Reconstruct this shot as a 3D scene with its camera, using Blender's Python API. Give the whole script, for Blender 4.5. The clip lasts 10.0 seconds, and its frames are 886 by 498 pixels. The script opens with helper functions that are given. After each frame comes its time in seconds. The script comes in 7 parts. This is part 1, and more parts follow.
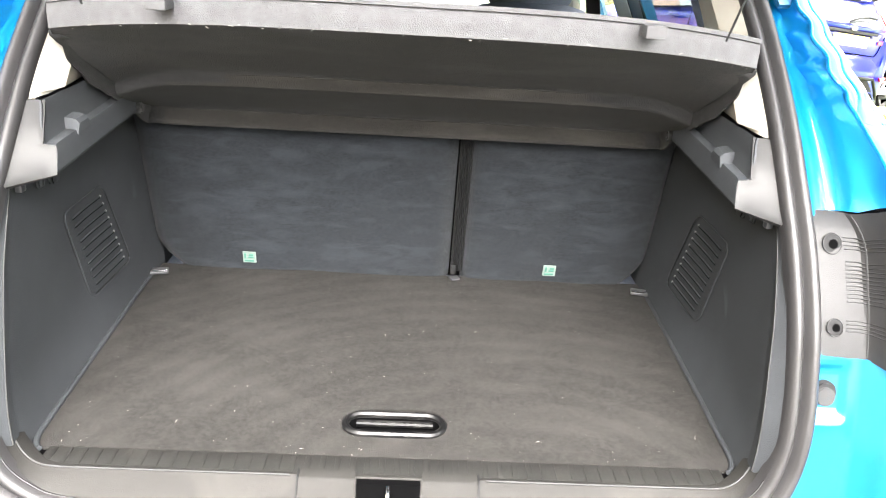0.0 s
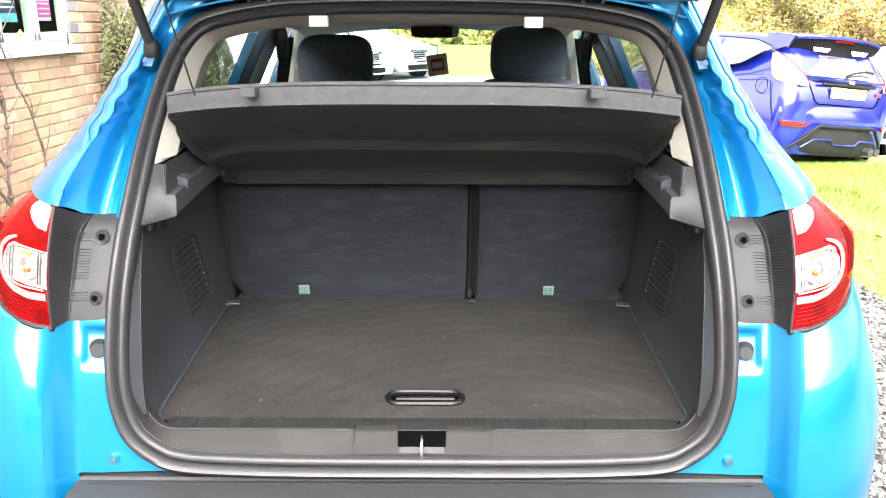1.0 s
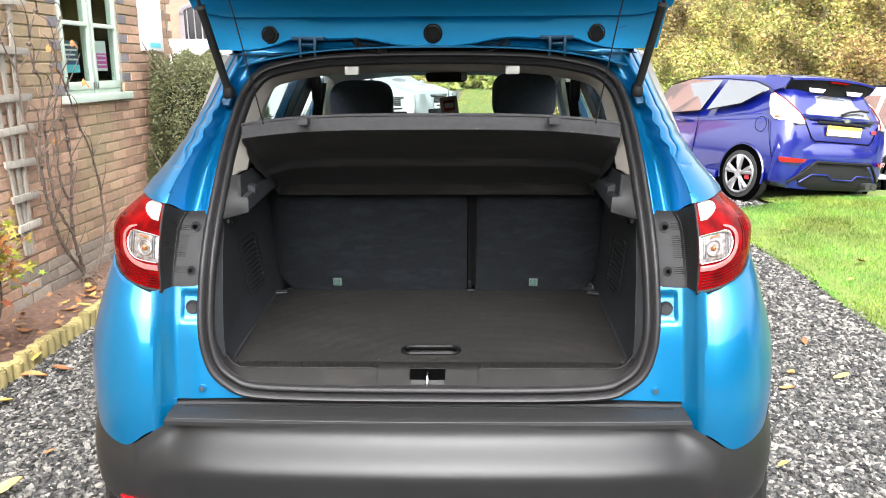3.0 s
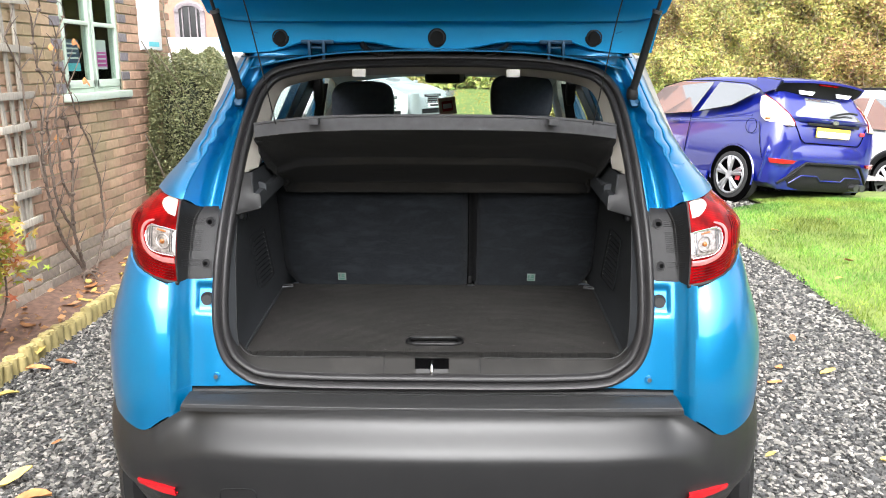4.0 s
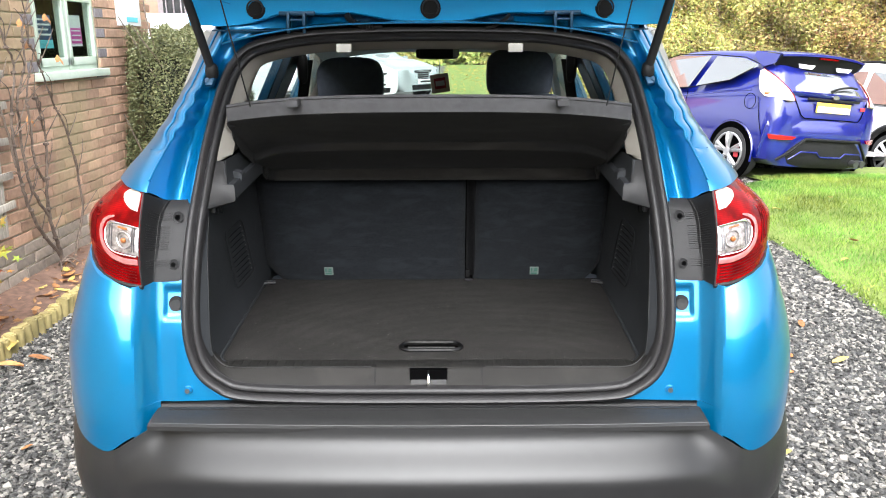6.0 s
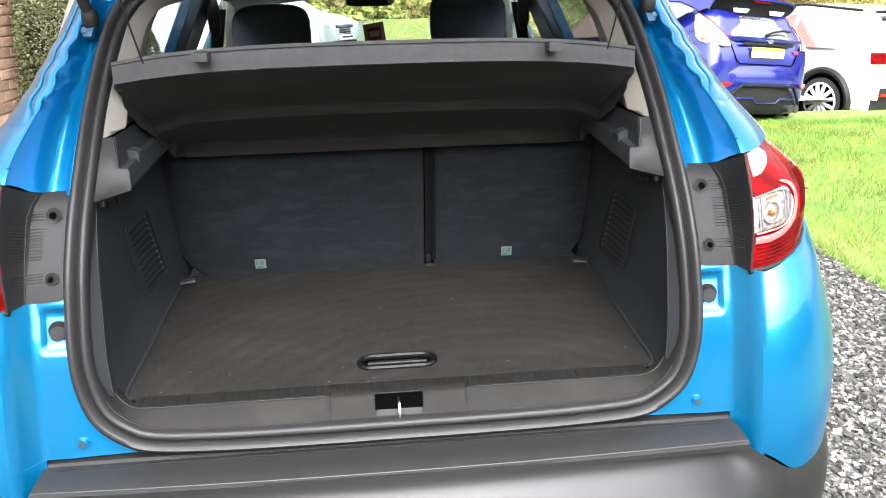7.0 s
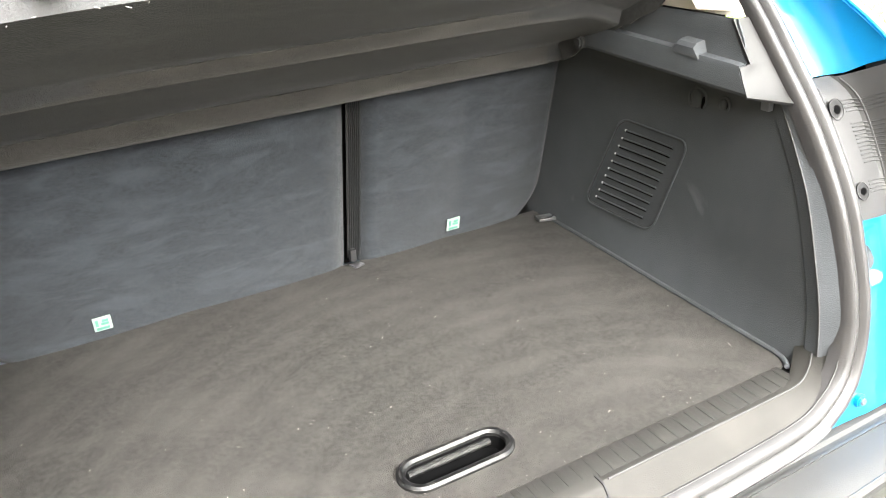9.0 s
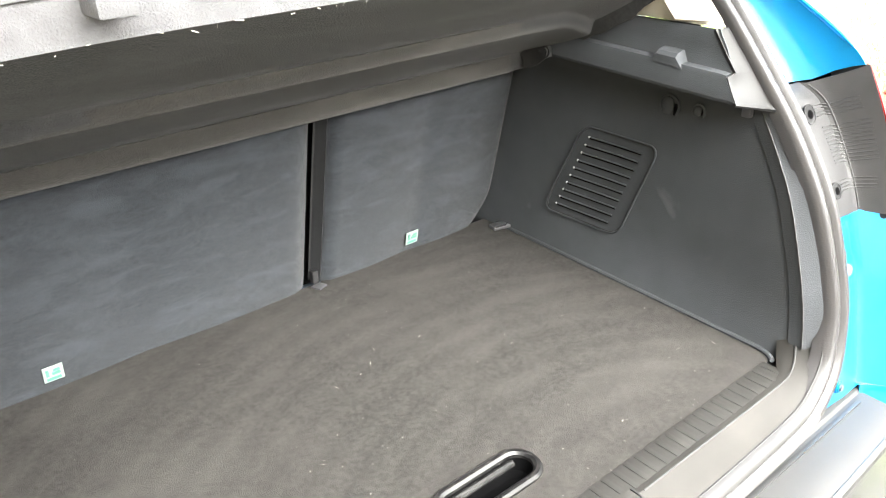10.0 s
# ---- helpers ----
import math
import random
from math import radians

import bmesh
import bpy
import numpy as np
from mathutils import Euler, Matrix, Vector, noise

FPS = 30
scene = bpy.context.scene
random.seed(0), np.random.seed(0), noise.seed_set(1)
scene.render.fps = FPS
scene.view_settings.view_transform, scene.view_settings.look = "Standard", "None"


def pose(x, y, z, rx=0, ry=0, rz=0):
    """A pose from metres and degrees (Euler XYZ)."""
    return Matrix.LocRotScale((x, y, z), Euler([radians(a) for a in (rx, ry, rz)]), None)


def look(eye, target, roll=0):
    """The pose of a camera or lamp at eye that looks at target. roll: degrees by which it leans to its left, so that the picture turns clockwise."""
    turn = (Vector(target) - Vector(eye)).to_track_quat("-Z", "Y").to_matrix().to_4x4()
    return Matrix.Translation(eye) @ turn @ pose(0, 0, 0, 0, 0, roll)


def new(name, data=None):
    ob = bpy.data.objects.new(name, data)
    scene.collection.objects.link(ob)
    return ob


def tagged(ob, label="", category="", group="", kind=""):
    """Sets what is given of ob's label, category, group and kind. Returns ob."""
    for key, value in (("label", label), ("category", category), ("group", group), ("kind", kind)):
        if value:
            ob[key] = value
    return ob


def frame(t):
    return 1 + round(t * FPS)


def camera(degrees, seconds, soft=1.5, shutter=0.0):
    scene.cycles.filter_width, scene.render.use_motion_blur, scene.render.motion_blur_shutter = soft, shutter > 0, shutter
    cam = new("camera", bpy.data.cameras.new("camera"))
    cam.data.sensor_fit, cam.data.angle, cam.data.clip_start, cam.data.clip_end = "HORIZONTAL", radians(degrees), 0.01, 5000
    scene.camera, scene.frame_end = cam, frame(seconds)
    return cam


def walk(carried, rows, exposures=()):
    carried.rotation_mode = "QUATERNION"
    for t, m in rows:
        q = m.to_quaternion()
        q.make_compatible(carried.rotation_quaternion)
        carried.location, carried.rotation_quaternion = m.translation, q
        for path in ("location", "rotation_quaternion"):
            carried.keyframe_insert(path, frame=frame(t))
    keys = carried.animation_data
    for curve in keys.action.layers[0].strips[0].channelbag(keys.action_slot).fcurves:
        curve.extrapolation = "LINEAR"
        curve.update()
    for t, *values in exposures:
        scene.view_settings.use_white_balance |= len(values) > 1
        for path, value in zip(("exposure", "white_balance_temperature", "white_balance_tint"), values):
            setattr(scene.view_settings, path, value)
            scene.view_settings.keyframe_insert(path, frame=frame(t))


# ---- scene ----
cam = camera(59.4, 10.0, 1.0)
PATH = [
    (0, (0.016, -0.812, 1.46), (0.097, 1.044, 0.72), 3.6),
    (0.5, (0.033, -0.986, 1.473), (0.069, 0.91, 0.839), 0.6),
    (1, (0.033, -1.197, 1.491), (0.037, 0.721, 0.924), 0.3),
    (1.5, (0.081, -1.343, 1.498), (0.041, 0.591, 0.989), 0.7),
    (2, (0.117, -1.487, 1.505), (0.045, 0.453, 1.025), 0.5),
    (2.5, (0.103, -1.612, 1.498), (0.038, 0.333, 1.037), -0.1),
    (4, (0.056, -1.801, 1.509), (0.025, 0.145, 1.047), 0.1),
    (4.5, (0.046, -1.801, 1.512), (0.018, 0.143, 1.046), 0.3),
    (5, (0.043, -1.794, 1.51), (0.011, 0.149, 1.038), 0.1),
    (5.2, (0.042, -1.791, 1.51), (0.013, 0.151, 1.033), 0.1),
    (6.5, (0.037, -1.392, 1.488), (0.074, 0.527, 0.925), -0.9),
    (7, (-0.024, -1.199, 1.463), (0.144, 0.692, 0.836), -1.4),
    (7.5, (-0.177, -0.96, 1.456), (0.196, 0.865, 0.729), -2.8),
    (8, (-0.261, -0.806, 1.437), (0.293, 0.946, 0.648), -3.6),
    (8.5, (-0.294, -0.596, 1.423), (0.357, 1.103, 0.594), -3.8),
    (9, (-0.332, -0.485, 1.424), (0.501, 1.109, 0.547), -3.7),
    (9.5, (-0.439, -0.404, 1.429), (0.603, 1.046, 0.528), -4.1),
    (10, (-0.457, -0.347, 1.442), (0.665, 1.045, 0.546), -2.0),
]
EXPOSURES = [(0.0, 4.35, 6650, 10), (0.5, 3.95, 6600, 12), (1.0, 3.4, 6500, 12), (1.5, 2.7, 6350, 10), (2.0, 2.4, 6350, 11), (2.5, 2.25, 6350, 11), (5.2, 2.15, 6350, 10), (6.5, 2.3, 6250, 10), (7.0, 2.55, 6300, 11), (7.5, 3.15, 6450, 9), (8.0, 3.8, 6600, 8), (8.5, 4.4, 6700, 7), (9.0, 4.65, 6700, 7), (10.0, 4.75, 6650, 7)]
walk(cam, [(t, look(eye, target, roll)) for t, eye, target, roll in PATH], EXPOSURES)

# ---- world and light ----
world = bpy.data.worlds.new("sky")
scene.world = world
world.use_nodes = True
wn = world.node_tree
sky = wn.nodes.new("ShaderNodeTexSky")
sky.sky_type, sky.sun_disc = "NISHITA", False
sky.sun_elevation, sky.sun_rotation = radians(49.5), radians(178)
sky.air_density, sky.dust_density, sky.ozone_density = 1.0, 6.0, 1.0
veil = wn.nodes.new("ShaderNodeHueSaturation")
veil.inputs["Saturation"].default_value = 0.12
wn.links.new(sky.outputs[0], veil.inputs["Color"])
wn.links.new(veil.outputs[0], wn.nodes["Background"].inputs[0])
wn.nodes["Background"].inputs[1].default_value = 0.15
sun = new("sun", bpy.data.lights.new("sun", "SUN"))
sun.data.energy, sun.data.angle, sun.data.color = 1.10, radians(75), (1.0, 0.96, 0.90)
sun.matrix_world = look((0.2, -6.3, 7.4), (0, 0, 0))
tagged(sun, "soft overcast sun", "sun", kind="structure")


# ---- materials ----
def material(name, color, rough=0.5, metal=0.0, color2=None, scale=20.0, bump=0.0, bump_scale=200.0, coat=0.0,
             island=0.0, rand=0.0, coat_ior=1.5, detail=4.0, spec=0.5, stretch=(1, 1, 1), sheen=0.0, contrast=0.25, world=False, stain=None, stain_scale=1.2, stain_lo=0.5, stain_hi=0.7, stain_map=None, stain_twist=0.6):
    m = bpy.data.materials.new(name)
    m.use_nodes = True
    t = m.node_tree
    n, l = t.nodes, t.links
    b = n["Principled BSDF"]
    b.inputs["Roughness"].default_value, b.inputs["Metallic"].default_value = rough, metal
    b.inputs["Coat Weight"].default_value, b.inputs["Coat Roughness"].default_value = coat, 0.04
    b.inputs["Specular IOR Level"].default_value, b.inputs["Coat IOR"].default_value = spec, coat_ior
    b.inputs["Sheen Weight"].default_value = sheen
    co = n.new("ShaderNodeTexCoord")
    mp = n.new("ShaderNodeMapping")
    mp.inputs["Scale"].default_value = stretch
    l.new(n.new("ShaderNodeNewGeometry").outputs["Position"] if world else co.outputs["Object"], mp.inputs[0])
    noi = n.new("ShaderNodeTexNoise")
    noi.inputs["Scale"].default_value, noi.inputs["Detail"].default_value = scale, detail
    l.new(mp.outputs[0], noi.inputs[0])
    ramp = n.new("ShaderNodeValToRGB")
    e = ramp.color_ramp.elements
    e[0].position, e[1].position = 0.5 - contrast, 0.5 + contrast
    c2 = color2 or tuple(c * 0.75 for c in color)
    e[0].color, e[1].color = (*c2, 1), (*color, 1)
    l.new(noi.outputs[0], ramp.inputs[0])
    out = ramp.outputs[0]
    if island or rand:
        hsv = n.new("ShaderNodeHueSaturation")
        if island:
            src = n.new("ShaderNodeNewGeometry").outputs["Random Per Island"]
        else:
            src = n.new("ShaderNodeObjectInfo").outputs["Random"]
        mr = n.new("ShaderNodeMapRange")
        k = island or rand
        mr.inputs[3].default_value, mr.inputs[4].default_value = 1 - k, 1 + k
        l.new(src, mr.inputs[0])
        l.new(mr.outputs[0], hsv.inputs["Value"])
        l.new(out, hsv.inputs["Color"])
        out = hsv.outputs[0]
    if stain:
        # broad patches of another colour
        sn, sr, mx = n.new("ShaderNodeTexNoise"), n.new("ShaderNodeMapRange"), n.new("ShaderNodeMix")
        sn.inputs["Scale"].default_value, sn.inputs["Detail"].default_value, sn.inputs["Distortion"].default_value = stain_scale, 6, stain_twist
        if stain_map:
            sm = n.new("ShaderNodeMapping")
            sm.inputs["Rotation"].default_value, sm.inputs["Scale"].default_value = (0, 0, radians(stain_map[0])), stain_map[1]
            l.new(mp.outputs[0], sm.inputs[0])
            l.new(sm.outputs[0], sn.inputs[0])
        else:
            l.new(mp.outputs[0], sn.inputs[0])
        sr.inputs[1].default_value, sr.inputs[2].default_value, sr.inputs[4].default_value = stain_lo, stain_hi, 0.75
        l.new(sn.outputs[0], sr.inputs[0])
        mx.data_type = "RGBA"
        l.new(sr.outputs[0], mx.inputs[0])
        l.new(out, mx.inputs[6])
        mx.inputs[7].default_value = (*stain, 1)
        out = mx.outputs[2]
    l.new(out, b.inputs["Base Color"])
    if bump:
        bn = n.new("ShaderNodeTexNoise")
        bn.inputs["Scale"].default_value, bn.inputs["Detail"].default_value = bump_scale, 3
        l.new(mp.outputs[0], bn.inputs[0])
        bp = n.new("ShaderNodeBump")
        bp.inputs["Strength"].default_value, bp.inputs["Distance"].default_value = bump, 0.002
        l.new(bn.outputs[0], bp.inputs["Height"])
        l.new(bp.outputs[0], b.inputs["Normal"])
    return m


def island_ramp(name, colors, rough=0.6, spec=0.4, trans=0.0, patch=0.0):
    """Each loose piece takes one of several colours."""
    m = bpy.data.materials.new(name)
    m.use_nodes = True
    n, l = m.node_tree.nodes, m.node_tree.links
    b = n["Principled BSDF"]
    b.inputs["Roughness"].default_value, b.inputs["Specular IOR Level"].default_value = rough, spec
    g = n.new("ShaderNodeNewGeometry")
    r = n.new("ShaderNodeValToRGB")
    r.color_ramp.elements[0].color = (*colors[0], 1)
    r.color_ramp.elements[1].color = (*colors[-1], 1)
    for i, c in enumerate(colors[1:-1], 1):
        r.color_ramp.elements.new(i / (len(colors) - 1)).color = (*c, 1)
    l.new(g.outputs["Random Per Island"], r.inputs[0])
    out = r.outputs[0]
    if patch:
        # broad darker and browner patches
        no, hs, v, h = n.new("ShaderNodeTexNoise"), n.new("ShaderNodeHueSaturation"), n.new("ShaderNodeMapRange"), n.new("ShaderNodeMapRange")
        no.inputs["Scale"].default_value, no.inputs["Detail"].default_value = patch, 3
        l.new(g.outputs["Position"], no.inputs[0])
        v.inputs[1].default_value, v.inputs[2].default_value, v.inputs[3].default_value, v.inputs[4].default_value = 0.35, 0.65, 0.55, 1.35
        h.inputs[1].default_value, h.inputs[2].default_value, h.inputs[3].default_value, h.inputs[4].default_value = 0.36, 0.64, 0.462, 0.535
        l.new(no.outputs[0], v.inputs[0])
        l.new(no.outputs["Color"], h.inputs[0])
        l.new(v.outputs[0], hs.inputs["Value"])
        l.new(h.outputs[0], hs.inputs["Hue"])
        l.new(out, hs.inputs["Color"])
        out = hs.outputs[0]
    l.new(out, b.inputs["Base Color"])
    if trans:
        d = n.new("ShaderNodeBsdfTranslucent")
        mix = n.new("ShaderNodeMixShader")
        mix.inputs[0].default_value = trans
        l.new(out, d.inputs[0])
        l.new(b.outputs[0], mix.inputs[1])
        l.new(d.outputs[0], mix.inputs[2])
        l.new(mix.outputs[0], n["Material Output"].inputs[0])
    return m


def brushed(m, centre, period):
    """Lays curved brush strokes round a centre over a fabric's colour."""
    n, l = m.node_tree.nodes, m.node_tree.links
    b = n["Principled BSDF"]
    src = b.inputs["Base Color"].links[0].from_socket
    co, mp, w = n.new("ShaderNodeTexCoord"), n.new("ShaderNodeMapping"), n.new("ShaderNodeTexWave")
    mp.inputs["Location"].default_value = (-centre[0], -centre[1], 0)
    l.new(co.outputs["Object"], mp.inputs[0])
    l.new(mp.outputs[0], w.inputs[0])
    w.wave_type, w.rings_direction = "RINGS", "Z"
    w.inputs["Scale"].default_value, w.inputs["Distortion"].default_value = 0.314 / period, 4.0
    w.inputs["Detail"].default_value, w.inputs["Detail Scale"].default_value = 4.0, 1.1
    patch, mul, mr, hsv = n.new("ShaderNodeTexNoise"), n.new("ShaderNodeMath"), n.new("ShaderNodeMapRange"), n.new("ShaderNodeHueSaturation")
    patch.inputs["Scale"].default_value, patch.inputs["Detail"].default_value = 7.0, 3
    l.new(co.outputs["Object"], patch.inputs[0])
    mul.operation = "MULTIPLY"
    l.new(w.outputs["Fac"], mul.inputs[0])
    l.new(patch.outputs[0], mul.inputs[1])
    mr.inputs[1].default_value, mr.inputs[2].default_value, mr.inputs[3].default_value, mr.inputs[4].default_value = 0.05, 0.5, 0.92, 1.12
    l.new(mul.outputs[0], mr.inputs[0])
    l.new(mr.outputs[0], hsv.inputs["Value"])
    l.new(src, hsv.inputs["Color"])
    l.new(hsv.outputs[0], b.inputs["Base Color"])


def clear_glass(name, tint=(1, 1, 1), gloss=0.08):
    m = bpy.data.materials.new(name)
    m.use_nodes = True
    n, l = m.node_tree.nodes, m.node_tree.links
    n.remove(n["Principled BSDF"])
    tr, gl, mix = n.new("ShaderNodeBsdfTransparent"), n.new("ShaderNodeBsdfGlossy"), n.new("ShaderNodeMixShader")
    tr.inputs[0].default_value = (*tint, 1)
    gl.inputs["Roughness"].default_value = 0.02
    mix.inputs[0].default_value = gloss
    l.new(tr.outputs[0], mix.inputs[1])
    l.new(gl.outputs[0], mix.inputs[2])
    l.new(mix.outputs[0], n["Material Output"].inputs[0])
    return m


def lens(name, bright, dark, bands):
    """Coloured lamp plastic over fine vertical and level optics."""
    m = material(name, bright, 0.22, 0.0, dark, 22, coat=0.08, spec=0.06, contrast=0.14)
    n, l = m.node_tree.nodes, m.node_tree.links
    b = n["Principled BSDF"]
    b.inputs["Coat Roughness"].default_value = 0.02
    src = b.inputs["Base Color"].links[0].from_socket
    co = n.new("ShaderNodeTexCoord")
    for way, weight in (("Z", 0.30),):
        w, mx = n.new("ShaderNodeTexWave"), n.new("ShaderNodeMix")
        w.wave_type, w.bands_direction = "BANDS", way
        w.inputs["Scale"].default_value, w.inputs["Distortion"].default_value = bands / 10 if way == "Z" else bands / 16, 0.3
        l.new(co.outputs["Object"], w.inputs[0])
        mr = n.new("ShaderNodeMapRange")
        mr.inputs[1].default_value, mr.inputs[2].default_value, mr.inputs[4].default_value = 0.35, 0.9, weight
        l.new(w.outputs["Fac"], mr.inputs[0])
        mx.data_type = "RGBA"
        l.new(mr.outputs[0], mx.inputs[0])
        l.new(src, mx.inputs[6])
        mx.inputs[7].default_value = (*dark, 1)
        src = mx.outputs[2]
    l.new(src, b.inputs["Base Color"])
    return m


PAINT = material("blue_metallic_paint", (0.0004, 0.150, 0.338), 0.31, 0.64, (0.0003, 0.127, 0.290), 900, coat=0.75, coat_ior=1.48, detail=1)
BLACK = material("black_grained_plastic", (0.0143, 0.0143, 0.0150), 0.5, color2=(0.0112, 0.0112, 0.0117), spec=0.17, scale=60, bump=0.2, bump_scale=900)
BUMPER = material("dark_grey_bumper_plastic", (0.0121, 0.0121, 0.0127), 0.37, color2=(0.0096, 0.0096, 0.0101), scale=14, spec=0.36, bump=0.12, bump_scale=1200)
GREYTRIM = material("grey_sill_plastic", (0.0156, 0.0156, 0.0158), 0.58, color2=(0.0121, 0.0121, 0.0124), spec=0.22, scale=25, bump=0.3, bump_scale=1100)
TRIM = material("charcoal_boot_plastic", (0.0254, 0.0275, 0.0304), 0.72, color2=(0.0203, 0.0220, 0.0243), spec=0.12, scale=18, bump=0.3, bump_scale=700, stain=(0.0413, 0.0440, 0.0485), stain_scale=14, stain_lo=0.66, stain_hi=0.76)
RUBBER = material("black_rubber_seal", (0.0179, 0.0173, 0.0179), 0.38, color2=(0.0137, 0.0132, 0.0139), spec=0.22, scale=30, bump=0.15, bump_scale=400)
SOFTBLACK = material("matt_black_rubber", (0.007, 0.007, 0.0075), 0.7, color2=(0.005, 0.005, 0.0055), spec=0.15, scale=50)
CARPET = material("black_boot_carpet", (0.0162, 0.0151, 0.0141), 0.95, color2=(0.0099, 0.0092, 0.0086), stain=(0.0207, 0.0194, 0.0181), stain_scale=1.0, stain_lo=0.42, stain_hi=0.74, stain_map=(20, (7, 10, 4)), stain_twist=0.8, scale=160, contrast=0.13, bump=0.9, bump_scale=900, sheen=0.012, spec=0.08, detail=8)
brushed(CARPET, (0.16, -0.10), 0.050)
FELT = material("charcoal_seat_felt", (0.0131, 0.0153, 0.0187), 0.95, color2=(0.0050, 0.0058, 0.0073), stain=(0.0159, 0.0187, 0.0228), stain_scale=1.0, stain_lo=0.46, stain_hi=0.68, stain_map=(0, (14, 8, 22)), stain_twist=0.8, scale=170, contrast=0.26, stretch=(1, 1, 2), bump=0.7, bump_scale=700, sheen=0.05, spec=0.12, detail=8)
SHELF = material("black_shelf_felt", (0.0127, 0.0127, 0.0129), 0.95, color2=(0.0057, 0.0056, 0.0059), stain=(0.0198, 0.0196, 0.0201), stain_lo=0.5, stain_hi=0.7, stain_map=(0, (4, 14, 14)), stain_scale=1.0, stain_twist=1.0, scale=200, contrast=0.2, bump=0.8, bump_scale=500, sheen=0.04, spec=0.12, detail=8)
# Brownish from wear, and lighter to hold the felt's grazing sheen.
WORNFELT = material("worn_sheen_shelf_felt", (0.0156, 0.0144, 0.0129), 0.95, color2=(0.0082, 0.0076, 0.0070), stain=(0.0234, 0.0218, 0.0195), stain_lo=0.52, stain_hi=0.72, stain_map=(0, (6, 30, 30)), stain_scale=1.0, scale=220, contrast=0.2, bump=0.8, bump_scale=500, sheen=0.06, spec=0.12, detail=8)
SHELFTOP = material("grey_shelf_lip", (0.056, 0.056, 0.059), 0.85, color2=(0.042, 0.042, 0.044), scale=60, bump=0.5, bump_scale=600, spec=0.2)
SEAT = material("dark_seat_cloth", (0.1224, 0.1368, 0.1814), 0.9, color2=(0.0918, 0.1026, 0.1360), scale=60, bump=0.5, bump_scale=900)
BEIGE = material("pale_grey_pillar_trim", (0.3105, 0.2917, 0.2588), 0.6, color2=(0.2729, 0.2540, 0.2258), scale=20, bump=0.1, bump_scale=800)
LINING = material("grey_headlining", (0.55, 0.54, 0.51), 0.85, color2=(0.50, 0.49, 0.46), scale=40, bump=0.3, bump_scale=500)
CHROME = material("bright_metal", (0.75, 0.75, 0.76), 0.2, 1.0, (0.68, 0.68, 0.7), 40)
DARKMETAL = material("dark_metal", (0.12, 0.12, 0.125), 0.35, 0.8, (0.09, 0.09, 0.1), 60)
REDLENS = lens("red_lamp_lens", (0.185, 0.0005, 0.0016), (0.060, 0.0002, 0.0006), 900)
DARKRED = material("dark_red_optics", (0.045, 0.0003, 0.0006), 0.4, 0.0, (0.03, 0.0002, 0.0004), 60, spec=0.1)
CLEARLENS = material("clear_lamp_reflector", (0.34, 0.31, 0.30), 0.28, 0.45, (0.09, 0.075, 0.07), 110, coat=0.8, detail=2)
GUIDE = material("pale_pink_guide", (0.34, 0.12, 0.115), 0.2, 0, (0.26, 0.07, 0.07), 60, coat=0.5)
AMBER = material("amber_bulb", (0.26, 0.085, 0.015), 0.3, 0.0, (0.16, 0.05, 0.008), 60, coat=0.4)
REFLECTOR = material("red_reflector", (0.34, 0.006, 0.010), 0.25, 0.0, (0.24, 0.003, 0.005), 300, coat=0.8)
LABELW = material("white_label", (0.0998, 0.1181, 0.1076), 0.6, 0, (0.14, 0.175, 0.16), 40)
LABELG = material("green_print", (0.03, 0.12, 0.09), 0.6)
GLASS = clear_glass("car_glass", (0.86, 0.93, 0.9), 0.08)
TYRE = material("tyre_rubber", (0.025, 0.025, 0.026), 0.75, color2=(0.018, 0.018, 0.018), scale=50, bump=0.3, bump_scale=300)
ALLOY = material("silver_alloy", (0.55, 0.55, 0.56), 0.32, 0.85, (0.48, 0.48, 0.5), 20)
FIESTA = material("deep_blue_paint", (0.0008, 0.0060, 0.165), 0.34, 0.15, (0.0006, 0.0048, 0.135), 700, coat=1.0, coat_ior=1.9, detail=1)
# Body blue made darker, so that the shade is in the colour.
HINGEM = material("shade_darkened_blue_paint", (0.0006, 0.042, 0.095), 0.5, 0.5, (0.0005, 0.036, 0.082), 300, coat=0.2)
INNERPAINT = material("thin_blue_inner_paint", (0.005, 0.235, 0.485), 0.52, 0.65, (0.004, 0.21, 0.44), 500, coat=0.3, detail=1)
WHITEP = material("white_car_paint", (0.66, 0.67, 0.68), 0.3, 0.0, (0.74, 0.74, 0.74), 5, coat=1.0)
SILVERP = material("silver_car_paint", (0.34, 0.38, 0.41), 0.28, 0.6, (0.45, 0.48, 0.5), 300, coat=1.0)
DARKGLASS = material("dark_tinted_glass", (0.012, 0.013, 0.014), 0.03, 0, (0.01, 0.011, 0.012), 3, spec=0.8)
PALEGLASS = material("reflecting_window_glass", (0.10, 0.11, 0.115), 0.03, 0, (0.08, 0.085, 0.09), 3, spec=1.0, coat=1.0, coat_ior=3.0)
BRICKM = material("weathered_red_brick", (0.4253, 0.2729, 0.1894), 0.9, color2=(0.3049, 0.1896, 0.1300), scale=26, bump=0.8, bump_scale=160, rand=0.30, contrast=0.22, world=True, stain=(0.3260, 0.2958, 0.1561), stain_scale=1.1, stain_lo=0.53, stain_hi=0.76)
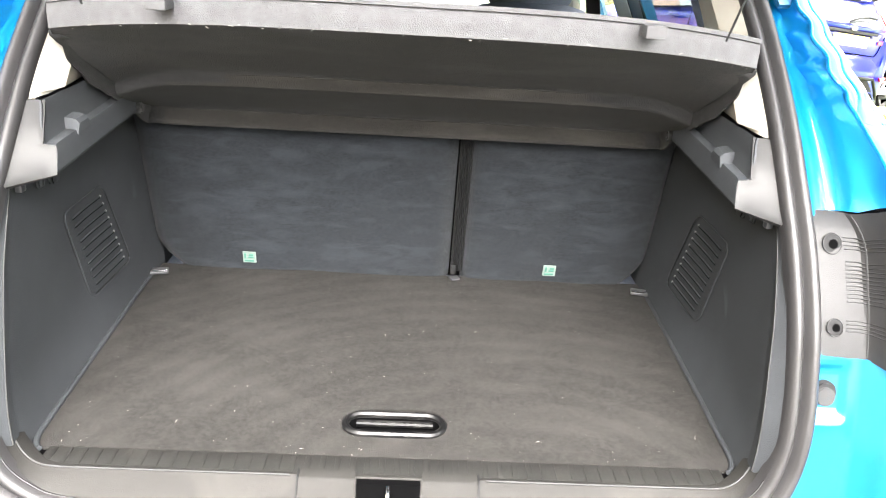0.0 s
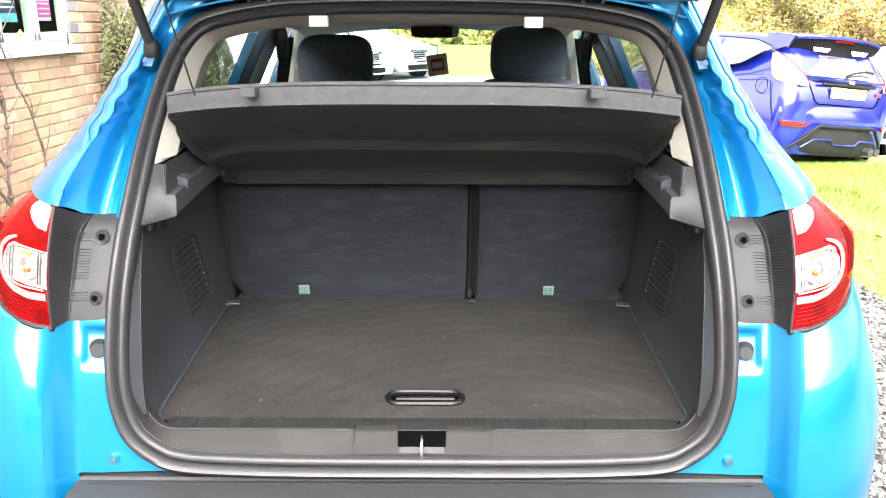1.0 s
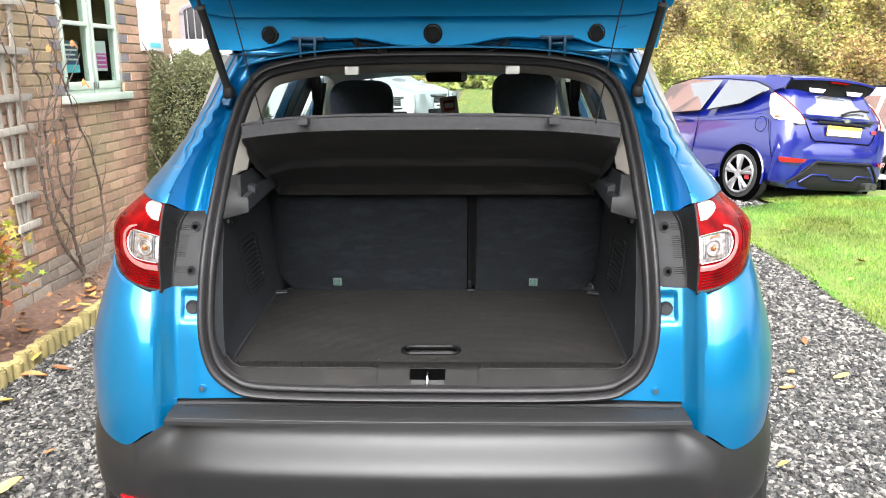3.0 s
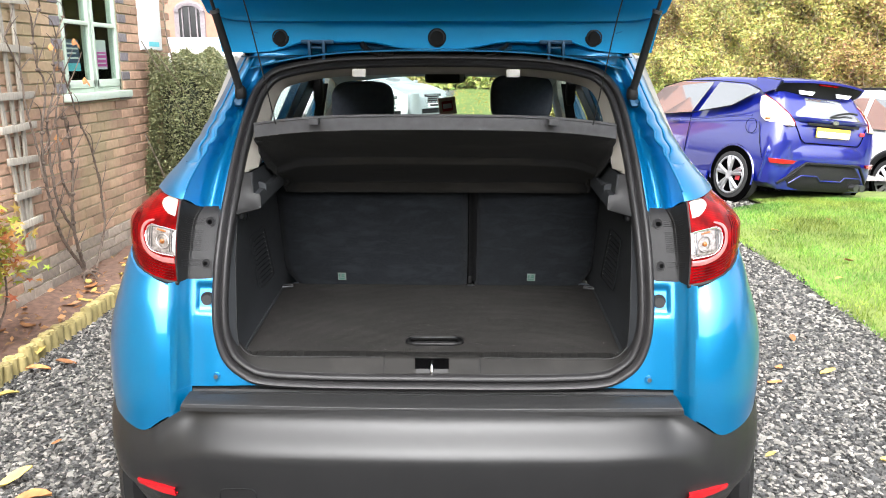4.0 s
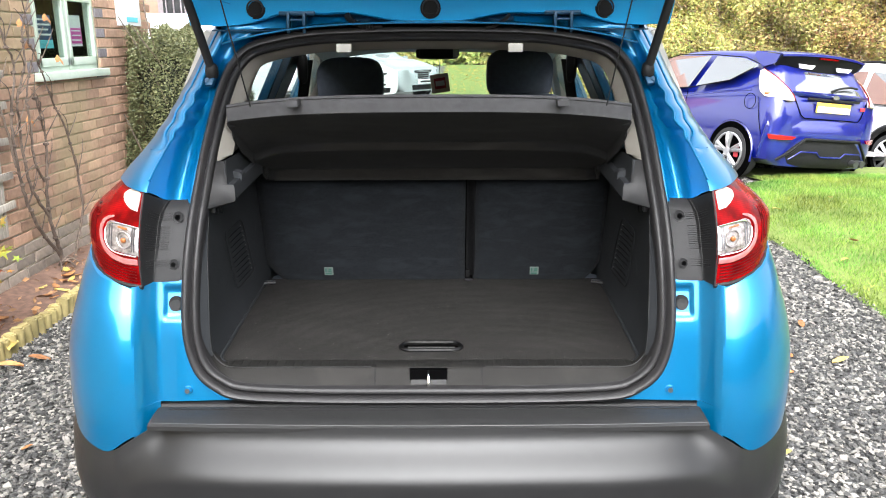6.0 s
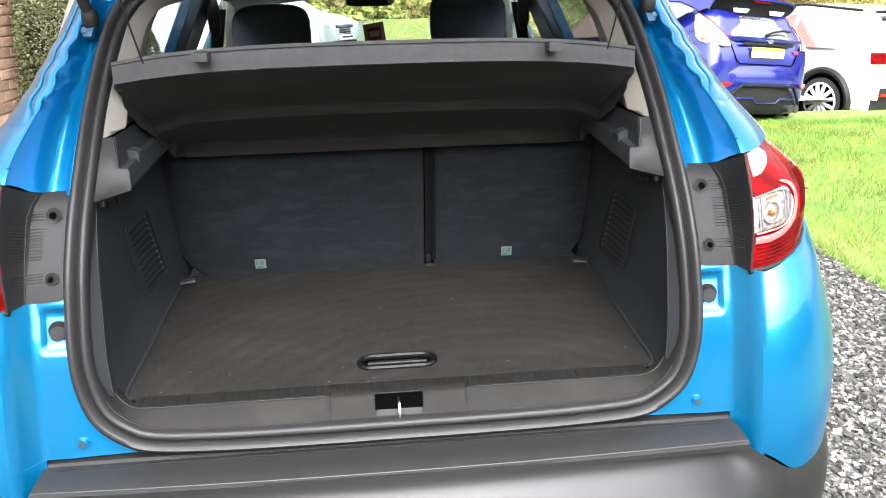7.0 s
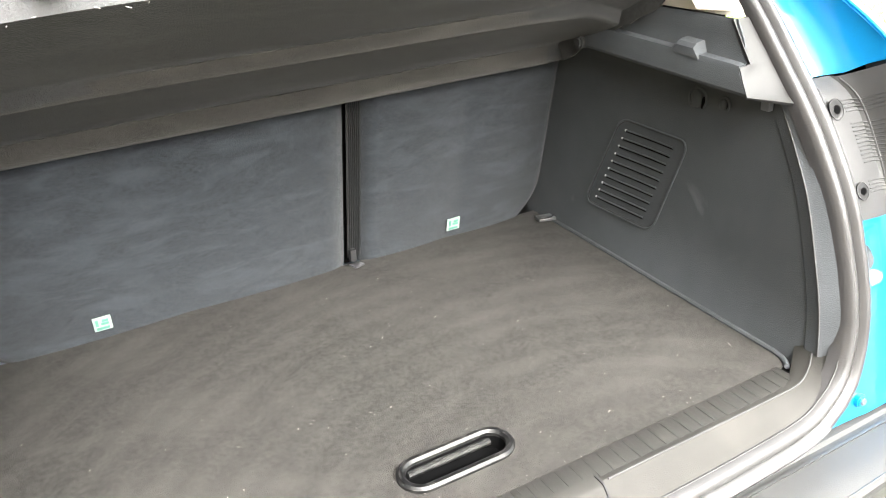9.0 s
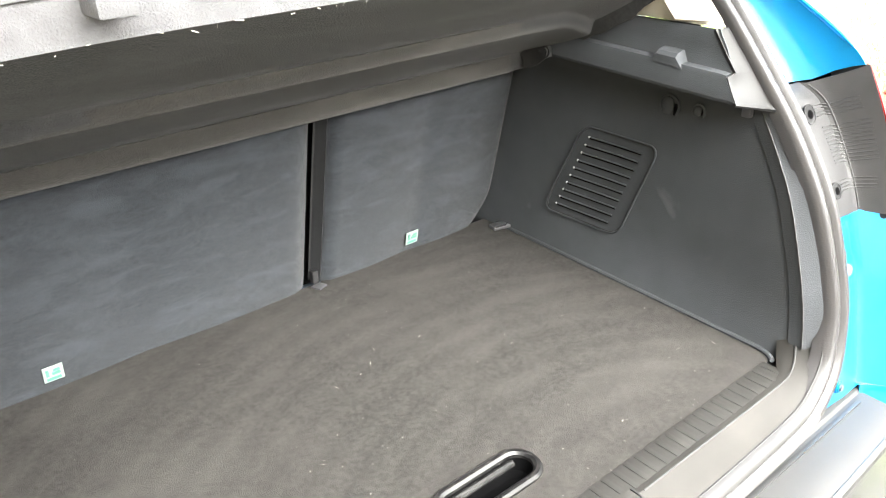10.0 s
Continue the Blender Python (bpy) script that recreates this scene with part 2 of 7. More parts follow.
BRICKJ = material("weathered_red_brick_far", (0.4253, 0.2729, 0.1894), 0.9, color2=(0.3049, 0.1896, 0.1300), scale=26, bump=0.8, bump_scale=160, island=0.30, contrast=0.22, world=True, stain=(0.3260, 0.2958, 0.1561), stain_scale=1.1, stain_lo=0.53, stain_hi=0.76)
FOOTBRICK = material("pale_grey_brown_brick", (0.34, 0.285, 0.235), 0.9, color2=(0.24, 0.20, 0.165), scale=26, bump=0.8, bump_scale=160, rand=0.25)
BLUEBRICK = material("dark_blue_brick", (0.21, 0.19, 0.20), 0.8, color2=(0.13, 0.115, 0.125), scale=28, bump=0.6, bump_scale=160, rand=0.25)
MORTAR = material("pale_mortar", (0.5138, 0.4538, 0.3363), 0.95, color2=(0.3786, 0.3319, 0.2201), world=True, stain=(0.3110, 0.2845, 0.1529), stain_scale=1.1, stain_lo=0.48, stain_hi=0.7, scale=6, bump=0.8, bump_scale=140, detail=8)
SAGE = material("sage_green_window_paint", (0.50, 0.57, 0.50), 0.5, color2=(0.42, 0.50, 0.42), scale=12, bump=0.1)
SOIL = material("brown_bark_soil", (0.19, 0.11, 0.078), 0.95, color2=(0.075, 0.046, 0.034), scale=22, bump=1.0, bump_scale=60, detail=9)
GRAVELBED = material("grey_gravel_bed", (0.11, 0.108, 0.105), 0.9, color2=(0.02, 0.02, 0.02), scale=55, bump=1.0, bump_scale=50, detail=6, contrast=0.15)
LAWN = material("lawn_turf", (0.1445, 0.1870, 0.0382), 0.95, color2=(0.0765, 0.1062, 0.0187), scale=3, bump=1.0, bump_scale=120, detail=9)
TIMBER = material("weathered_timber", (0.42, 0.38, 0.32), 0.85, color2=(0.26, 0.235, 0.20), scale=30, bump=0.6, bump_scale=120, stretch=(3, 3, 0.4), rand=0.2)
LOGWOOD = material("mossy_log_edging", (0.40, 0.32, 0.14), 0.9, color2=(0.24, 0.20, 0.08), scale=16, bump=0.7, bump_scale=140, rand=0.25)
BARK = material("grey_brown_stem", (0.1569, 0.1161, 0.0888), 0.9, color2=(0.0574, 0.0423, 0.0342), scale=40, bump=0.8, bump_scale=200)
STONES = island_ramp("gravel_stones", [(0.0136, 0.0132, 0.0128), (0.0388, 0.0376, 0.0361), (0.0727, 0.0705, 0.0660), (0.1261, 0.1203, 0.1100), (0.2037, 0.1946, 0.1760), (0.2522, 0.2350, 0.2112), (0.0534, 0.0526, 0.0510), (0.0213, 0.0207, 0.0202)], 0.75)
GRASS = island_ramp("grass_blades", [(0.0477, 0.1176, 0.0133), (0.1113, 0.2296, 0.0285), (0.1749, 0.3192, 0.0494), (0.2650, 0.3696, 0.0855), (0.0795, 0.1624, 0.0209)], 0.6, 0.3, 0.35, 1.3)
HEDGEL = island_ramp("autumn_hedge_leaves", [(0.187, 0.228, 0.055), (0.297, 0.312, 0.088), (0.440, 0.408, 0.110), (0.550, 0.492, 0.165), (0.418, 0.324, 0.143), (0.253, 0.312, 0.088), (0.374, 0.372, 0.154), (0.330, 0.204, 0.088), (0.176, 0.132, 0.066)], 0.6, 0.3, 0.3, 0.45)
BUSHL = island_ramp("dark_green_box_leaves", [(0.075, 0.088, 0.036), (0.12, 0.135, 0.058), (0.185, 0.18, 0.085), (0.095, 0.11, 0.045)], 0.4, 0.5, 0.15)
ACERL = island_ramp("yellow_green_acer_leaves", [(0.26, 0.36, 0.05), (0.40, 0.42, 0.06), (0.42, 0.22, 0.06), (0.36, 0.09, 0.05), (0.30, 0.38, 0.06)], 0.6, 0.3, 0.4)
DEADL = material("fallen_leaf", (0.42, 0.20, 0.07), 0.8, color2=(0.28, 0.11, 0.04), scale=25, bump=0.4, bump_scale=120, rand=0.45)
YELLOWL = material("yellow_fallen_leaf", (0.52, 0.42, 0.12), 0.8, color2=(0.42, 0.30, 0.07), scale=25, bump=0.4, bump_scale=120, rand=0.3)
WHITEB = material("white_painted_board", (0.78, 0.79, 0.80), 0.5, color2=(0.72, 0.73, 0.74), scale=4)
NAVY = material("navy_poster", (0.03, 0.06, 0.15), 0.5)
CYAN = material("cyan_print", (0.15, 0.62, 0.72), 0.5)
PINK = material("pink_print", (0.75, 0.10, 0.45), 0.5)
REDTAG = material("red_card", (0.45, 0.03, 0.04), 0.5)
PLATEY = material("yellow_plate", (0.75, 0.55, 0.06), 0.4, color2=(0.7, 0.5, 0.05), scale=5)
WINGLASS = clear_glass("window_pane", (0.8, 0.85, 0.83), 0.035)
BRICKFAR = material("far_red_brick", (0.38, 0.17, 0.12), 0.9, color2=(0.28, 0.13, 0.09), scale=9, bump=0.6, bump_scale=30, detail=8)
BANKM = material("hedge_core_shade", (0.13, 0.11, 0.05), 0.95, color2=(0.05, 0.045, 0.025), scale=8, bump=1.0, bump_scale=20, detail=9)
BUSHCORE = material("bush_core_shade", (0.018, 0.022, 0.010), 0.95, color2=(0.010, 0.012, 0.006), scale=30, bump=1.0, bump_scale=40)
TARMAC = material("pale_lane_tarmac", (0.22, 0.21, 0.20), 0.9, color2=(0.17, 0.165, 0.16), scale=2, bump=0.5, bump_scale=80, detail=8)
YELLOWJ = island_ramp("yellow_lawn_leaves", [(0.50, 0.34, 0.06), (0.42, 0.20, 0.05), (0.55, 0.45, 0.12)], 0.8)
LITTER = island_ramp("bark_litter", [(0.13, 0.07, 0.045), (0.26, 0.15, 0.09), (0.40, 0.22, 0.10), (0.08, 0.05, 0.035)], 0.9)
PALELENS = material("pale_rear_lens", (0.66, 0.60, 0.54), 0.12, 0.2, (0.5, 0.40, 0.34), 30, coat=1.0)
GLOSSBLACK = material("gloss_black", (0.006, 0.006, 0.007), 0.22, 0, (0.005, 0.005, 0.006), 5, spec=0.25)
WHITERIM = material("white_rim", (0.72, 0.72, 0.72), 0.35, 0.2, (0.66, 0.66, 0.66), 10)
LINTM = material("pale_lint", (0.1960, 0.1890, 0.1750), 0.9)
WEBBING = material("black_ribbed_webbing", (0.0075, 0.0078, 0.0085), 0.7, color2=(0.005, 0.0052, 0.0058), spec=0.2, scale=80, bump=0.4, bump_scale=900)
BRACKET = material("smooth_grey_bracket_plastic", (0.0094, 0.0094, 0.0096), 0.46, color2=(0.0077, 0.0077, 0.0080), spec=0.2, scale=25, bump=0.1, bump_scale=900)
PALETIP = material("pale_plastic_tip", (0.22, 0.22, 0.22), 0.3, color2=(0.12, 0.12, 0.12), scale=90)
STRIP = material("dark_scuffed_sill_strip", (0.0100, 0.0098, 0.0090), 0.6, color2=(0.0068, 0.0066, 0.0062), spec=0.2, scale=40, bump=0.3, bump_scale=700, stain=(0.0176, 0.0168, 0.0152), stain_scale=30, stain_lo=0.6, stain_hi=0.72)
PULLM = material("scuffed_gloss_black_pull", (0.003, 0.003, 0.0032), 0.42, color2=(0.002, 0.002, 0.0022), spec=0.2, scale=60, stain=(0.0105, 0.0102, 0.010), stain_scale=55, stain_lo=0.49, stain_hi=0.54)
SILLM = material("dull_grey_sill_plastic", (0.0146, 0.0139, 0.0130), 0.66, color2=(0.0112, 0.0108, 0.0100), spec=0.14, scale=25, bump=0.3, bump_scale=1100, stain=(0.0196, 0.0186, 0.0171), stain_scale=12, stain_lo=0.55, stain_hi=0.72)
TINTED = clear_glass("tinted_side_glass", (0.50, 0.55, 0.54), 0.05)
# Near-black that puts the shade of gaps and hollows into the colour.
INNER = material("cavity_shade_black", (0.0016, 0.0016, 0.0017), 0.95, spec=0.0)


# ---- mesh tools ----
def smooth(bm, angle=35):
    for f in bm.faces:
        f.smooth = True
    lim = radians(angle)
    for e in bm.edges:
        if len(e.link_faces) == 2 and e.calc_face_angle(0) > lim:
            e.smooth = False


def part(name, bm, mat, parent=None, label="", angle=35, flat=False):
    bmesh.ops.recalc_face_normals(bm, faces=bm.faces)
    if not flat:
        smooth(bm, angle)
    me = bpy.data.meshes.new(name)
    bm.to_mesh(me)
    bm.free()
    me.materials.append(mat)
    ob = new(name, me)
    if parent:
        ob.parent = parent
    if label:
        ob["label"] = label
    return ob


def thing(name, label, category, loc=(0, 0, 0), turn=0.0, group="", kind=""):
    ob = new(name)
    ob.matrix_world = pose(*loc, 0, 0, turn)
    return tagged(ob, label, category, group, kind)


def bevel(bm, r, seg=2):
    if r > 0:
        bmesh.ops.bevel(bm, geom=bm.edges[:], offset=r, segments=seg, affect="EDGES", profile=0.6)
    return bm


def box(x0, x1, y0, y1, z0, z1, r=0.0, seg=2, bm=None):
    b = bmesh.new()
    bmesh.ops.create_cube(b, size=1)
    for v in b.verts:
        v.co = Vector(((x0 + x1) / 2 + v.co.x * (x1 - x0), (y0 + y1) / 2 + v.co.y * (y1 - y0), (z0 + z1) / 2 + v.co.z * (z1 - z0)))
    bevel(b, r, seg)
    return join(bm, b) if bm else b


def join(bm, other):
    me = bpy.data.meshes.new("tmp")
    other.to_mesh(me)
    other.free()
    bm.from_mesh(me)
    bpy.data.meshes.remove(me)
    return bm


def turned(bm, m):
    bmesh.ops.transform(bm, matrix=m, verts=bm.verts)
    return bm


def sheet(rows, thick=0.0, wrap=False):
    """Quads over rows of points; thick gives it depth."""
    bm = bmesh.new()
    vs = [[bm.verts.new(p) for p in r] for r in rows]
    for a, b in zip(vs, vs[1:]):
        n = len(a)
        for i in range(n if wrap else n - 1):
            j = (i + 1) % n
            bm.faces.new((a[i], a[j], b[j], b[i]))
    if thick:
        thicken(bm, thick)
    return bm


def thicken(bm, thick, eye=Vector((0, -3.0, 1.0))):
    """Gives a skin depth on the side that faces away from the rear."""
    bmesh.ops.recalc_face_normals(bm, faces=bm.faces)
    s = sum(f.normal.dot((eye - f.calc_center_median()).normalized()) * f.calc_area() for f in bm.faces)
    if s < 0:
        bmesh.ops.reverse_faces(bm, faces=bm.faces)
    bm.normal_update()
    faces, verts = bm.faces[:], bm.verts[:]
    rim = [e for e in bm.edges if len(e.link_faces) == 1]
    back = {v: bm.verts.new(v.co - v.normal * thick) for v in verts}
    for f in faces:
        bm.faces.new([back[v] for v in reversed(f.verts)])
    for e in rim:
        a, b = e.verts
        bm.faces.new((a, b, back[b], back[a]))


def disc(r, h, seg=24, r2=None, bevel_r=0.0):
    bm = bmesh.new()
    bmesh.ops.create_cone(bm, cap_ends=True, segments=seg, radius1=r, radius2=r if r2 is None else r2, depth=h)
    if bevel_r:
        bmesh.ops.bevel(bm, geom=[e for e in bm.edges if len(e.link_faces) == 2 and e.calc_face_angle(0) > 1], offset=bevel_r, segments=2, affect="EDGES")
    return bm


def spline(pts, n, closed=False):
    """Catmull-Rom through the points."""
    ps = [Vector(p) for p in pts]
    k = len(ps)
    out = []
    spans = k if closed else k - 1
    for i in range(spans):
        g = (lambda j: ps[j % k]) if closed else (lambda j: ps[min(max(j, 0), k - 1)])
        a, b, c, d = g(i - 1), g(i), g(i + 1), g(i + 2)
        for s in range(n):
            t = s / n
            out.append(0.5 * (2 * b + (c - a) * t + (2 * a - 5 * b + 4 * c - d) * t * t + (3 * b - a - 3 * c + d) * t ** 3))
    if not closed:
        out.append(ps[-1])
    return out


def tube(pts, r, seg=8, closed=False, r_end=None):
    """A round bar along the points, tapering to r_end."""
    ps = [Vector(p) for p in pts]
    n = len(ps)
    rows = []
    side = None
    for i, p in enumerate(ps):
        if closed:
            d = ps[(i + 1) % n] - ps[i - 1]
        else:
            d = ps[min(i + 1, n - 1)] - ps[max(i - 1, 0)]
        d.normalize()
        if side is None:
            side = d.cross(Vector((0.3, 0.2, 1))).normalized()
        side = (side - d * side.dot(d)).normalized()
        up = d.cross(side)
        rr = r if r_end is None else r + (r_end - r) * i / (n - 1)
        rows.append([p + rr * (math.cos(a) * side + math.sin(a) * up) for a in (2 * math.pi * j / seg for j in range(seg))])
    if closed:
        rows.append(rows[0])
    bm = sheet(rows, wrap=True)
    if closed:
        bmesh.ops.remove_doubles(bm, verts=bm.verts, dist=1e-6)
    else:
        bm.verts.ensure_lookup_table()
        bm.faces.new(bm.verts[:seg])
        bm.faces.new(bm.verts[-seg:])
    return bm


def blob(rx, ry, rz, power=0.5, u=20, v=12):
    """A rounded cushion: a superellipsoid."""
    def sp(c):
        return math.copysign(abs(c) ** power, c)
    rows = []
    for j in range(v + 1):
        ph = -math.pi / 2 + math.pi * j / v
        rows.append([(rx * sp(math.cos(ph)) * sp(math.cos(2 * math.pi * i / u)), ry * sp(math.cos(ph)) * sp(math.sin(2 * math.pi * i / u)), rz * sp(math.sin(ph))) for i in range(u)])
    bm = sheet(rows, wrap=True)
    bmesh.ops.remove_doubles(bm, verts=bm.verts, dist=1e-5)
    return bm


def plate(outline, holes, depth, axis="z"):
    """A flat plate with holes through it; depth along -axis."""
    bm = bmesh.new()
    edges = []
    for loop in (outline, *holes):
        vs = [bm.verts.new((p[0], p[1], 0)) for p in loop]
        edges += [bm.edges.new((vs[i], vs[(i + 1) % len(vs)])) for i in range(len(vs))]
    bmesh.ops.triangle_fill(bm, use_beauty=True, use_dissolve=False, edges=edges)
    r = bmesh.ops.extrude_face_region(bm, geom=bm.faces[:])
    for v in r["geom"]:
        if isinstance(v, bmesh.types.BMVert):
            v.co.z -= depth
    return bm


def oval(cx, cy, w, h, r=None, n=6):
    r = min(w, h) / 2 if r is None else r
    out = []
    for qx, qy, a0 in ((1, 1, 0), (-1, 1, 90), (-1, -1, 180), (1, -1, 270)):
        for i in range(n + 1):
            a = radians(a0 + 90 * i / n)
            out.append((cx + qx * (w / 2 - r) + r * math.cos(a), cy + qy * (h / 2 - r) + r * math.sin(a)))
    return out


def lerp(x, xs, ys):
    return float(np.interp(x, xs, ys))


def soft_lerp(x, xs, ys, w=0.03):
    return sum(lerp(x + k * w, xs, ys) for k in (-1, -0.5, 0, 0.5, 1)) / 5


# ---- ground ----
def ground_z(x, y):
    """The drive dips a little where the other cars stand."""
    ease = lambda u: min(1.0, max(0.0, u)) ** 2 * (3 - 2 * min(1.0, max(0.0, u)))
    dip = 0.085 * ease((x - 1.0) / 1.5) * ease((y - 5.6) / 1.6) + 0.295 * min(1.0, max(0.0, (x - 3.5) / 2.7)) * ease((y - 6.3) / 0.9)
    return -dip * (1 - ease((y - 12.5) / 2)) * (1 - ease((x - 11.0) / 3))


def ground_sheet():
    rows = []
    xs = [-400, -60, -20, -8, -4, -2.3, -1, 0, 1, 1.5, 2, 2.5, 3, 4, 4.8, 5.1, 5.4, 5.7, 6, 8, 11, 12, 14, 20, 60, 400]
    ys = [-400, -60, -20, -8, -4, -2, 0, 2, 4, 5.6, 6, 6.4, 6.8, 7.2, 7.5, 7.8, 8.1, 8.4, 10, 12, 13, 14, 16, 24, 40, 80, 400]
    for y in ys:
        rows.append([(x, y, ground_z(x, y)) for x in xs])
    return sheet(rows)


ground = tagged(part("ground", ground_sheet(), GRAVELBED), "grey gravel driveway ground", "ground", kind="structure")

# ---- the hatchback: shape of its tail ----
GZ = [0.0, 0.70, 0.75, 0.90, 1.025, 1.12, 1.25, 1.43, 1.50, 1.60]
GY = [-0.02, -0.01, 0.0, 0.03, 0.072, 0.128, 0.23, 0.40, 0.44, 0.50]


def tail(z):
    """How far forward the tail's plane lies at a height."""
    return soft_lerp(z, GZ, GY)


HALF = [(0, 1.54), (0.15, 1.538), (0.29, 1.532), (0.40, 1.515), (0.465, 1.492), (0.505, 1.445), (0.522, 1.385), (0.532, 1.30), (0.538, 1.20), (0.543, 1.10),
        (0.545, 1.0), (0.545, 0.915), (0.537, 0.846), (0.515, 0.79), (0.474, 0.754), (0.42, 0.734), (0.3, 0.727), (0.15, 0.725)]
LOOP = [(x, z) for x, z in HALF] + [(0, 0.725)] + [(-x, z) for x, z in reversed(HALF[1:])]
RING = [(p.x, p.y) for p in spline([(x, z, 0) for x, z in LOOP], 5, closed=True)]


def ring_row(inset, out):
    """The opening's outline, moved inwards, and out to the rear."""
    n = len(RING)
    pts = []
    for i, (x, z) in enumerate(RING):
        a, b = RING[i - 1], RING[(i + 1) % n]
        tx, tz = b[0] - a[0], b[1] - a[1]
        k = math.hypot(tx, tz)
        nx, nz = tz / k, -tx / k
        if nx * (0 - x) + nz * (1.15 - z) < 0:
            nx, nz = -nx, -nz
        px, pz = x + nx * inset, z + nz * inset
        pts.append((px, tail(pz) - out, pz))
    return pts


def seal_x(z):
    return lerp(z, [p[1] for p in HALF[:-1]][::-1], [p[0] for p in HALF[:-1]][::-1])


car = thing("hatchback", "bright metallic blue hatchback with its tailgate raised", "car")

seal_profile = [(-0.004, -0.012), (-0.003, 0.004), (0.001, 0.014), (0.007, 0.018), (0.013, 0.015), (0.016, 0.006), (0.018, 0.003), (0.021, 0.006),
                (0.025, 0.014), (0.030, 0.015), (0.035, 0.010), (0.037, 0.0), (0.038, -0.014)]
part("weather_seal", sheet([ring_row(u, w) for u, w in seal_profile], wrap=True), RUBBER, car, "ribbed black rubber seal round the opening", 60)

# inner rim of the opening: pale at the top and pillars
inner_a, inner_b, inner_c = ring_row(0.037, -0.006), ring_row(0.047, -0.03), ring_row(0.058, -0.07)
n = len(RING)


def arc(name, zlo, rows, mat, label):
    """The part of the rim above a height, in one run."""
    idx = [i for i in range(n) if RING[i][1] > zlo]
    start = next(i for i in idx if (i - 1) % n not in idx)
    run = [(start + k) % n for k in range(len(idx))]
    part(name, sheet([[r[i] for i in run] for r in rows], 0.004), mat, car, label)


arc("opening_trim", 1.24, (inner_a, inner_b, inner_c), BEIGE, "pale grey trim round the top of the opening")


# ---- side pieces, mirrored ----
def side(s):
    def mir(rows):
        return [[(s * p[0], p[1], p[2]) for p in r] for r in rows]

    # pillar: a pale strip by the seal, a deep channel, a wavy step, a groove, and the outer flange
    EZ = [1.14, 1.199, 1.258, 1.325, 1.425, 1.53, 1.57]
    EX = [0.74, 0.711, 0.665, 0.630, 0.600, 0.562, 0.53]
    SZ = [1.184, 1.22, 1.27, 1.332, 1.38, 1.413, 1.46, 1.52, 1.57]
    SX = [0.618, 0.613, 0.601, 0.577, 0.566, 0.560, 0.545, 0.515, 0.49]
    SY = [0.086, 0.128, 0.204, 0.272, 0.335, 0.384, 0.420, 0.452, 0.47]

    def step(z):
        wave = 0.0042 * math.sin((z - 1.29) * 2 * math.pi / 0.040) * min(1.0, max(0.0, (z - 1.275) / 0.02)) * min(1.0, max(0.0, (1.41 - z) / 0.02))
        return soft_lerp(z, SZ, SX, 0.012) + wave, soft_lerp(z, SZ, SY, 0.016)

    def pillar_row(v):
        def at(zlow):
            return zlow + (1.563 - zlow) * v
        row = []
        for q in (0.0, 0.10, 0.20, 0.32, 0.50, 0.70, 0.84, 0.93, 0.975):
            z = at(1.146 + 0.004 * q + 0.034 * max(0.0, (q - 0.8) / 0.2))
            xs, (xb, yb), y = seal_x(min(z, 1.535)) - 0.006, step(max(z, 1.184)), tail(z)
            deep = min(1.0, max(0.0, (1.55 - z) / 0.10))
            base = y + 0.010
            dip = lerp(q, [0, 0.10, 0.20, 0.32, 0.50, 0.70, 0.84, 0.93, 0.975], [0.0, -0.006, -0.003, 0.010, 0.022, 0.026, 0.022, 0.014, 0.004])
            blend = max(0.0, (q - 0.60) / 0.40) ** 1.6
            row.append((xs + (xb - xs) * q, (base + dip * deep) * (1 - blend) + (yb + 0.35 * dip * deep) * blend, z))
        for q in (0.0, 0.03, 0.10, 0.22, 0.34, 0.44, 0.50, 0.56, 0.62, 0.68, 0.78, 0.88, 0.96, 1.0):
            z = at(1.184 + 0.012 * q)
            (xb, yb), xe = step(z), soft_lerp(z, EZ, EX, 0.02)
            g = lerp(z, [1.262, 1.275, 1.29, 1.345, 1.56], [0.02, 0.10, 0.42, 0.62, 0.62])
            on = min(1.0, max(0.0, (z - 1.262) / 0.016))
            qq = lerp(q, [0, 0.44, 0.56, 0.68, 1.0], [0, max(0.01, g - 0.09), g, g + 0.09, 1.0]) if on > 0 else q
            dip = on * 0.0075 * max(0.0, 1 - abs(q - 0.56) / 0.10)
            swell = -0.004 * math.sin(math.pi * min(1.0, max(0.0, q / 0.42))) * on
            row.append((xb + (xe - xb) * qq, yb - 0.004 + 0.95 * (xe - xb) * qq ** 1.9 + dip + swell, z))
        z = at(1.196)
        (xb, yb), xe = step(z), soft_lerp(z, EZ, EX, 0.02)
        ye = yb - 0.004 + 0.95 * (xe - xb)
        for dx, dy in ((0.007, 0.012), (0.016, 0.035), (0.034, 0.11), (0.052, 0.24), (0.067, 0.44)):
            row.append((xe + dx, ye + dy, z))
        return row

    part("rear_pillar", sheet(mir([pillar_row((k / 60) ** 1.0) for k in range(61)]), 0.003), PAINT, car, "blue pillar with a deep rain channel", 60)
    bead = []
    for k in range(90):
        z = 1.205 + 0.205 * k / 89
        xb, yb = step(z)
        bead.append((s * (xb + 0.001), yb - 0.003, z))
    part("seam_bead", tube(bead, 0.0034, 8), PAINT, car, "wavy seam of painted sealant")

    # black cover between seal and lamp, folded along a soft edge
    def fold(v):
        return 0.6075 - 0.0015 * v - 0.013 * max(0.0, (v - 0.72) / 0.28) ** 2

    def cover_point(u, v, lift=0.0):
        """u: 0 by the seal, 1 at the fold, 2 at the lamp; v: 0 at the foot, 1 at the top."""
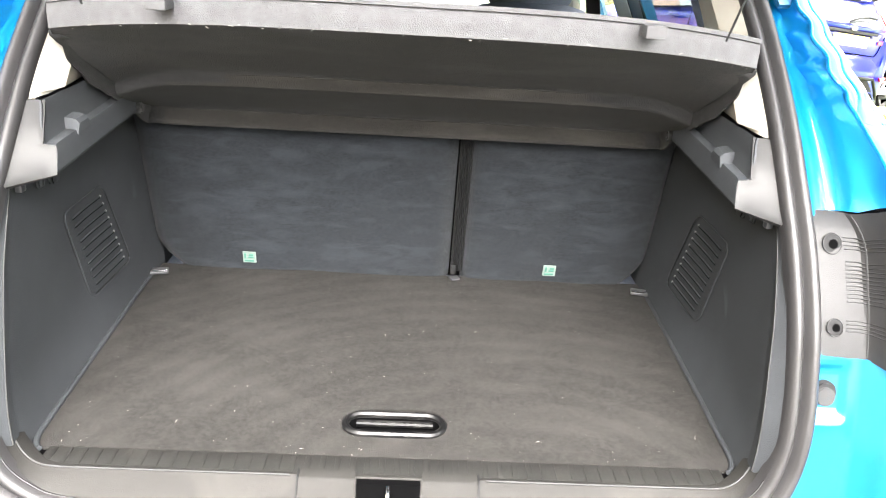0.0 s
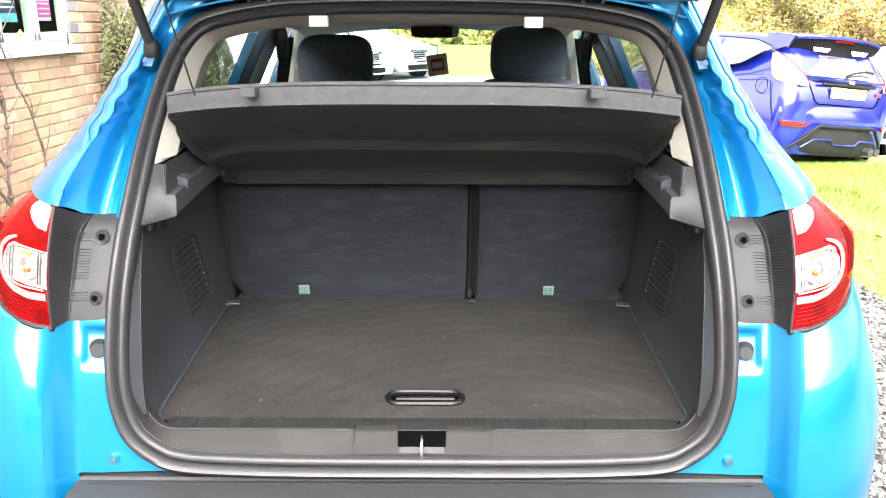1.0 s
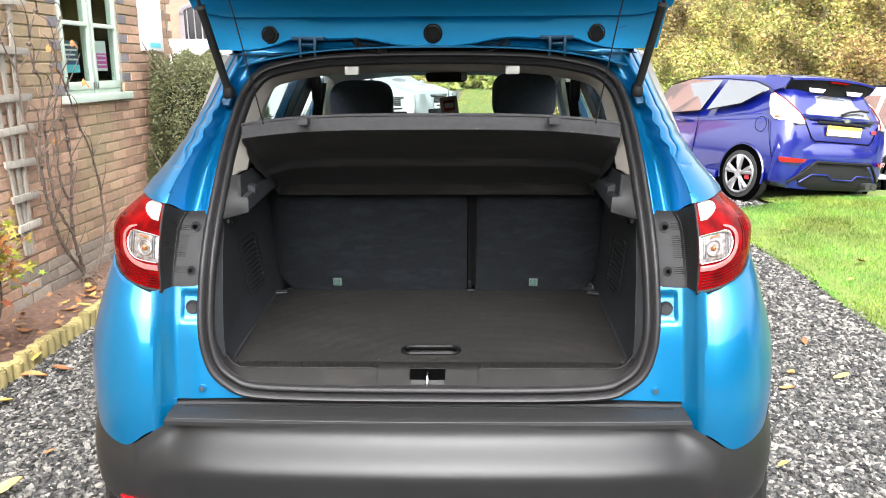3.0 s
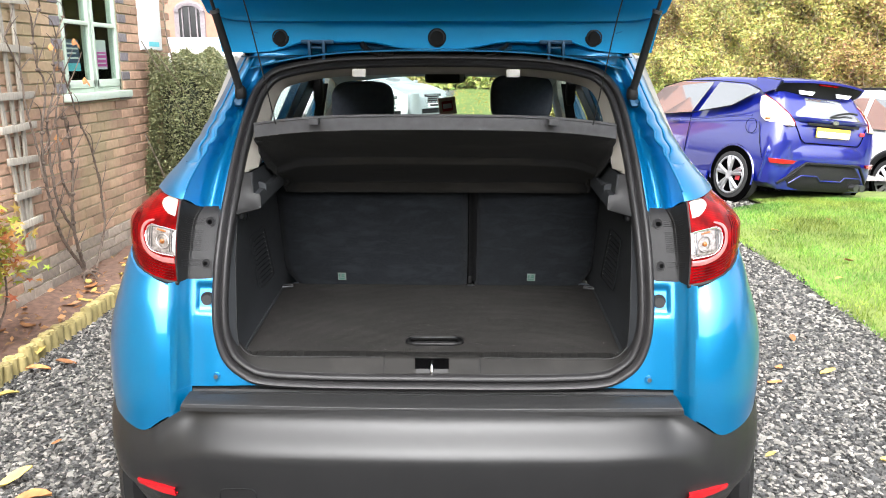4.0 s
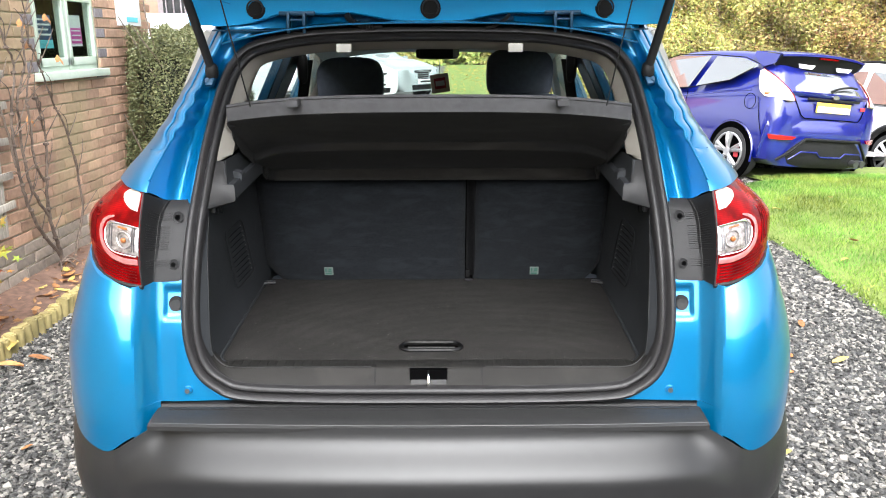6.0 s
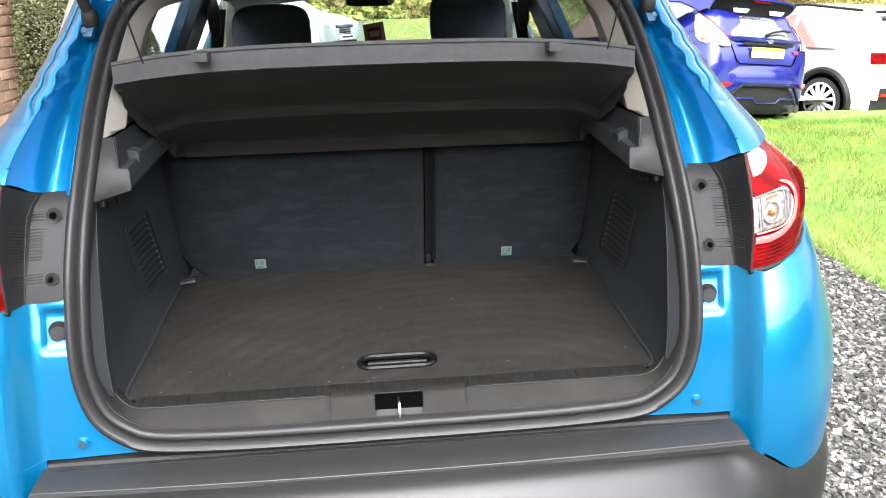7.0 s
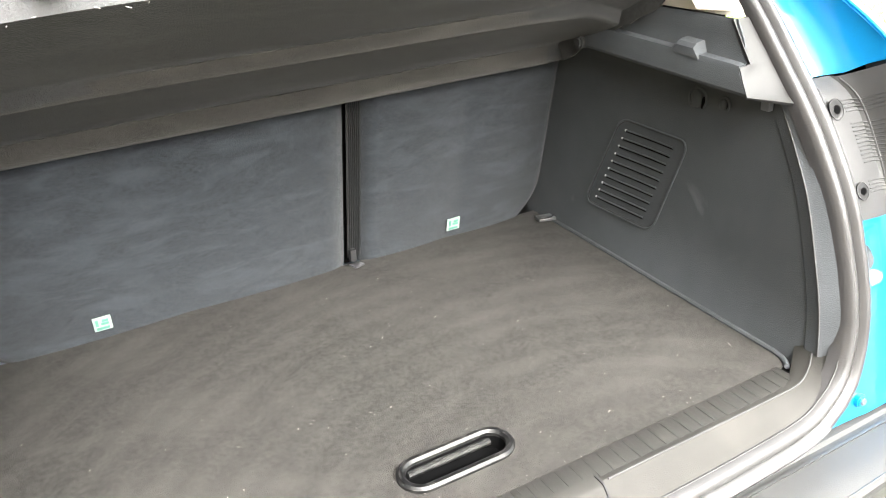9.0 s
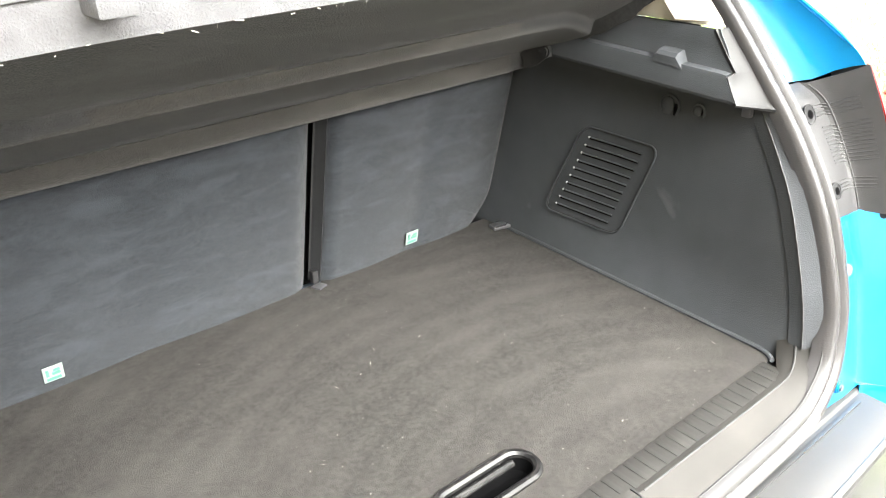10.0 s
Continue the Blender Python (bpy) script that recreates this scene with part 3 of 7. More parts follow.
        xf, zf = fold(v), 0.989 + 0.164 * v
        if u <= 1:
            x = 0.534 + (xf - 0.534) * u
            top = 0.012 * max(0.0, (v - 0.86) / 0.14) ** 2
            return (x, tail(zf) + lerp(u, [0, 0.2, 0.7, 0.93, 1.0], [0.008, 0.0, -0.005, -0.006, -0.0075 - 0.008 * v]) + top - lift, zf)
        k = u - 1
        zo = 0.989 + 0.195 * v
        yo = 0.018 + 0.335 * (zo - 0.989)
        z = zf + (zo - zf) * k
        yf = tail(zf) - 0.0075 - 0.008 * v + 0.012 * max(0.0, (v - 0.86) / 0.14) ** 2 * (1 - k)
        belly = math.sin(math.pi * v) * k
        return (xf + (0.6205 - xf) * k ** 0.75 + 0.003 * belly, yf + (yo - yf) * k - 0.011 * belly - lift, z)

    us = (0, 0.12, 0.3, 0.5, 0.7, 0.85, 0.94, 1.0, 1.06, 1.2, 1.45, 1.7, 1.9, 2.0)
    cover = part("pillar_cover", sheet(mir([[cover_point(u, k / 24) for u in us] for k in range(25)]), 0.004), BLACK, car, "black plastic cover beside the lamp", 28)
    part("cover_edge", tube([(s * p[0], p[1], p[2]) for p in (cover_point(1.0, v, 0.0004) for v in np.linspace(0.02, 0.99, 20))], 0.0011, 6), GREYTRIM, cover)
    for z, r in ((1.12, 0.0125), (1.025, 0.0105)):
        y = tail(z) - 0.0052
        ring_ = [(s * 0.566 + r * math.cos(a), y + 0.5 * r * math.sin(a), z + r * math.sin(a)) for a in (i * math.pi / 12 for i in range(24))]
        part("screw_well", tube(ring_, 0.0007, 6, closed=True), BLACK, cover)
        # flat dark discs stand for the shade inside the screw well
        part("well_shade_disc", turned(disc(r * 0.98, 0.002, 20), pose(s * 0.566, y + 0.0016, z, 66, 0, 0)), SOFTBLACK, cover)
        part("screw", turned(disc(r * 0.50, 0.002, 16), pose(s * (0.566 + 0.0015), y + 0.0008, z - 0.001, 66, 0, 0)), INNER, cover, "screw coloured black for the shade in its well")

    def rib(v, u0, u1):
        pts = [cover_point(u, v, 0.0006) for u in np.linspace(u0, 1.0, 4)] + [cover_point(u, v, 0.0009) for u in np.linspace(1.06, u1, 4)]
        part("groove_rib", tube([(s * p[0], p[1] + 0.0002, p[2]) for p in pts], 0.0008, 5), BLACK, cover)
    for i in range(11):
        rib(0.405 + 0.0275 * i, 0.66, 1.72)
    for i in range(4):
        rib(0.765 + 0.026 * i, 0.66, 1.62)
        rib(0.195 + 0.026 * i, 0.64, 1.62)

    # blue inner panel with a recess, and fin
    rows = []
    for k in range(53):
        z = 0.728 + (0.990 - 0.728) * k / 52
        y = tail(z)
        rec = 0.010 * min(1.0, max(0.0, (z - 0.905) / 0.010)) * min(1.0, max(0.0, (0.978 - z) / 0.010))
        inn = seal_x(z) - 0.012 if z > 0.75 else seal_x(0.75) - 0.012 - 2.2 * (0.75 - z)
        inn = max(inn, 0.40)
        rows.append([(inn, y + 0.008, z), (max(inn + 0.006, 0.534), y + 0.002 + rec, z), (max(inn + 0.01, 0.552), y + rec, z), (0.580, y + rec, z), (0.5835, y + 0.8 * rec, z), (0.588, y + 0.15 * rec, z), (0.592, y, z), (0.598, y, z), (0.606, y - 0.006, z),
                     (0.622, y - 0.03, z), (0.634, y - 0.047, z), (0.642, y - 0.050, z)])
    part("tail_panel", sheet(mir(rows), 0.003), PAINT, car, "blue painted panel beside the seal", 50)
    fin = [[(0.597, tail(z) - 0.004, z), (0.606, tail(z) - 0.010, z), (0.622, tail(z) - 0.031, z), (0.634, tail(z) - 0.047, z), (0.642, tail(z) - 0.050, z)] for z in (0.655, 0.69, 0.73)]
    part("panel_fin", sheet(mir(fin), 0.003), PAINT, car)
    zc = 0.938
    part("rubber_buffer", turned(disc(0.0165, 0.022, 28, bevel_r=0.004), pose(s * 0.5625, tail(zc) + 0.0135, zc, 72, 0, 0)), SOFTBLACK, car, "round black rubber stop")
    part("buffer_face", turned(disc(0.0128, 0.003, 28, bevel_r=0.001), pose(s * 0.5625, tail(zc) + 0.0012, zc - 0.0012, 72, 0, 0)), GREYTRIM, car)
    part("panel_screw", turned(disc(0.010, 0.01, 20, bevel_r=0.002), pose(s * 0.537, tail(0.752), 0.752, 84, 0, 0)), PAINT, car)
    part("panel_screw", turned(disc(0.0055, 0.012, 12, bevel_r=0.001), pose(s * 0.537, tail(0.752) - 0.001, 0.752, 84, 0, 0)), DARKMETAL, car)

    # blue bumper corner
    PX = [0.636, 0.665, 0.704, 0.745, 0.785, 0.818, 0.842, 0.855, 0.862, 0.866]
    PY = [-0.050, -0.058, -0.056, -0.040, -0.005, 0.045, 0.11, 0.20, 0.32, 0.46]
    ZB = [0.672, 0.658, 0.633, 0.640, 0.652, 0.664, 0.672, 0.678, 0.682, 0.685]
    ZT = [0.985, 0.990, 0.996, 1.006, 1.022, 1.040, 1.056, 1.068, 1.08, 1.09]
    rows = []
    for k in range(17):
        v = k / 16
        row = []
        for x, y, zb, zt in zip(PX, PY, ZB, ZT):
            z = zb + (zt - zb) * v
            sh = 0.06 * max(0.0, (z - 0.80) / 0.25) ** 1.6
            out = (x - 0.636) / 0.23
            bulge = 0.010 * math.sin(math.pi * min(1, max(0, (z - 0.66) / 0.3)))
            ledge = 0.018 * max(0.0, (v - 0.86) / 0.14) * (1 if x < 0.8 else 0.4)
            row.append((x - sh * 0.75 * out + bulge * out, y + tail(z) - tail(0.67) - bulge * (1 - out) + ledge, z))
        rows.append(spline(row, 3))
    corner_top = [tuple(p) for p in rows[-1]]
    part("bumper_corner", sheet(mir(rows), 0.003), PAINT, car, "blue rounded bumper corner", 50)

    # rear lamp
    lamp = part("lamp_housing", box(min(s * 0.633, s * 0.76), max(s * 0.633, s * 0.76), 0.16, 0.26, 1.02, 1.15, 0.01), BLACK, car, "lamp unit with red and clear lens")
    lamp.name = "rear_lamp"
    LX = [0.622, 0.657, 0.690, 0.721, 0.748, 0.771, 0.789, 0.798, 0.805, 0.808]
    LY = [0.0530, 0.0592, 0.0713, 0.0890, 0.1118, 0.1390, 0.1697, 0.1928, 0.2204, 0.300]
    LB = [0.989, 0.993, 0.999, 1.007, 1.018, 1.030, 1.041, 1.050, 1.060, 1.070]
    LT = [1.183, 1.189, 1.194, 1.195, 1.188, 1.179, 1.169, 1.160, 1.150, 1.138]

    def lamp_point(x, v, lift=0.0):
        zb, zt, y = lerp(x, LX, LB), lerp(x, LX, LT), lerp(x, LX, LY)
        z = zb + (zt - zb) * v
        top = max(0.0, v - 0.55) / 0.45
        o = (x - 0.622) / 0.186
        belly = math.sin(math.pi * min(1.0, max(0.0, v)))
        return (x + 0.003 * belly - 0.022 * o * top * top - 0.012 * o * (1 - v) ** 2, y - 0.011 * belly * (1 - 0.7 * min(1.0, o)) + (0.36 + 0.2 * min(1.0, o)) * (z - 1.1) + 0.15 * o * top ** 2 + 0.010 * (1 - v) ** 4 - lift, z)

    xs = spline([(x, 0, 0) for x in LX], 4)
    rows = [[lamp_point(p.x, k / 20) for p in xs] for k in range(21)]
    part("red_lens", sheet(mir(rows), 0.003), REDLENS, lamp, "glossy red lamp lens", 60)
    part("lamp_edge", sheet(mir([[lamp_point(0.622, k / 20, -0.03 * j) for j in range(3)] for k in range(21)]), 0.003), BLACK, lamp)

    def inset(name, x0, x1, v0, v1, lift, mat, label, n=10, hole=None):
        rr = []
        for j in range(n + 1):
            v = v0 + (v1 - v0) * j / n
            e = 1 - abs(2 * j / n - 1) ** 6
            rr.append([lamp_point(x0 + (x1 - x0) * i / n * (0.82 + 0.18 * e), v, lift - (0.003 if j in (0, n) or i in (0, n) else 0)) for i in range(n + 1)])
        return part(name, sheet(mir(rr), 0.002), mat, lamp, label, 60)

    # pale guide in a C round the clear lens
    mid = spline([(0.626, 0.270, 0), (0.668, 0.262, 0), (0.704, 0.300, 0), (0.722, 0.40, 0), (0.724, 0.54, 0), (0.712, 0.640, 0), (0.690, 0.690, 0)], 6)
    strip = []
    for i, p in enumerate(mid):
        a, b = mid[max(i - 1, 0)], mid[min(i + 1, len(mid) - 1)]
        tx, tv = (b.x - a.x), (b.y - a.y) * 0.195
        k = math.hypot(tx, tv)
        w = 0.0062 * (1 - 0.75 * (i / (len(mid) - 1)) ** 3)
        strip.append([lamp_point(p.x - tv / k * w * j, p.y + tx / k * w * j / 0.195, 0.0035 + 0.0012 * (1 - j * j)) for j in (-1, -0.5, 0, 0.5, 1)])
    part("light_guide", sheet(mir(strip), 0.002), GUIDE, lamp, "pale curved light guide", 60)
    inset("clear_lens", 0.624, 0.711, 0.335, 0.640, 0.004, CLEARLENS, "clear lens with chrome reflector")
    frame_c = [lamp_point(x, v, 0.0075) for x, v in ((0.626, 0.335), (0.672, 0.330), (0.694, 0.352), (0.706, 0.42), (0.709, 0.52), (0.700, 0.60), (0.680, 0.638), (0.626, 0.645))]
    part("lens_rim", tube([(s * p.x, p.y, p.z) for p in spline(frame_c, 5)], 0.0016, 6), CHROME, lamp, "thin chrome rim")
    for r, mat in ((0.017, CLEARLENS),):
        bowl = [lamp_point(0.657 + r * math.cos(a), 0.485 + r / 0.20 * math.sin(a), 0.0075) for a in np.linspace(0, 2 * math.pi, 25)[:-1]]
        part("reflector_bowl", tube([(s * p[0], p[1], p[2]) for p in bowl], 0.0016, 6, closed=True), mat, lamp, "chrome ring round the bulb")
    bx, by, bz = lamp_point(0.657, 0.485, 0.0085)
    part("amber_bulb", turned(blob(0.006, 0.004, 0.006, 0.9, 12, 8), pose(s * bx, by, bz)), AMBER, lamp, "amber bulb")
    # fine optics moulded into the lens
    for v in (0.05, 0.085, 0.12, 0.155, 0.19, 0.225, 0.26):
        line = [lamp_point(x, v + 0.05 * max(0.0, (x - 0.70) / 0.08) ** 2, 0.0012) for x in np.linspace(0.632, 0.755 - 0.2 * abs(v - 0.2), 14)]
        part("lens_line", tube([(s * p[0], p[1], p[2]) for p in line], 0.0011, 5), DARKRED, lamp)
    for x in (0.736, 0.743, 0.750, 0.757):
        line = [lamp_point(x + 0.01 * math.sin(math.pi * v), v, 0.0012) for v in np.linspace(0.30, 0.72, 10)]
        part("lens_line", tube([(s * p[0], p[1], p[2]) for p in line], 0.0010, 5), DARKRED, lamp)
    for x in (0.633, 0.638, 0.690, 0.697):
        line = [lamp_point(x, v, 0.0062) for v in np.linspace(0.375, 0.635, 6)]
        part("reflector_rib", tube([(s * p[0], p[1], p[2]) for p in line], 0.0010, 5), DARKMETAL, lamp)
    part("amber_reflector", sheet(mir([[lamp_point(0.650 + 0.005 * i, 0.597 + 0.010 * j, 0.0070) for i in range(6)] for j in range(3)]), 0.002), AMBER, lamp, "row of amber facets")
    # pale patch stands for the sky's reflection on the lens's upper part
    part("top_sky_glint", sheet(mir([[lamp_point(x, v, 0.002) for x in np.linspace(0.632 + 0.012 * abs(v - 0.9), 0.688 - 0.9 * (v - 0.9) ** 2 * 4, 8)] for v in np.linspace(0.80, 0.985, 9)]), 0.002), PALELENS, lamp, "painted sky reflection along the lamp's top")
    # painted shoulder that rises from the bumper corner to the lamp's foot
    low_row = corner_top
    foot_row = [lamp_point(0.622 + 0.186 * i / (len(low_row) - 1), 0.0) for i in range(len(low_row))]
    part("corner_shoulder", sheet(mir([[tuple(Vector(a).lerp(Vector((b[0], b[1] + 0.004, b[2] - 0.004)), f) + Vector((0, 0, 0.004 * math.sin(math.pi * f)))) for a, b in zip(low_row, foot_row)] for f in (0.0, 0.25, 0.5, 0.75, 1.0)]), 0.003), PAINT, car, "", 60)
    # dark gasket under the lamp
    part("lamp_gasket", tube([(s * p[0], p[1] + 0.001, p[2] - 0.003) for p in rows[0]], 0.0055, 8), BLACK, car)
    # wheel, and lower reflector
    refl = []
    for f, y, zu, zl in ((0.0, -0.064, 0.5055, 0.496), (0.3, -0.078, 0.5045, 0.490), (0.65, -0.091, 0.5015, 0.484), (1.0, -0.099, 0.4985, 0.480)):
        x = 0.731 - 0.104 * f
        refl.append([(x, y + 0.010, zu + 0.001), (x, y - 0.002, zu), (x - 0.003, y - 0.002, zl), (x - 0.003, y + 0.030, zl - 0.002)])
    part("reflector", sheet(mir(refl), 0.004), REFLECTOR, car, "red reflector low on the bumper")


side(1)
side(-1)

# ---- bumper ----
BX = [0.0, 0.2, 0.4, 0.52, 0.60, 0.655, 0.704, 0.75, 0.79, 0.822, 0.846, 0.858, 0.864, 0.868]
BY = [-0.150, -0.147, -0.138, -0.122, -0.098, -0.078, -0.056, -0.033, 0.002, 0.05, 0.11, 0.20, 0.32, 0.46]
BT = [0.708, 0.708, 0.706, 0.704, 0.690, 0.660, 0.634, 0.640, 0.652, 0.664, 0.672, 0.678, 0.682, 0.685]


def bumper_rows():
    plan = spline([(x, y, t) for x, y, t in zip(BX, BY, BT)], 4)
    rows = []
    for k in range(41):
        v = k / 40
        row = []
        for p in plan:
            z = 0.30 + (p.z - 0.30) * v
            e = p.z - z
            mid = min(1.0, max(0.0, (0.68 - p.x) / 0.10))
            f = min(1.0, max(0.0, (e - 0.018) / 0.085))
            d = mid * 0.055 * (1 - f * f * (3 - 2 * f)) + 0.02 * max(0.0, (0.50 - z) / 0.06) ** 1.2 * (1 if z < 0.5 else 0) - 0.012 * math.sin(math.pi * min(1.0, e / 0.2))
            row.append((p.x - (0.0 if p.x < 0.7 else d * 0.7), p.y + d, z))
        rows.append([(-x, y, z) for x, y, z in reversed(row[1:])] + row)
    return rows


part("bumper", sheet(bumper_rows(), 0.004), BUMPER, car, "dark grey textured plastic rear bumper", 60)
ledge = []
for j, (y, z) in enumerate(((0.012, 0.722), (-0.006, 0.721), (-0.010, 0.7165), (-0.055, 0.7150), (-0.088, 0.7105), (-0.094, 0.706), (-0.094, 0.696))):
    w = 0.600 + 0.004 * j / 6
    ledge.append([(w * i / 16, y + 0.014 * (i / 16) ** 2 * (1 if j > 2 else 0), z) for i in range(-16, 17)])
part("bumper_step", sheet(ledge, 0.004), GREYTRIM, car, "flat loading ledge of the bumper", 40)
part("step_lip", tube([(x, y + 0.0005, z - 0.0006) for x, y, z in ledge[4]], 0.0013, 6), BUMPER, car)
part("step_groove", box(-0.575, 0.575, -0.022, -0.016, 0.7150, 0.7185, 0.001), BLACK, car)
cover_line = [(x, -0.1415 + 0.03 * (abs(x) - 0.45), z) for x, z in oval(-0.458, 0.485, 0.088, 0.080, 0.016)]
part("tow_cover", tube(cover_line, 0.0014, 6, closed=True), SOFTBLACK, car, "thin joint round the square towing eye cover")

# ---- sill ----
def resampled(pts, count):
    """Points at even steps along a line."""
    pts = [Vector(p) for p in pts]
    way = [0.0]
    for a, b in zip(pts, pts[1:]):
        way.append(way[-1] + (b - a).length)
    return [Vector([lerp(way[-1] * i / (count - 1), way, [p[k] for p in pts]) for k in range(3)]) for i in range(count)]


def both_ways(half):
    """A line from the middle outwards, with its mirror image before it."""
    return [Vector((-p.x, p.y, p.z)) for p in reversed(half[1:])] + half


OUTER = sorted([p for p in ring_row(0.036, 0.0) if p[0] >= 0 and p[2] < 0.826], key=lambda p: p[0] + p[2])
OUTER = both_ways(resampled([(0.0, OUTER[0][1], OUTER[0][2])] + OUTER, 44))
CREST = both_ways(resampled(spline([(0.0, 0.0335, 0.7930), (0.20, 0.0335, 0.7930), (0.40, 0.0335, 0.7930), (0.446, 0.0345, 0.7938), (0.464, 0.038, 0.7975), (0.478, 0.043, 0.807), (0.487, 0.049, 0.816), (0.4945, 0.0525, 0.826)], 4), 44))
INNERMOST = both_ways(resampled(spline([(0.0, 0.046, 0.7885), (0.20, 0.046, 0.7885), (0.40, 0.046, 0.7885), (0.446, 0.050, 0.7895), (0.465, 0.060, 0.7920), (0.480, 0.070, 0.801), (0.4915, 0.0775, 0.812), (0.5005, 0.084, 0.826)], 4), 44))


def sill_rows():
    """The loading sill: a sloping face from the seal to a crest, its ends turning up into the jambs."""
    rows = [[tuple(a.lerp(b, f) + Vector((0, -0.0025 * math.sin(math.pi * f), 0))) for a, b in zip(OUTER, CREST)] for f in (0.0, 0.08, 0.5, 0.9, 1.0)]
    rows += [[tuple(a.lerp(b, f) + Vector((0, 0, 0.0015 * math.sin(math.pi * f)))) for a, b in zip(CREST, INNERMOST)] for f in (0.15, 0.6, 1.0)]
    return rows


sill = part("sill_trim", sheet(sill_rows(), 0.004), SILLM, car, "grey plastic loading sill", 30)
for x0, x1 in ((-0.118, -0.044), (0.044, 0.118)):
    part("sill_block", sheet([[(x, y, z) for x in np.linspace(x0, x1, 5)] for y, z in ((0.0005, 0.757), (0.0225, 0.7885), (0.026, 0.7925), (0.030, 0.7942), (0.046, 0.7942))], 0.008), SILLM, sill, "raised middle block of the sill", 30)
for x in (-0.120, 0.120):
    part("sill_seam", sheet([[(x - 0.0012, y - 0.0015, z + 0.0008), (x + 0.0012, y - 0.0015, z + 0.0008)] for y, z in ((0.000, 0.756), (0.0235, 0.7885), (0.027, 0.7925), (0.031, 0.7945), (0.045, 0.7945))], 0.002), SOFTBLACK, sill)
for k in (1, -1):
    lip = [(k * p.x, p.y - 0.0008, p.z + 0.0002) for p in CREST if p.x > 0.122]
    part("sill_lip", tube(lip, 0.0016, 6), GREYTRIM, sill)
    part("sill_foot", tube([(k * p.x, p.y - 0.0012, p.z) for p in OUTER if p.x >= 0.122], 0.0014, 6), GREYTRIM, sill)
# Black slab on the sill's face stands for the recess's shaded upper half.
part("latch_shade_slab", sheet([[(x, y, z) for x in np.linspace(-0.042, 0.042, 5)] for y, z in ((0.0105, 0.772), (0.0215, 0.7905), (0.0290, 0.7930))], 0.004), INNER, sill, "black slab for the shade in the latch recess")
part("latch_floor", sheet([[(x, y - 0.0006, z) for x in np.linspace(-0.039, 0.039, 5)] for y, z in ((0.0005, 0.757), (0.0105, 0.7725))], 0.003), BRACKET, sill)
part("latch_loop", tube(spline([(0.0, 0.004, 0.757), (0.0, -0.004, 0.762), (0.0, -0.002, 0.774), (0.0, 0.008, 0.785), (0.0, 0.018, 0.789)], 4), 0.0032, 8), CHROME, sill, "bright metal latch loop")
part("scuff_strip", box(-0.462, 0.462, 0.037, 0.078, 0.787, 0.7914, 0.001), STRIP, sill, "ribbed plastic scuff strip")
for i in range(46):
    x = -0.452 + 0.904 * i / 45
    part("scuff_rib", box(x - 0.0040, x + 0.0040, 0.041, 0.076, 0.7900, 0.7923, 0.0010, 2), STRIP, sill)

# ---- boot floor ----
board = thing("boot_floor_board", "black carpeted boot floor board with an oval pull", "boot floor")
edge = [(0.440, 0.074), (0.468, 0.075), (0.480, 0.080), (0.4845, 0.092), (0.4862, 0.13), (0.5065, 0.60), (0.508, 0.715)]
outline = edge + [(-x, y) for x, y in reversed(edge)]
hole = oval(0.003, 0.156, 0.138, 0.046)
bm = plate(outline, [hole], 0.02)
part("carpet_top", turned(bm, pose(0, 0, 0.79)), CARPET, board, "worn black carpet with pale specks", flat=True)
ring = [(x, y, 0.792) for x, y in oval(0.003, 0.156, 0.144, 0.050, n=8)]
pull = part("pull_handle", tube(ring, 0.0058, 8, closed=True), PULLM, board, "oval black plastic pull")
# cup coloured near-black for the shade inside it
part("pull_cup", sheet([[(x, y, 0.790) for x, y in oval(0.003, 0.156, 0.138, 0.046, n=8)], [(x, y, 0.772) for x, y in oval(0.003, 0.156, 0.128, 0.038, n=8)], [(x, y, 0.768) for x, y in oval(0.003, 0.156, 0.10, 0.02, n=8)]], 0.002, wrap=True), INNER, pull)
part("pull_bar", tube([(-0.054, 0.1745, 0.780), (0.060, 0.1745, 0.780)], 0.0050, 10), PULLM, pull)
part("cup_bottom", box(-0.06, 0.066, 0.138, 0.175, 0.760, 0.7675), INNER, pull)

# Added near-black blocks put shade into the gaps at the floor's corners.
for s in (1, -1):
    part("corner_shade_block", box(min(s * 0.43, s * 0.50), max(s * 0.43, s * 0.50), 0.030, 0.16, 0.776, 0.7865, 0.002), INNER, car)

# ---- boot sides ----
def wall_x(y, z):
    foot = lerp(y, [0.0, 0.05, 0.10, 0.60, 0.80], [0.486, 0.486, 0.4865, 0.508, 0.512])
    belly = soft_lerp(y, [0.0, 0.05, 0.10, 0.30, 0.40, 0.54, 0.80], [0.494, 0.496, 0.503, 0.522, 0.525, 0.516, 0.512])
    k = min(1.0, max(0.0, (z - 0.79) / 0.10))
    k = k * (2 - k)
    return foot + (belly - foot) * k + 0.006 * (z - 0.8)


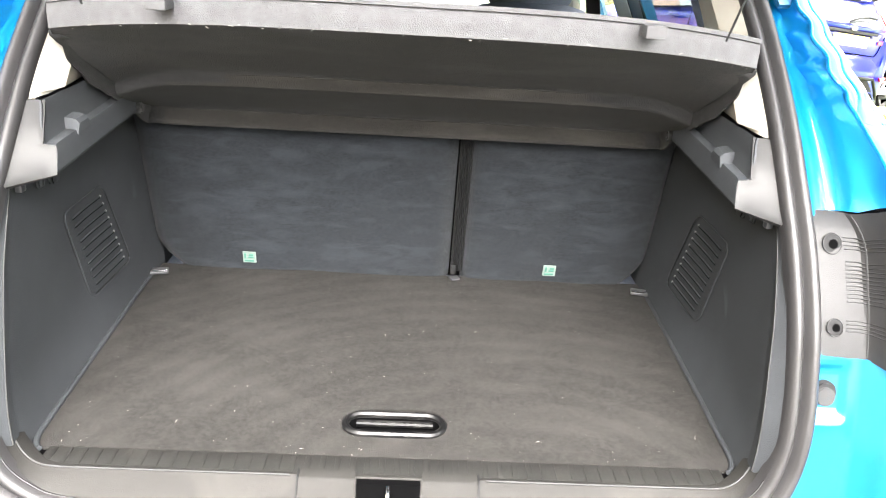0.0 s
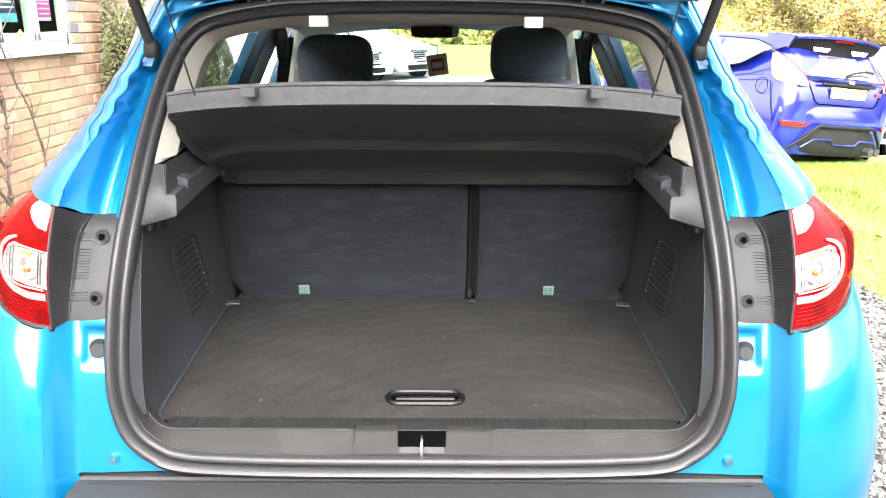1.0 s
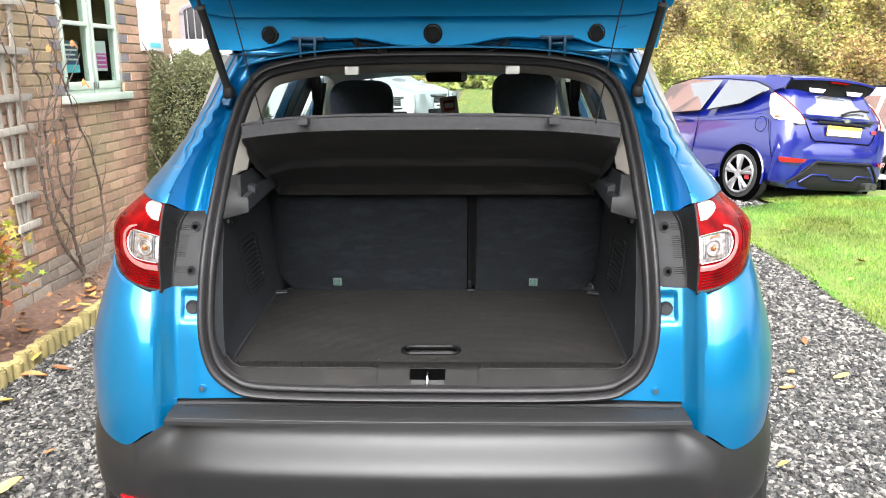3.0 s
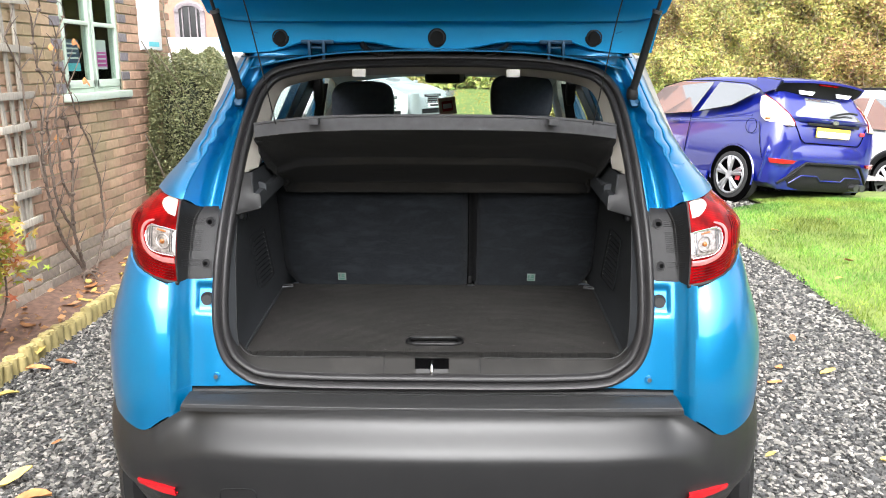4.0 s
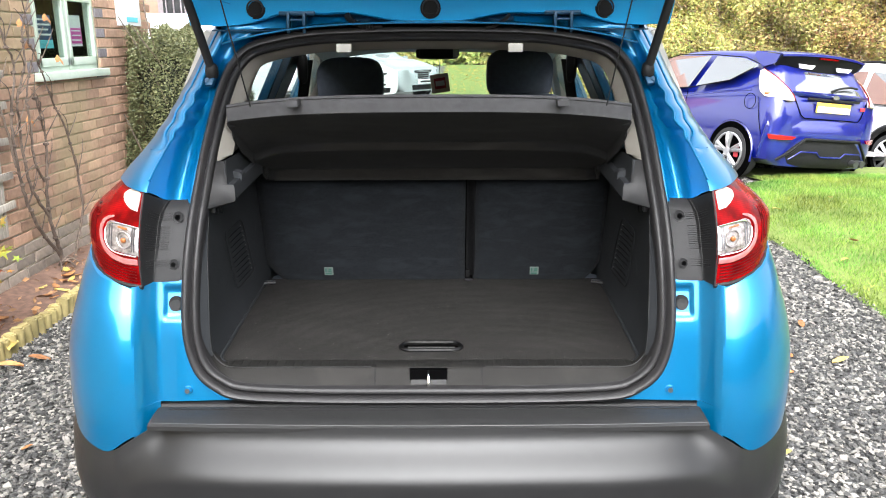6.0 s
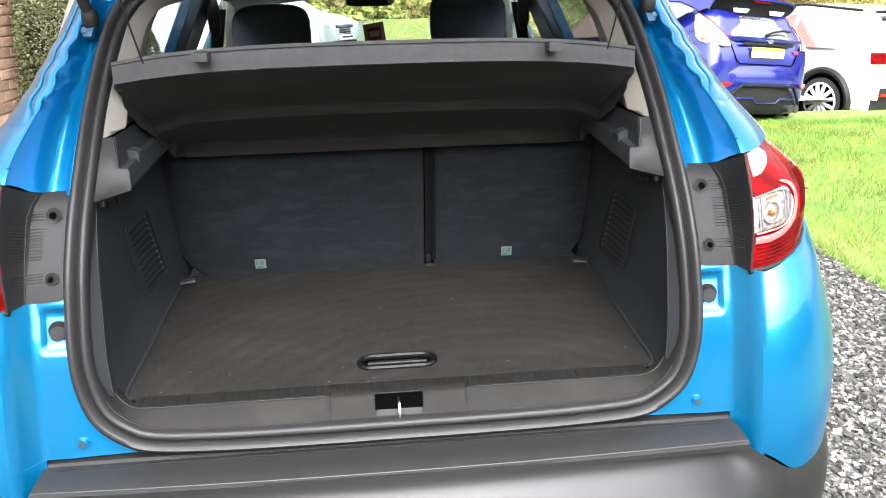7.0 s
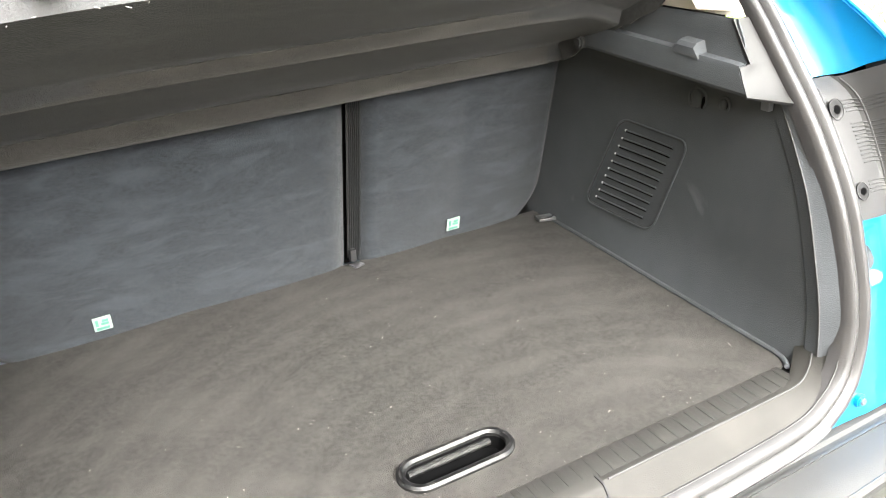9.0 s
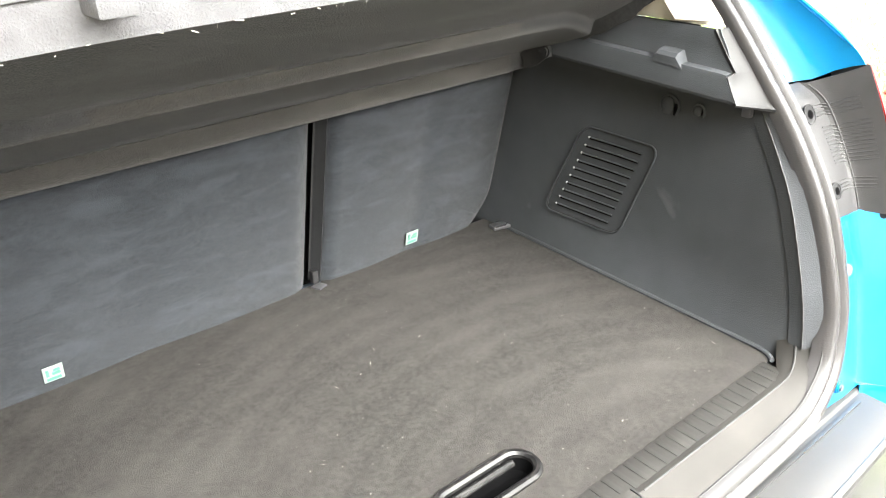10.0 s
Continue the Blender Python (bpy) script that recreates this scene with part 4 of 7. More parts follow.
def boot_side(s):
    rows = []
    for k in range(13):
        z = 0.782 + (1.175 - 0.782) * k / 12
        row = []
        for j in range(15):
            y = max(0.052, tail(z) + 0.03) + (0.74 - max(0.052, tail(z) + 0.03)) * j / 14
            if j == 0:
                row.append((s * (seal_x(max(z, 0.84)) - 0.034), tail(z) + 0.004, z))
            row.append((s * wall_x(y, z), y, z))
        rows.append(row)
    wall = part("boot_side_panel", sheet(rows, 0.004), TRIM, car, "charcoal plastic side panel of the boot")
    # jamb: a raised band between the panel and the seal, lapping over the sill's end
    rows = []
    for k in range(17):
        z = 0.819 + (1.150 - 0.819) * k / 16
        yi, ym = tail(z) + 0.049, tail(z) + 0.026
        xi, xm = wall_x(max(yi, 0.052), z), wall_x(max(ym, 0.052), z)
        xo = seal_x(max(z, 0.84)) - 0.036
        rows.append([(s * (xi + 0.002), yi + 0.001, z), (s * (xi - 0.0025), yi - 0.0015, z), (s * (xm - 0.0035), ym + 0.003, z), (s * (xm - 0.0040), ym, z), (s * (min(xm, xo) - 0.001), ym - 0.005, z), (s * xo, tail(z) + 0.003, z)])
    jamb = part("jamb_trim", sheet(rows, 0.003), TRIM, car, "raised plastic band beside the seal", 40)
    part("jamb_edge", tube([(r[3][0], r[3][1], r[3][2]) for r in rows], 0.0012, 6), GREYTRIM, jamb)
    # foot of the panel with a rounded kerb
    part("panel_kerb", tube([(s * (wall_x(y, 0.79) + 0.001), y, 0.792) for y in np.linspace(0.68, 0.105, 14)] + [(s * 0.4845, 0.090, 0.792), (s * 0.4795, 0.079, 0.792), (s * 0.4720, 0.070, 0.792)], 0.0040, 8), TRIM, wall)
    # vent: raised frame and slots
    def gp(u, v):
        """A point of the vent: u forward, v up."""
        y = 0.324 + 0.068 * (1 - v) + u * (0.151 + 0.014 * (1 - v))
        z = 0.860 + 0.173 * v + 0.005 * u
        return Vector((s * (wall_x(y, z) - 0.0040), y, z))
    frame_ = [gp(u, v) for u, v in oval(0.5, 0.5, 1.0, 1.0, 0.12)]
    part("vent_frame", tube(frame_, 0.0017, 6, closed=True), TRIM, wall, "raised rounded vent frame")
    part("vent_groove", tube([p + Vector((s * 0.0006, 0, 0)) + 0.024 * (gp(0.5, 0.5) - p) for p in frame_], 0.0010, 5, closed=True), SOFTBLACK, wall)
    for i in range(10):
        v = 0.10 + 0.0885 * i
        part("vent_slot", tube([gp(u, v) for u in (0.17, 0.4, 0.62, 0.85)], 0.0013, 6), TRIM, wall)
        # dark tube painted in as the rib's shadow line
        part("vent_shadow_line", tube([gp(u, v - 0.014) + Vector((s * 0.0004, 0, 0)) for u in (0.17, 0.4, 0.62, 0.85)], 0.0011, 5), INNER, wall)
        part("rib_end", turned(blob(0.0018, 0.0022, 0.0018, 1.0, 8, 6), pose(*gp(0.86, v))), PALETIP, wall)
    # bag hook: a round well with a tongue in it, and a smaller well beside it
    for hy, hz, r in ((0.314, 1.103, 0.0165), (0.262, 1.106, 0.010)):
        hx = wall_x(hy, hz) - 0.0040
        arc_ = [(s * hx, hy + r * math.cos(a), hz + r * math.sin(a)) for a in np.linspace(radians(-50), radians(225), 18)]
        hook = part("bag_hook", tube(arc_, 0.0020, 7), TRIM, wall, "rounded bag hook")
        # black tube stands for the shade in the well
        part("hook_hollow", tube([(s * (hx + 0.0006), y, z) for y, z in ((hy - r * 0.62, hz - 0.004), (hy - r * 0.75, hz + 0.004), (hy - r * 0.62, hz - r * 0.75))], r * 0.19, 8), INNER, hook)
        part("hook_tongue", turned(blob(0.0035, r * 0.62, r * 0.85, 0.8, 14, 10), pose(s * hx, hy + r * 0.18, hz)), TRIM, hook)
    # ledge that carries the shelf: a beam below, a stepped wall above
    def run(prof, ys, dx=0.014, dz=0.018):
        return [[(s * (x + dx * (y - 0.176) / 0.48), y, z + dz * (y - 0.176) / 0.48) for x, z in prof] for y in ys]
    beam = run([(0.503, 1.139), (0.458, 1.1455), (0.4475, 1.148), (0.4460, 1.152), (0.450, 1.176), (0.4535, 1.182), (0.475, 1.183)], (0.172, 0.20, 0.24, 0.34, 0.46, 0.66))
    beam[0] = [(x, 0.167 + 0.66 * max(0.0, z - 1.148), z) for x, y, z in beam[0]]
    led = part("shelf_ledge", sheet(beam, 0.003), TRIM, car, "moulded ledge that carries the shelf", 30)
    inner = run([(0.462, 1.179), (0.469, 1.186), (0.475, 1.212), (0.478, 1.226), (0.481, 1.232)], (0.190, 0.20, 0.26, 0.36, 0.50, 0.64), 0.010, 0.0)
    part("ledge_wall", sheet([[(x, max(y, tail(z) + 0.006 + 0.004 * i), z) for x, y, z in r] for i, r in enumerate(inner)], 0.003), TRIM, led, "", 50)
    stop = run([(0.449, 1.178), (0.451, 1.189), (0.456, 1.194), (0.464, 1.196), (0.478, 1.197)], (0.268, 0.276, 0.292, 0.300))
    stop.insert(0, [(s * x, 0.256, 1.180) for x in (0.450, 0.452, 0.458, 0.466, 0.478)])
    stop.append([(s * x, 0.310, 1.184) for x in (0.453, 0.455, 0.460, 0.468, 0.480)])
    part("ledge_stop", sheet(stop, 0.003), TRIM, led, "", 30)
    part("fixing_clip", box(min(s * 0.497, s * 0.507), max(s * 0.497, s * 0.507), 0.172, 0.186, 1.118, 1.136, 0.003), DARKMETAL, led, "small metal fixing clip")
    part("ledge_backing", sheet([[(s * 0.507, y, z) for y in (0.27, 0.40, 0.68)] for z in (1.13, 1.18, 1.228)], 0.004), TRIM, led)
    # rear face of the bracket along the seal
    rows = []
    for z, xi, yi in ((1.137, 0.499, 0.138), (1.1485, 0.4455, 0.165), (1.165, 0.448, 0.176), (1.1805, 0.4515, 0.186), (1.1835, 0.467, 0.184), (1.205, 0.472, 0.204), (1.232, 0.4775, 0.227)):
        xo = seal_x(z) - 0.034
        rows.append([(s * (xi + (xo - xi) * j / 4), yi + (tail(z) + 0.004 - yi) * j / 4, z) for j in range(5)])
    part("ledge_bracket", sheet(rows, 0.004), BRACKET, led, "smooth grey end of the ledge", 40)
    # pale pillar trim inside
    rows = []
    for k in range(9):
        z = 1.232 + 0.25 * k / 8
        xo = seal_x(min(z, 1.52)) - 0.036
        y = tail(z)
        rows.append([(s * xo, y + 0.006, z), (s * (xo - 0.006), y + 0.018, z), (s * (xo - 0.009), y + 0.05, z), (s * (xo - 0.006), y + 0.12, z), (s * (xo + 0.004), y + 0.22, z)])
    part("pillar_trim", sheet(rows, 0.004), BEIGE, car, "pale inner pillar trim")
    # tie-down bracket
    part("tie_down", turned(box(-0.020, 0.020, -0.012, 0.012, 0, 0.006, 0.002), pose(s * 0.498, 0.655, 0.795, 0, 0, s * -14)), DARKMETAL, car, "metal lashing bracket")
    part("tie_loop", tube([(s * 0.478, 0.648, 0.803), (s * 0.500, 0.643, 0.803), (s * 0.515, 0.652, 0.803)], 0.0014, 6), CHROME, car)


boot_side(1)
boot_side(-1)


# ---- seats ----
def seat_back(name, x0, x1, label):
    rows = []
    nx = 40
    for k in range(17):
        z = 0.785 + 0.40 * k / 16
        row = []
        for i in range(nx + 1):
            e = min(i, nx - i) / nx
            # the outer foot of each back is cut round
            nip = 0.045 * max(0.0, (0.87 - z) / 0.085) ** 2 + 0.010
            a, b = (x0 + nip, x1) if x0 < -0.3 else (x0, x1 - nip)
            x = a + (b - a) * i / nx
            edge = 0.022 * max(0.0, 1 - e / 0.05) ** 2
            y = 0.712 - 0.26 * (z - 0.785) + edge - 0.006 * math.sin(math.pi * e * 2)
            row.append((x, y, z))
        rows.append(row)
    return part(name, sheet(rows, 0.05), FELT, car, label, 60)


left_back = seat_back("rear_seat_back", -0.528, 0.098, "wide charcoal felt seat back")
right_back = seat_back("rear_seat_back", 0.122, 0.528, "narrow charcoal felt seat back")
# Near-black sheet for the shade between the seat backs.
part("seat_gap", sheet([[(0.090, 0.74 - 0.26 * (z - 0.785), z), (0.130, 0.74 - 0.26 * (z - 0.785), z)] for z in (0.78, 0.9, 1.19)], 0.01), INNER, car)
part("belt_strap", sheet([[(x, 0.722 - 0.26 * (z - 0.785) + 0.003 * (i % 2), z) for i, x in enumerate(np.linspace(0.103, 0.124, 13))] for z in (0.80, 0.9, 1.0, 1.16)], 0.003), WEBBING, car, "ribbed black webbing between the seat backs")
part("belt_buckle", box(0.100, 0.112, 0.700, 0.712, 0.798, 0.822, 0.003), SOFTBLACK, car, "small black catch")
part("belt_anchor", turned(box(-0.010, 0.010, -0.010, 0.010, 0, 0.003, 0.001), pose(0.110, 0.700, 0.7905, 0, 0, 20)), DARKMETAL, car, "small metal anchor plate")
for x, back in ((-0.3205, left_back), (0.3095, right_back)):
    z = 0.823
    y = 0.712 - 0.26 * (z - 0.785)
    lab = part("anchor_label", turned(box(-0.0135, 0.0135, -0.009, -0.0065, -0.0135, 0.0135, 0.001), pose(x, y, z, 14, 0, 0)), LABELW, back, "small white and green child-seat label")
    for a, b, c, d in ((-0.010, -0.006, -0.002, 0.010), (-0.002, 0.009, -0.001, 0.003), (0.0, 0.009, 0.005, 0.009), (-0.010, 0.009, -0.010, -0.006)):
        part("print_bar", turned(box(a, b, -0.0105, -0.0088, c, d), pose(x, y, z, 14, 0, 0)), LABELG, lab)


def front_seat(x, ztop):
    part("front_seat_back", turned(blob(0.24, 0.07, 0.36, 0.45, 24, 14), pose(x, 1.72, ztop - 0.53, 12, 0, 0)), SEAT, car, "dark cloth front seat back")
    part("front_headrest", turned(blob(0.140, 0.055, 0.105, 0.55, 28, 16), pose(x, 1.76, ztop - 0.105, 8, 0, 0)), SEAT, car, "dark cloth headrest")
    for d in (-0.06, 0.06):
        part("headrest_post", tube([(x + d, 1.74, ztop - 0.16), (x + d, 1.74, ztop - 0.28)], 0.006, 8), CHROME, car)


front_seat(-0.362, 1.436)
front_seat(0.350, 1.468)

# ---- parcel shelf ----
shelf = thing("parcel_shelf", "black felt parcel shelf tilted up on cords", "parcel shelf")
UNDER = [(0.0, 1.350), (0.03, 1.3365), (0.08, 1.315), (0.14, 1.2885), (0.190, 1.2665), (0.203, 1.2605), (0.2085, 1.256), (0.2115, 1.249), (0.214, 1.2415), (0.219, 1.2365), (0.229, 1.2325), (0.27, 1.2155), (0.32, 1.1945), (0.36, 1.1775), (0.384, 1.1665), (0.392, 1.160), (0.3965, 1.151), (0.399, 1.141), (0.403, 1.132), (0.410, 1.1262), (0.419, 1.1250), (0.428, 1.129), (0.436, 1.138)]
TOP = [(0.0, 1.383), (0.05, 1.368), (0.20, 1.297), (0.33, 1.225), (0.445, 1.165)]


def rear_edge(x):
    """How far forward the shelf's rear edge lies."""
    return 0.158 + 0.105 * (abs(x) / 0.478) ** 2.6


def shelf_rows(prof, drop=0.0, lip=0.0):
    rows = []
    for d, z in prof:
        row = []
        for i in range(-20, 21):
            w = 0.478 if d < 0.06 else 0.478 - 0.02 * min(1, (d - 0.06) / 0.05) + 0.016 * min(1.0, max(0.0, (d - 0.39) / 0.02))
            x = w * i / 20
            k = 1 - d / 0.445
            y = rear_edge(x) * k + 0.158 * (1 - k) + d
            sag = -0.030 * (abs(i) / 20) ** 3 * k
            edge = drop * max(0.0, (abs(i) - 16) / 4) ** 1.5 * math.sin(math.pi * min(1.0, max(0.0, d / 0.40)))
            row.append((x, y, z + sag - edge + lip))
        rows.append(row)
    return rows


part("shelf_underside", sheet(shelf_rows(UNDER, 0.02), 0.006), SHELF, shelf, "black felt underside with moulded folds", 60)
# Lighter bands laid on the folds paint their sheen as well as wear.
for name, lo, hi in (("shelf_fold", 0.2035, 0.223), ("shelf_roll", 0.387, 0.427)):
    band = [(d, z) for d, z in UNDER if lo <= d <= hi]
    part(name, sheet([[(x * 0.93, y - 0.0022, z - 0.0006) for x, y, z in r] for r in shelf_rows(band)], 0.0015), WORNFELT, shelf, "fold with worn brownish felt, lightened for its sheen", 60)
for s in (1, -1):
    flap = []
    for y in np.linspace(0.264, 0.560, 20):
        top = lerp(y - 0.158 - 0.02, [d for d, _ in UNDER], [z for _, z in UNDER]) - 0.012 * max(0.0, (0.40 - y) / 0.14)
        low = lerp(y, [0.264, 0.295, 0.312, 0.335, 0.365, 0.45, 0.56], [1.318, 1.292, 1.268, 1.252, 1.226, 1.185, 1.125]) + 0.002 * math.sin(y * 260)
        x = lerp(y, [0.26, 0.33, 0.40, 0.56], [0.479, 0.474, 0.462, 0.458])
        flap.append([(s * (x - 0.030), y + 0.02, top + 0.004), (s * (x - 0.010), y + 0.008, top * 0.75 + low * 0.25 + 0.004), (s * x, y, top * 0.4 + low * 0.6), (s * (x + 0.001), y, low)])
    part("shelf_skirt", sheet(flap, 0.004), SHELF, shelf, "black felt flap at the shelf's end", 60)
part("shelf_top", sheet(shelf_rows(TOP), 0.006), SHELFTOP, shelf, "grey upper face", 60)
part("shelf_lip", sheet([shelf_rows([(0.0, z)])[0] for z in (1.350, 1.362, 1.374)] + [shelf_rows([(0.005, 1.383)])[0]], 0.005), SHELFTOP, shelf, "pale grey rear edge", 60)
for s in (1, -1):
    part("shelf_hook", box(s * 0.300 - 0.013, s * 0.300 + 0.013, 0.150, 0.185, 1.362, 1.378, 0.003), SHELFTOP, shelf, "small grey cord hook")
    part("shelf_pivot", turned(disc(0.010, 0.03, 14, bevel_r=0.003), pose(s * 0.462, 0.505, 1.166, 0, 90, 0)), SHELF, shelf)
    cord = thing("shelf_cord", "thin black shelf cord hanging from the tailgate", "cord", group="shelf cords")
    part("cord", tube([(s * 0.405, 0.20, 1.36), (s * 0.43, 0.10, 1.60), (s * 0.46, 0.02, 1.80)], 0.0016, 6), BLACK, cord)

# ---- tailgate ----
gate = part("tailgate", box(-0.5, 0.5, -0.02, 0.0, 1.93, 1.95, 0.005), PAINT, car, "raised blue tailgate seen from below")


def gate_half(d):
    """Half width of the raised tailgate at a distance from its hinge."""
    return lerp(d, [0, 0.04, 0.1, 0.2, 0.4, 0.7, 0.9, 1.0, 1.05], [0.50, 0.565, 0.605, 0.63, 0.66, 0.70, 0.70, 0.66, 0.60])


TOPX = [0.0, 0.06, 0.11, 0.17, 0.22, 0.28, 0.32, 0.38, 0.42, 0.47, 0.52]
TOPZ = [1.548, 1.549, 1.554, 1.566, 1.570, 1.566, 1.572, 1.570, 1.554, 1.543, 1.540]
GD = [0.0, 0.02, 0.05, 0.075, 0.085, 0.13, 0.15, 0.165, 0.20, 0.215, 0.30, 0.34, 0.80, 0.85, 0.95, 1.05]
GYZ = [(0.455, 1.522), (0.452, 1.532), (0.462, 1.552), (0.470, 1.558), (0.473, 1.562), (0.470, 1.608), (0.462, 1.622), (0.440, 1.626), (0.425, 1.655), (0.40, 1.668), (0.34, 1.73), (0.30, 1.75), (-0.14, 1.89), (-0.20, 1.90), (-0.30, 1.92), (-0.40, 1.93)]
rows = []
for d, (y, z) in zip(GD, GYZ):
    w = gate_half(d)
    rows.append([(w * math.copysign(abs(i / 16) ** 0.85, i), y - 0.05 * (abs(i) / 16) ** 6, z + 0.02 * max(0.0, (abs(i) - 13) / 3) ** 2) for i in range(-16, 17)])
wavy = [(x, 0.4705 - 0.05 * (abs(i) / 16) ** 6, soft_lerp(abs(x), TOPX, TOPZ, 0.02) + 0.002) for i, (x, _, _) in zip(range(-16, 17), rows[4])]
part("gate_inner_panel", sheet([wavy] + rows[5:12], 0.004), INNERPAINT, gate, "blue inner panel of the tailgate", 50)
part("gate_glass", sheet([r[3:30] for r in rows[11:13]], 0.004), DARKGLASS, gate, "dark tailgate window")
for sl in (slice(0, 4), slice(29, 33)):
    part("gate_side_frame", sheet([r[sl] for r in rows[11:13]], 0.02), PAINT, gate)
part("gate_lower_panel", sheet(rows[12:], 0.03), PAINT, gate)
part("gate_outer_skin", sheet([[(p[0] * 1.01, p[1] + 0.05, p[2] + 0.055) for p in r] for r in rows], 0.003), PAINT, gate)


def gate_foot(f, y, back=0.0):
    """A row between the gate's lower rim and the wavy edge above it."""
    row = []
    for i in range(-30, 31):
        x = 0.545 * i / 30
        top = soft_lerp(abs(x), TOPX, TOPZ, 0.02)
        row.append((x, y + back - 0.045 * (abs(x) / 0.60) ** 6, 1.531 + (top - 1.531) * f))
    return row


# The recess's dark blue holds the shade that falls in it.
part("hinge_channel", sheet([gate_foot(0.0, 0.455), gate_foot(0.15, 0.478), gate_foot(0.6, 0.492), gate_foot(1.06, 0.494)], 0.003), HINGEM, gate, "blue recess with a wavy edge, its shade in the dark colour", 60)
part("gate_lip", sheet([gate_foot(1.06, 0.494), gate_foot(1.0, 0.466), gate_foot(1.08, 0.463)], 0.003), INNERPAINT, gate, "", 60)
for x in (-0.442, 0.002, 0.444):
    gr = part("gate_grommet", turned(disc(0.026, 0.010, 28, bevel_r=0.003), pose(x, 0.468, 1.583, 84, 0, 0)), SOFTBLACK, gate, "round black rubber plug")
    part("plug_face", turned(disc(0.017, 0.013, 24, bevel_r=0.002), pose(x, 0.467, 1.583, 84, 0, 0)), SOFTBLACK, gr)
    part("plug_ring", tube([(x + 0.020 * math.cos(a), 0.462 - 0.002 * math.sin(a), 1.583 + 0.020 * math.sin(a)) for a in np.linspace(0, 2 * math.pi, 33)[:-1]], 0.0022, 6, closed=True), RUBBER, gr)
for s in (1, -1):
    h = part("hinge", box(s * 0.335 - 0.024, s * 0.335 - 0.016, 0.435, 0.462, 1.522, 1.572, 0.002), HINGEM, gate, "blue painted hinge")
    part("hinge_leg", box(s * 0.335 + 0.016, s * 0.335 + 0.024, 0.435, 0.462, 1.522, 1.572, 0.002), HINGEM, h)
    part("hinge_bar", box(s * 0.335 - 0.024, s * 0.335 + 0.024, 0.44, 0.452, 1.552, 1.558, 0.002), HINGEM, h)
    part("hinge_foot", box(s * 0.335 - 0.045, s * 0.335 + 0.045, 0.448, 0.466, 1.566, 1.576, 0.002), HINGEM, h)
    st = part("gas_strut", tube([(s * 0.543, 0.392, 1.436), (s * 0.582, 0.33, 1.645)], 0.0108, 14), BLACK, car, "black gas strut")
    part("strut_collar", tube([(s * 0.5812, 0.3312, 1.641), (s * 0.5828, 0.3288, 1.649)], 0.0128, 14), DARKMETAL, st)
    part("strut_rod", tube([(s * 0.582, 0.33, 1.645), (s * 0.625, 0.262, 1.875)], 0.0045, 10), BLACK, st)
    part("strut_foot", turned(blob(0.016, 0.016, 0.022, 0.8, 12, 8), pose(s * 0.543, 0.394, 1.431)), BLACK, st)
    part("strut_plate", turned(box(-0.02, 0.02, -0.006, 0.006, -0.022, 0.022, 0.006), pose(s * 0.552, 0.390, 1.412, -42, 0, s * 15)), HINGEM, st)
    part("strut_bolt", turned(disc(0.008, 0.012, 6, bevel_r=0.001), pose(s * 0.554, 0.384, 1.408, 52, 0, 0)), HINGEM, st)
part("gate_loom", tube(spline([(-0.21, 0.462, 1.566), (-0.20, 0.45, 1.556), (-0.185, 0.445, 1.545), (-0.15, 0.44, 1.538), (-0.12, 0.445, 1.538)], 5), 0.007, 8), BLACK, gate, "corrugated black wiring loom")
for i in range(14):
    a = spline([(-0.21, 0.462, 1.566), (-0.20, 0.45, 1.556), (-0.185, 0.445, 1.545), (-0.15, 0.44, 1.538), (-0.12, 0.445, 1.538)], 4)[i]
    part("loom_rib", turned(blob(0.0035, 0.009, 0.009, 0.9, 8, 6), pose(*a, 0, 40 - 3 * i, 0)), BLACK, gate)
part("washer_hose", tube(spline([(0.20, 0.462, 1.566), (0.19, 0.45, 1.555), (0.165, 0.44, 1.540), (0.14, 0.445, 1.534)], 4), 0.005, 8), BLACK, gate, "black washer hose")
for s in (1, -1):
    part("lining_clip", turned(box(-0.019, 0.019, -0.01, 0.012, -0.011, 0.011, 0.004), pose(s * 0.216, tail(1.487) + 0.0, 1.486)), LINING, car, "pale plastic clip")

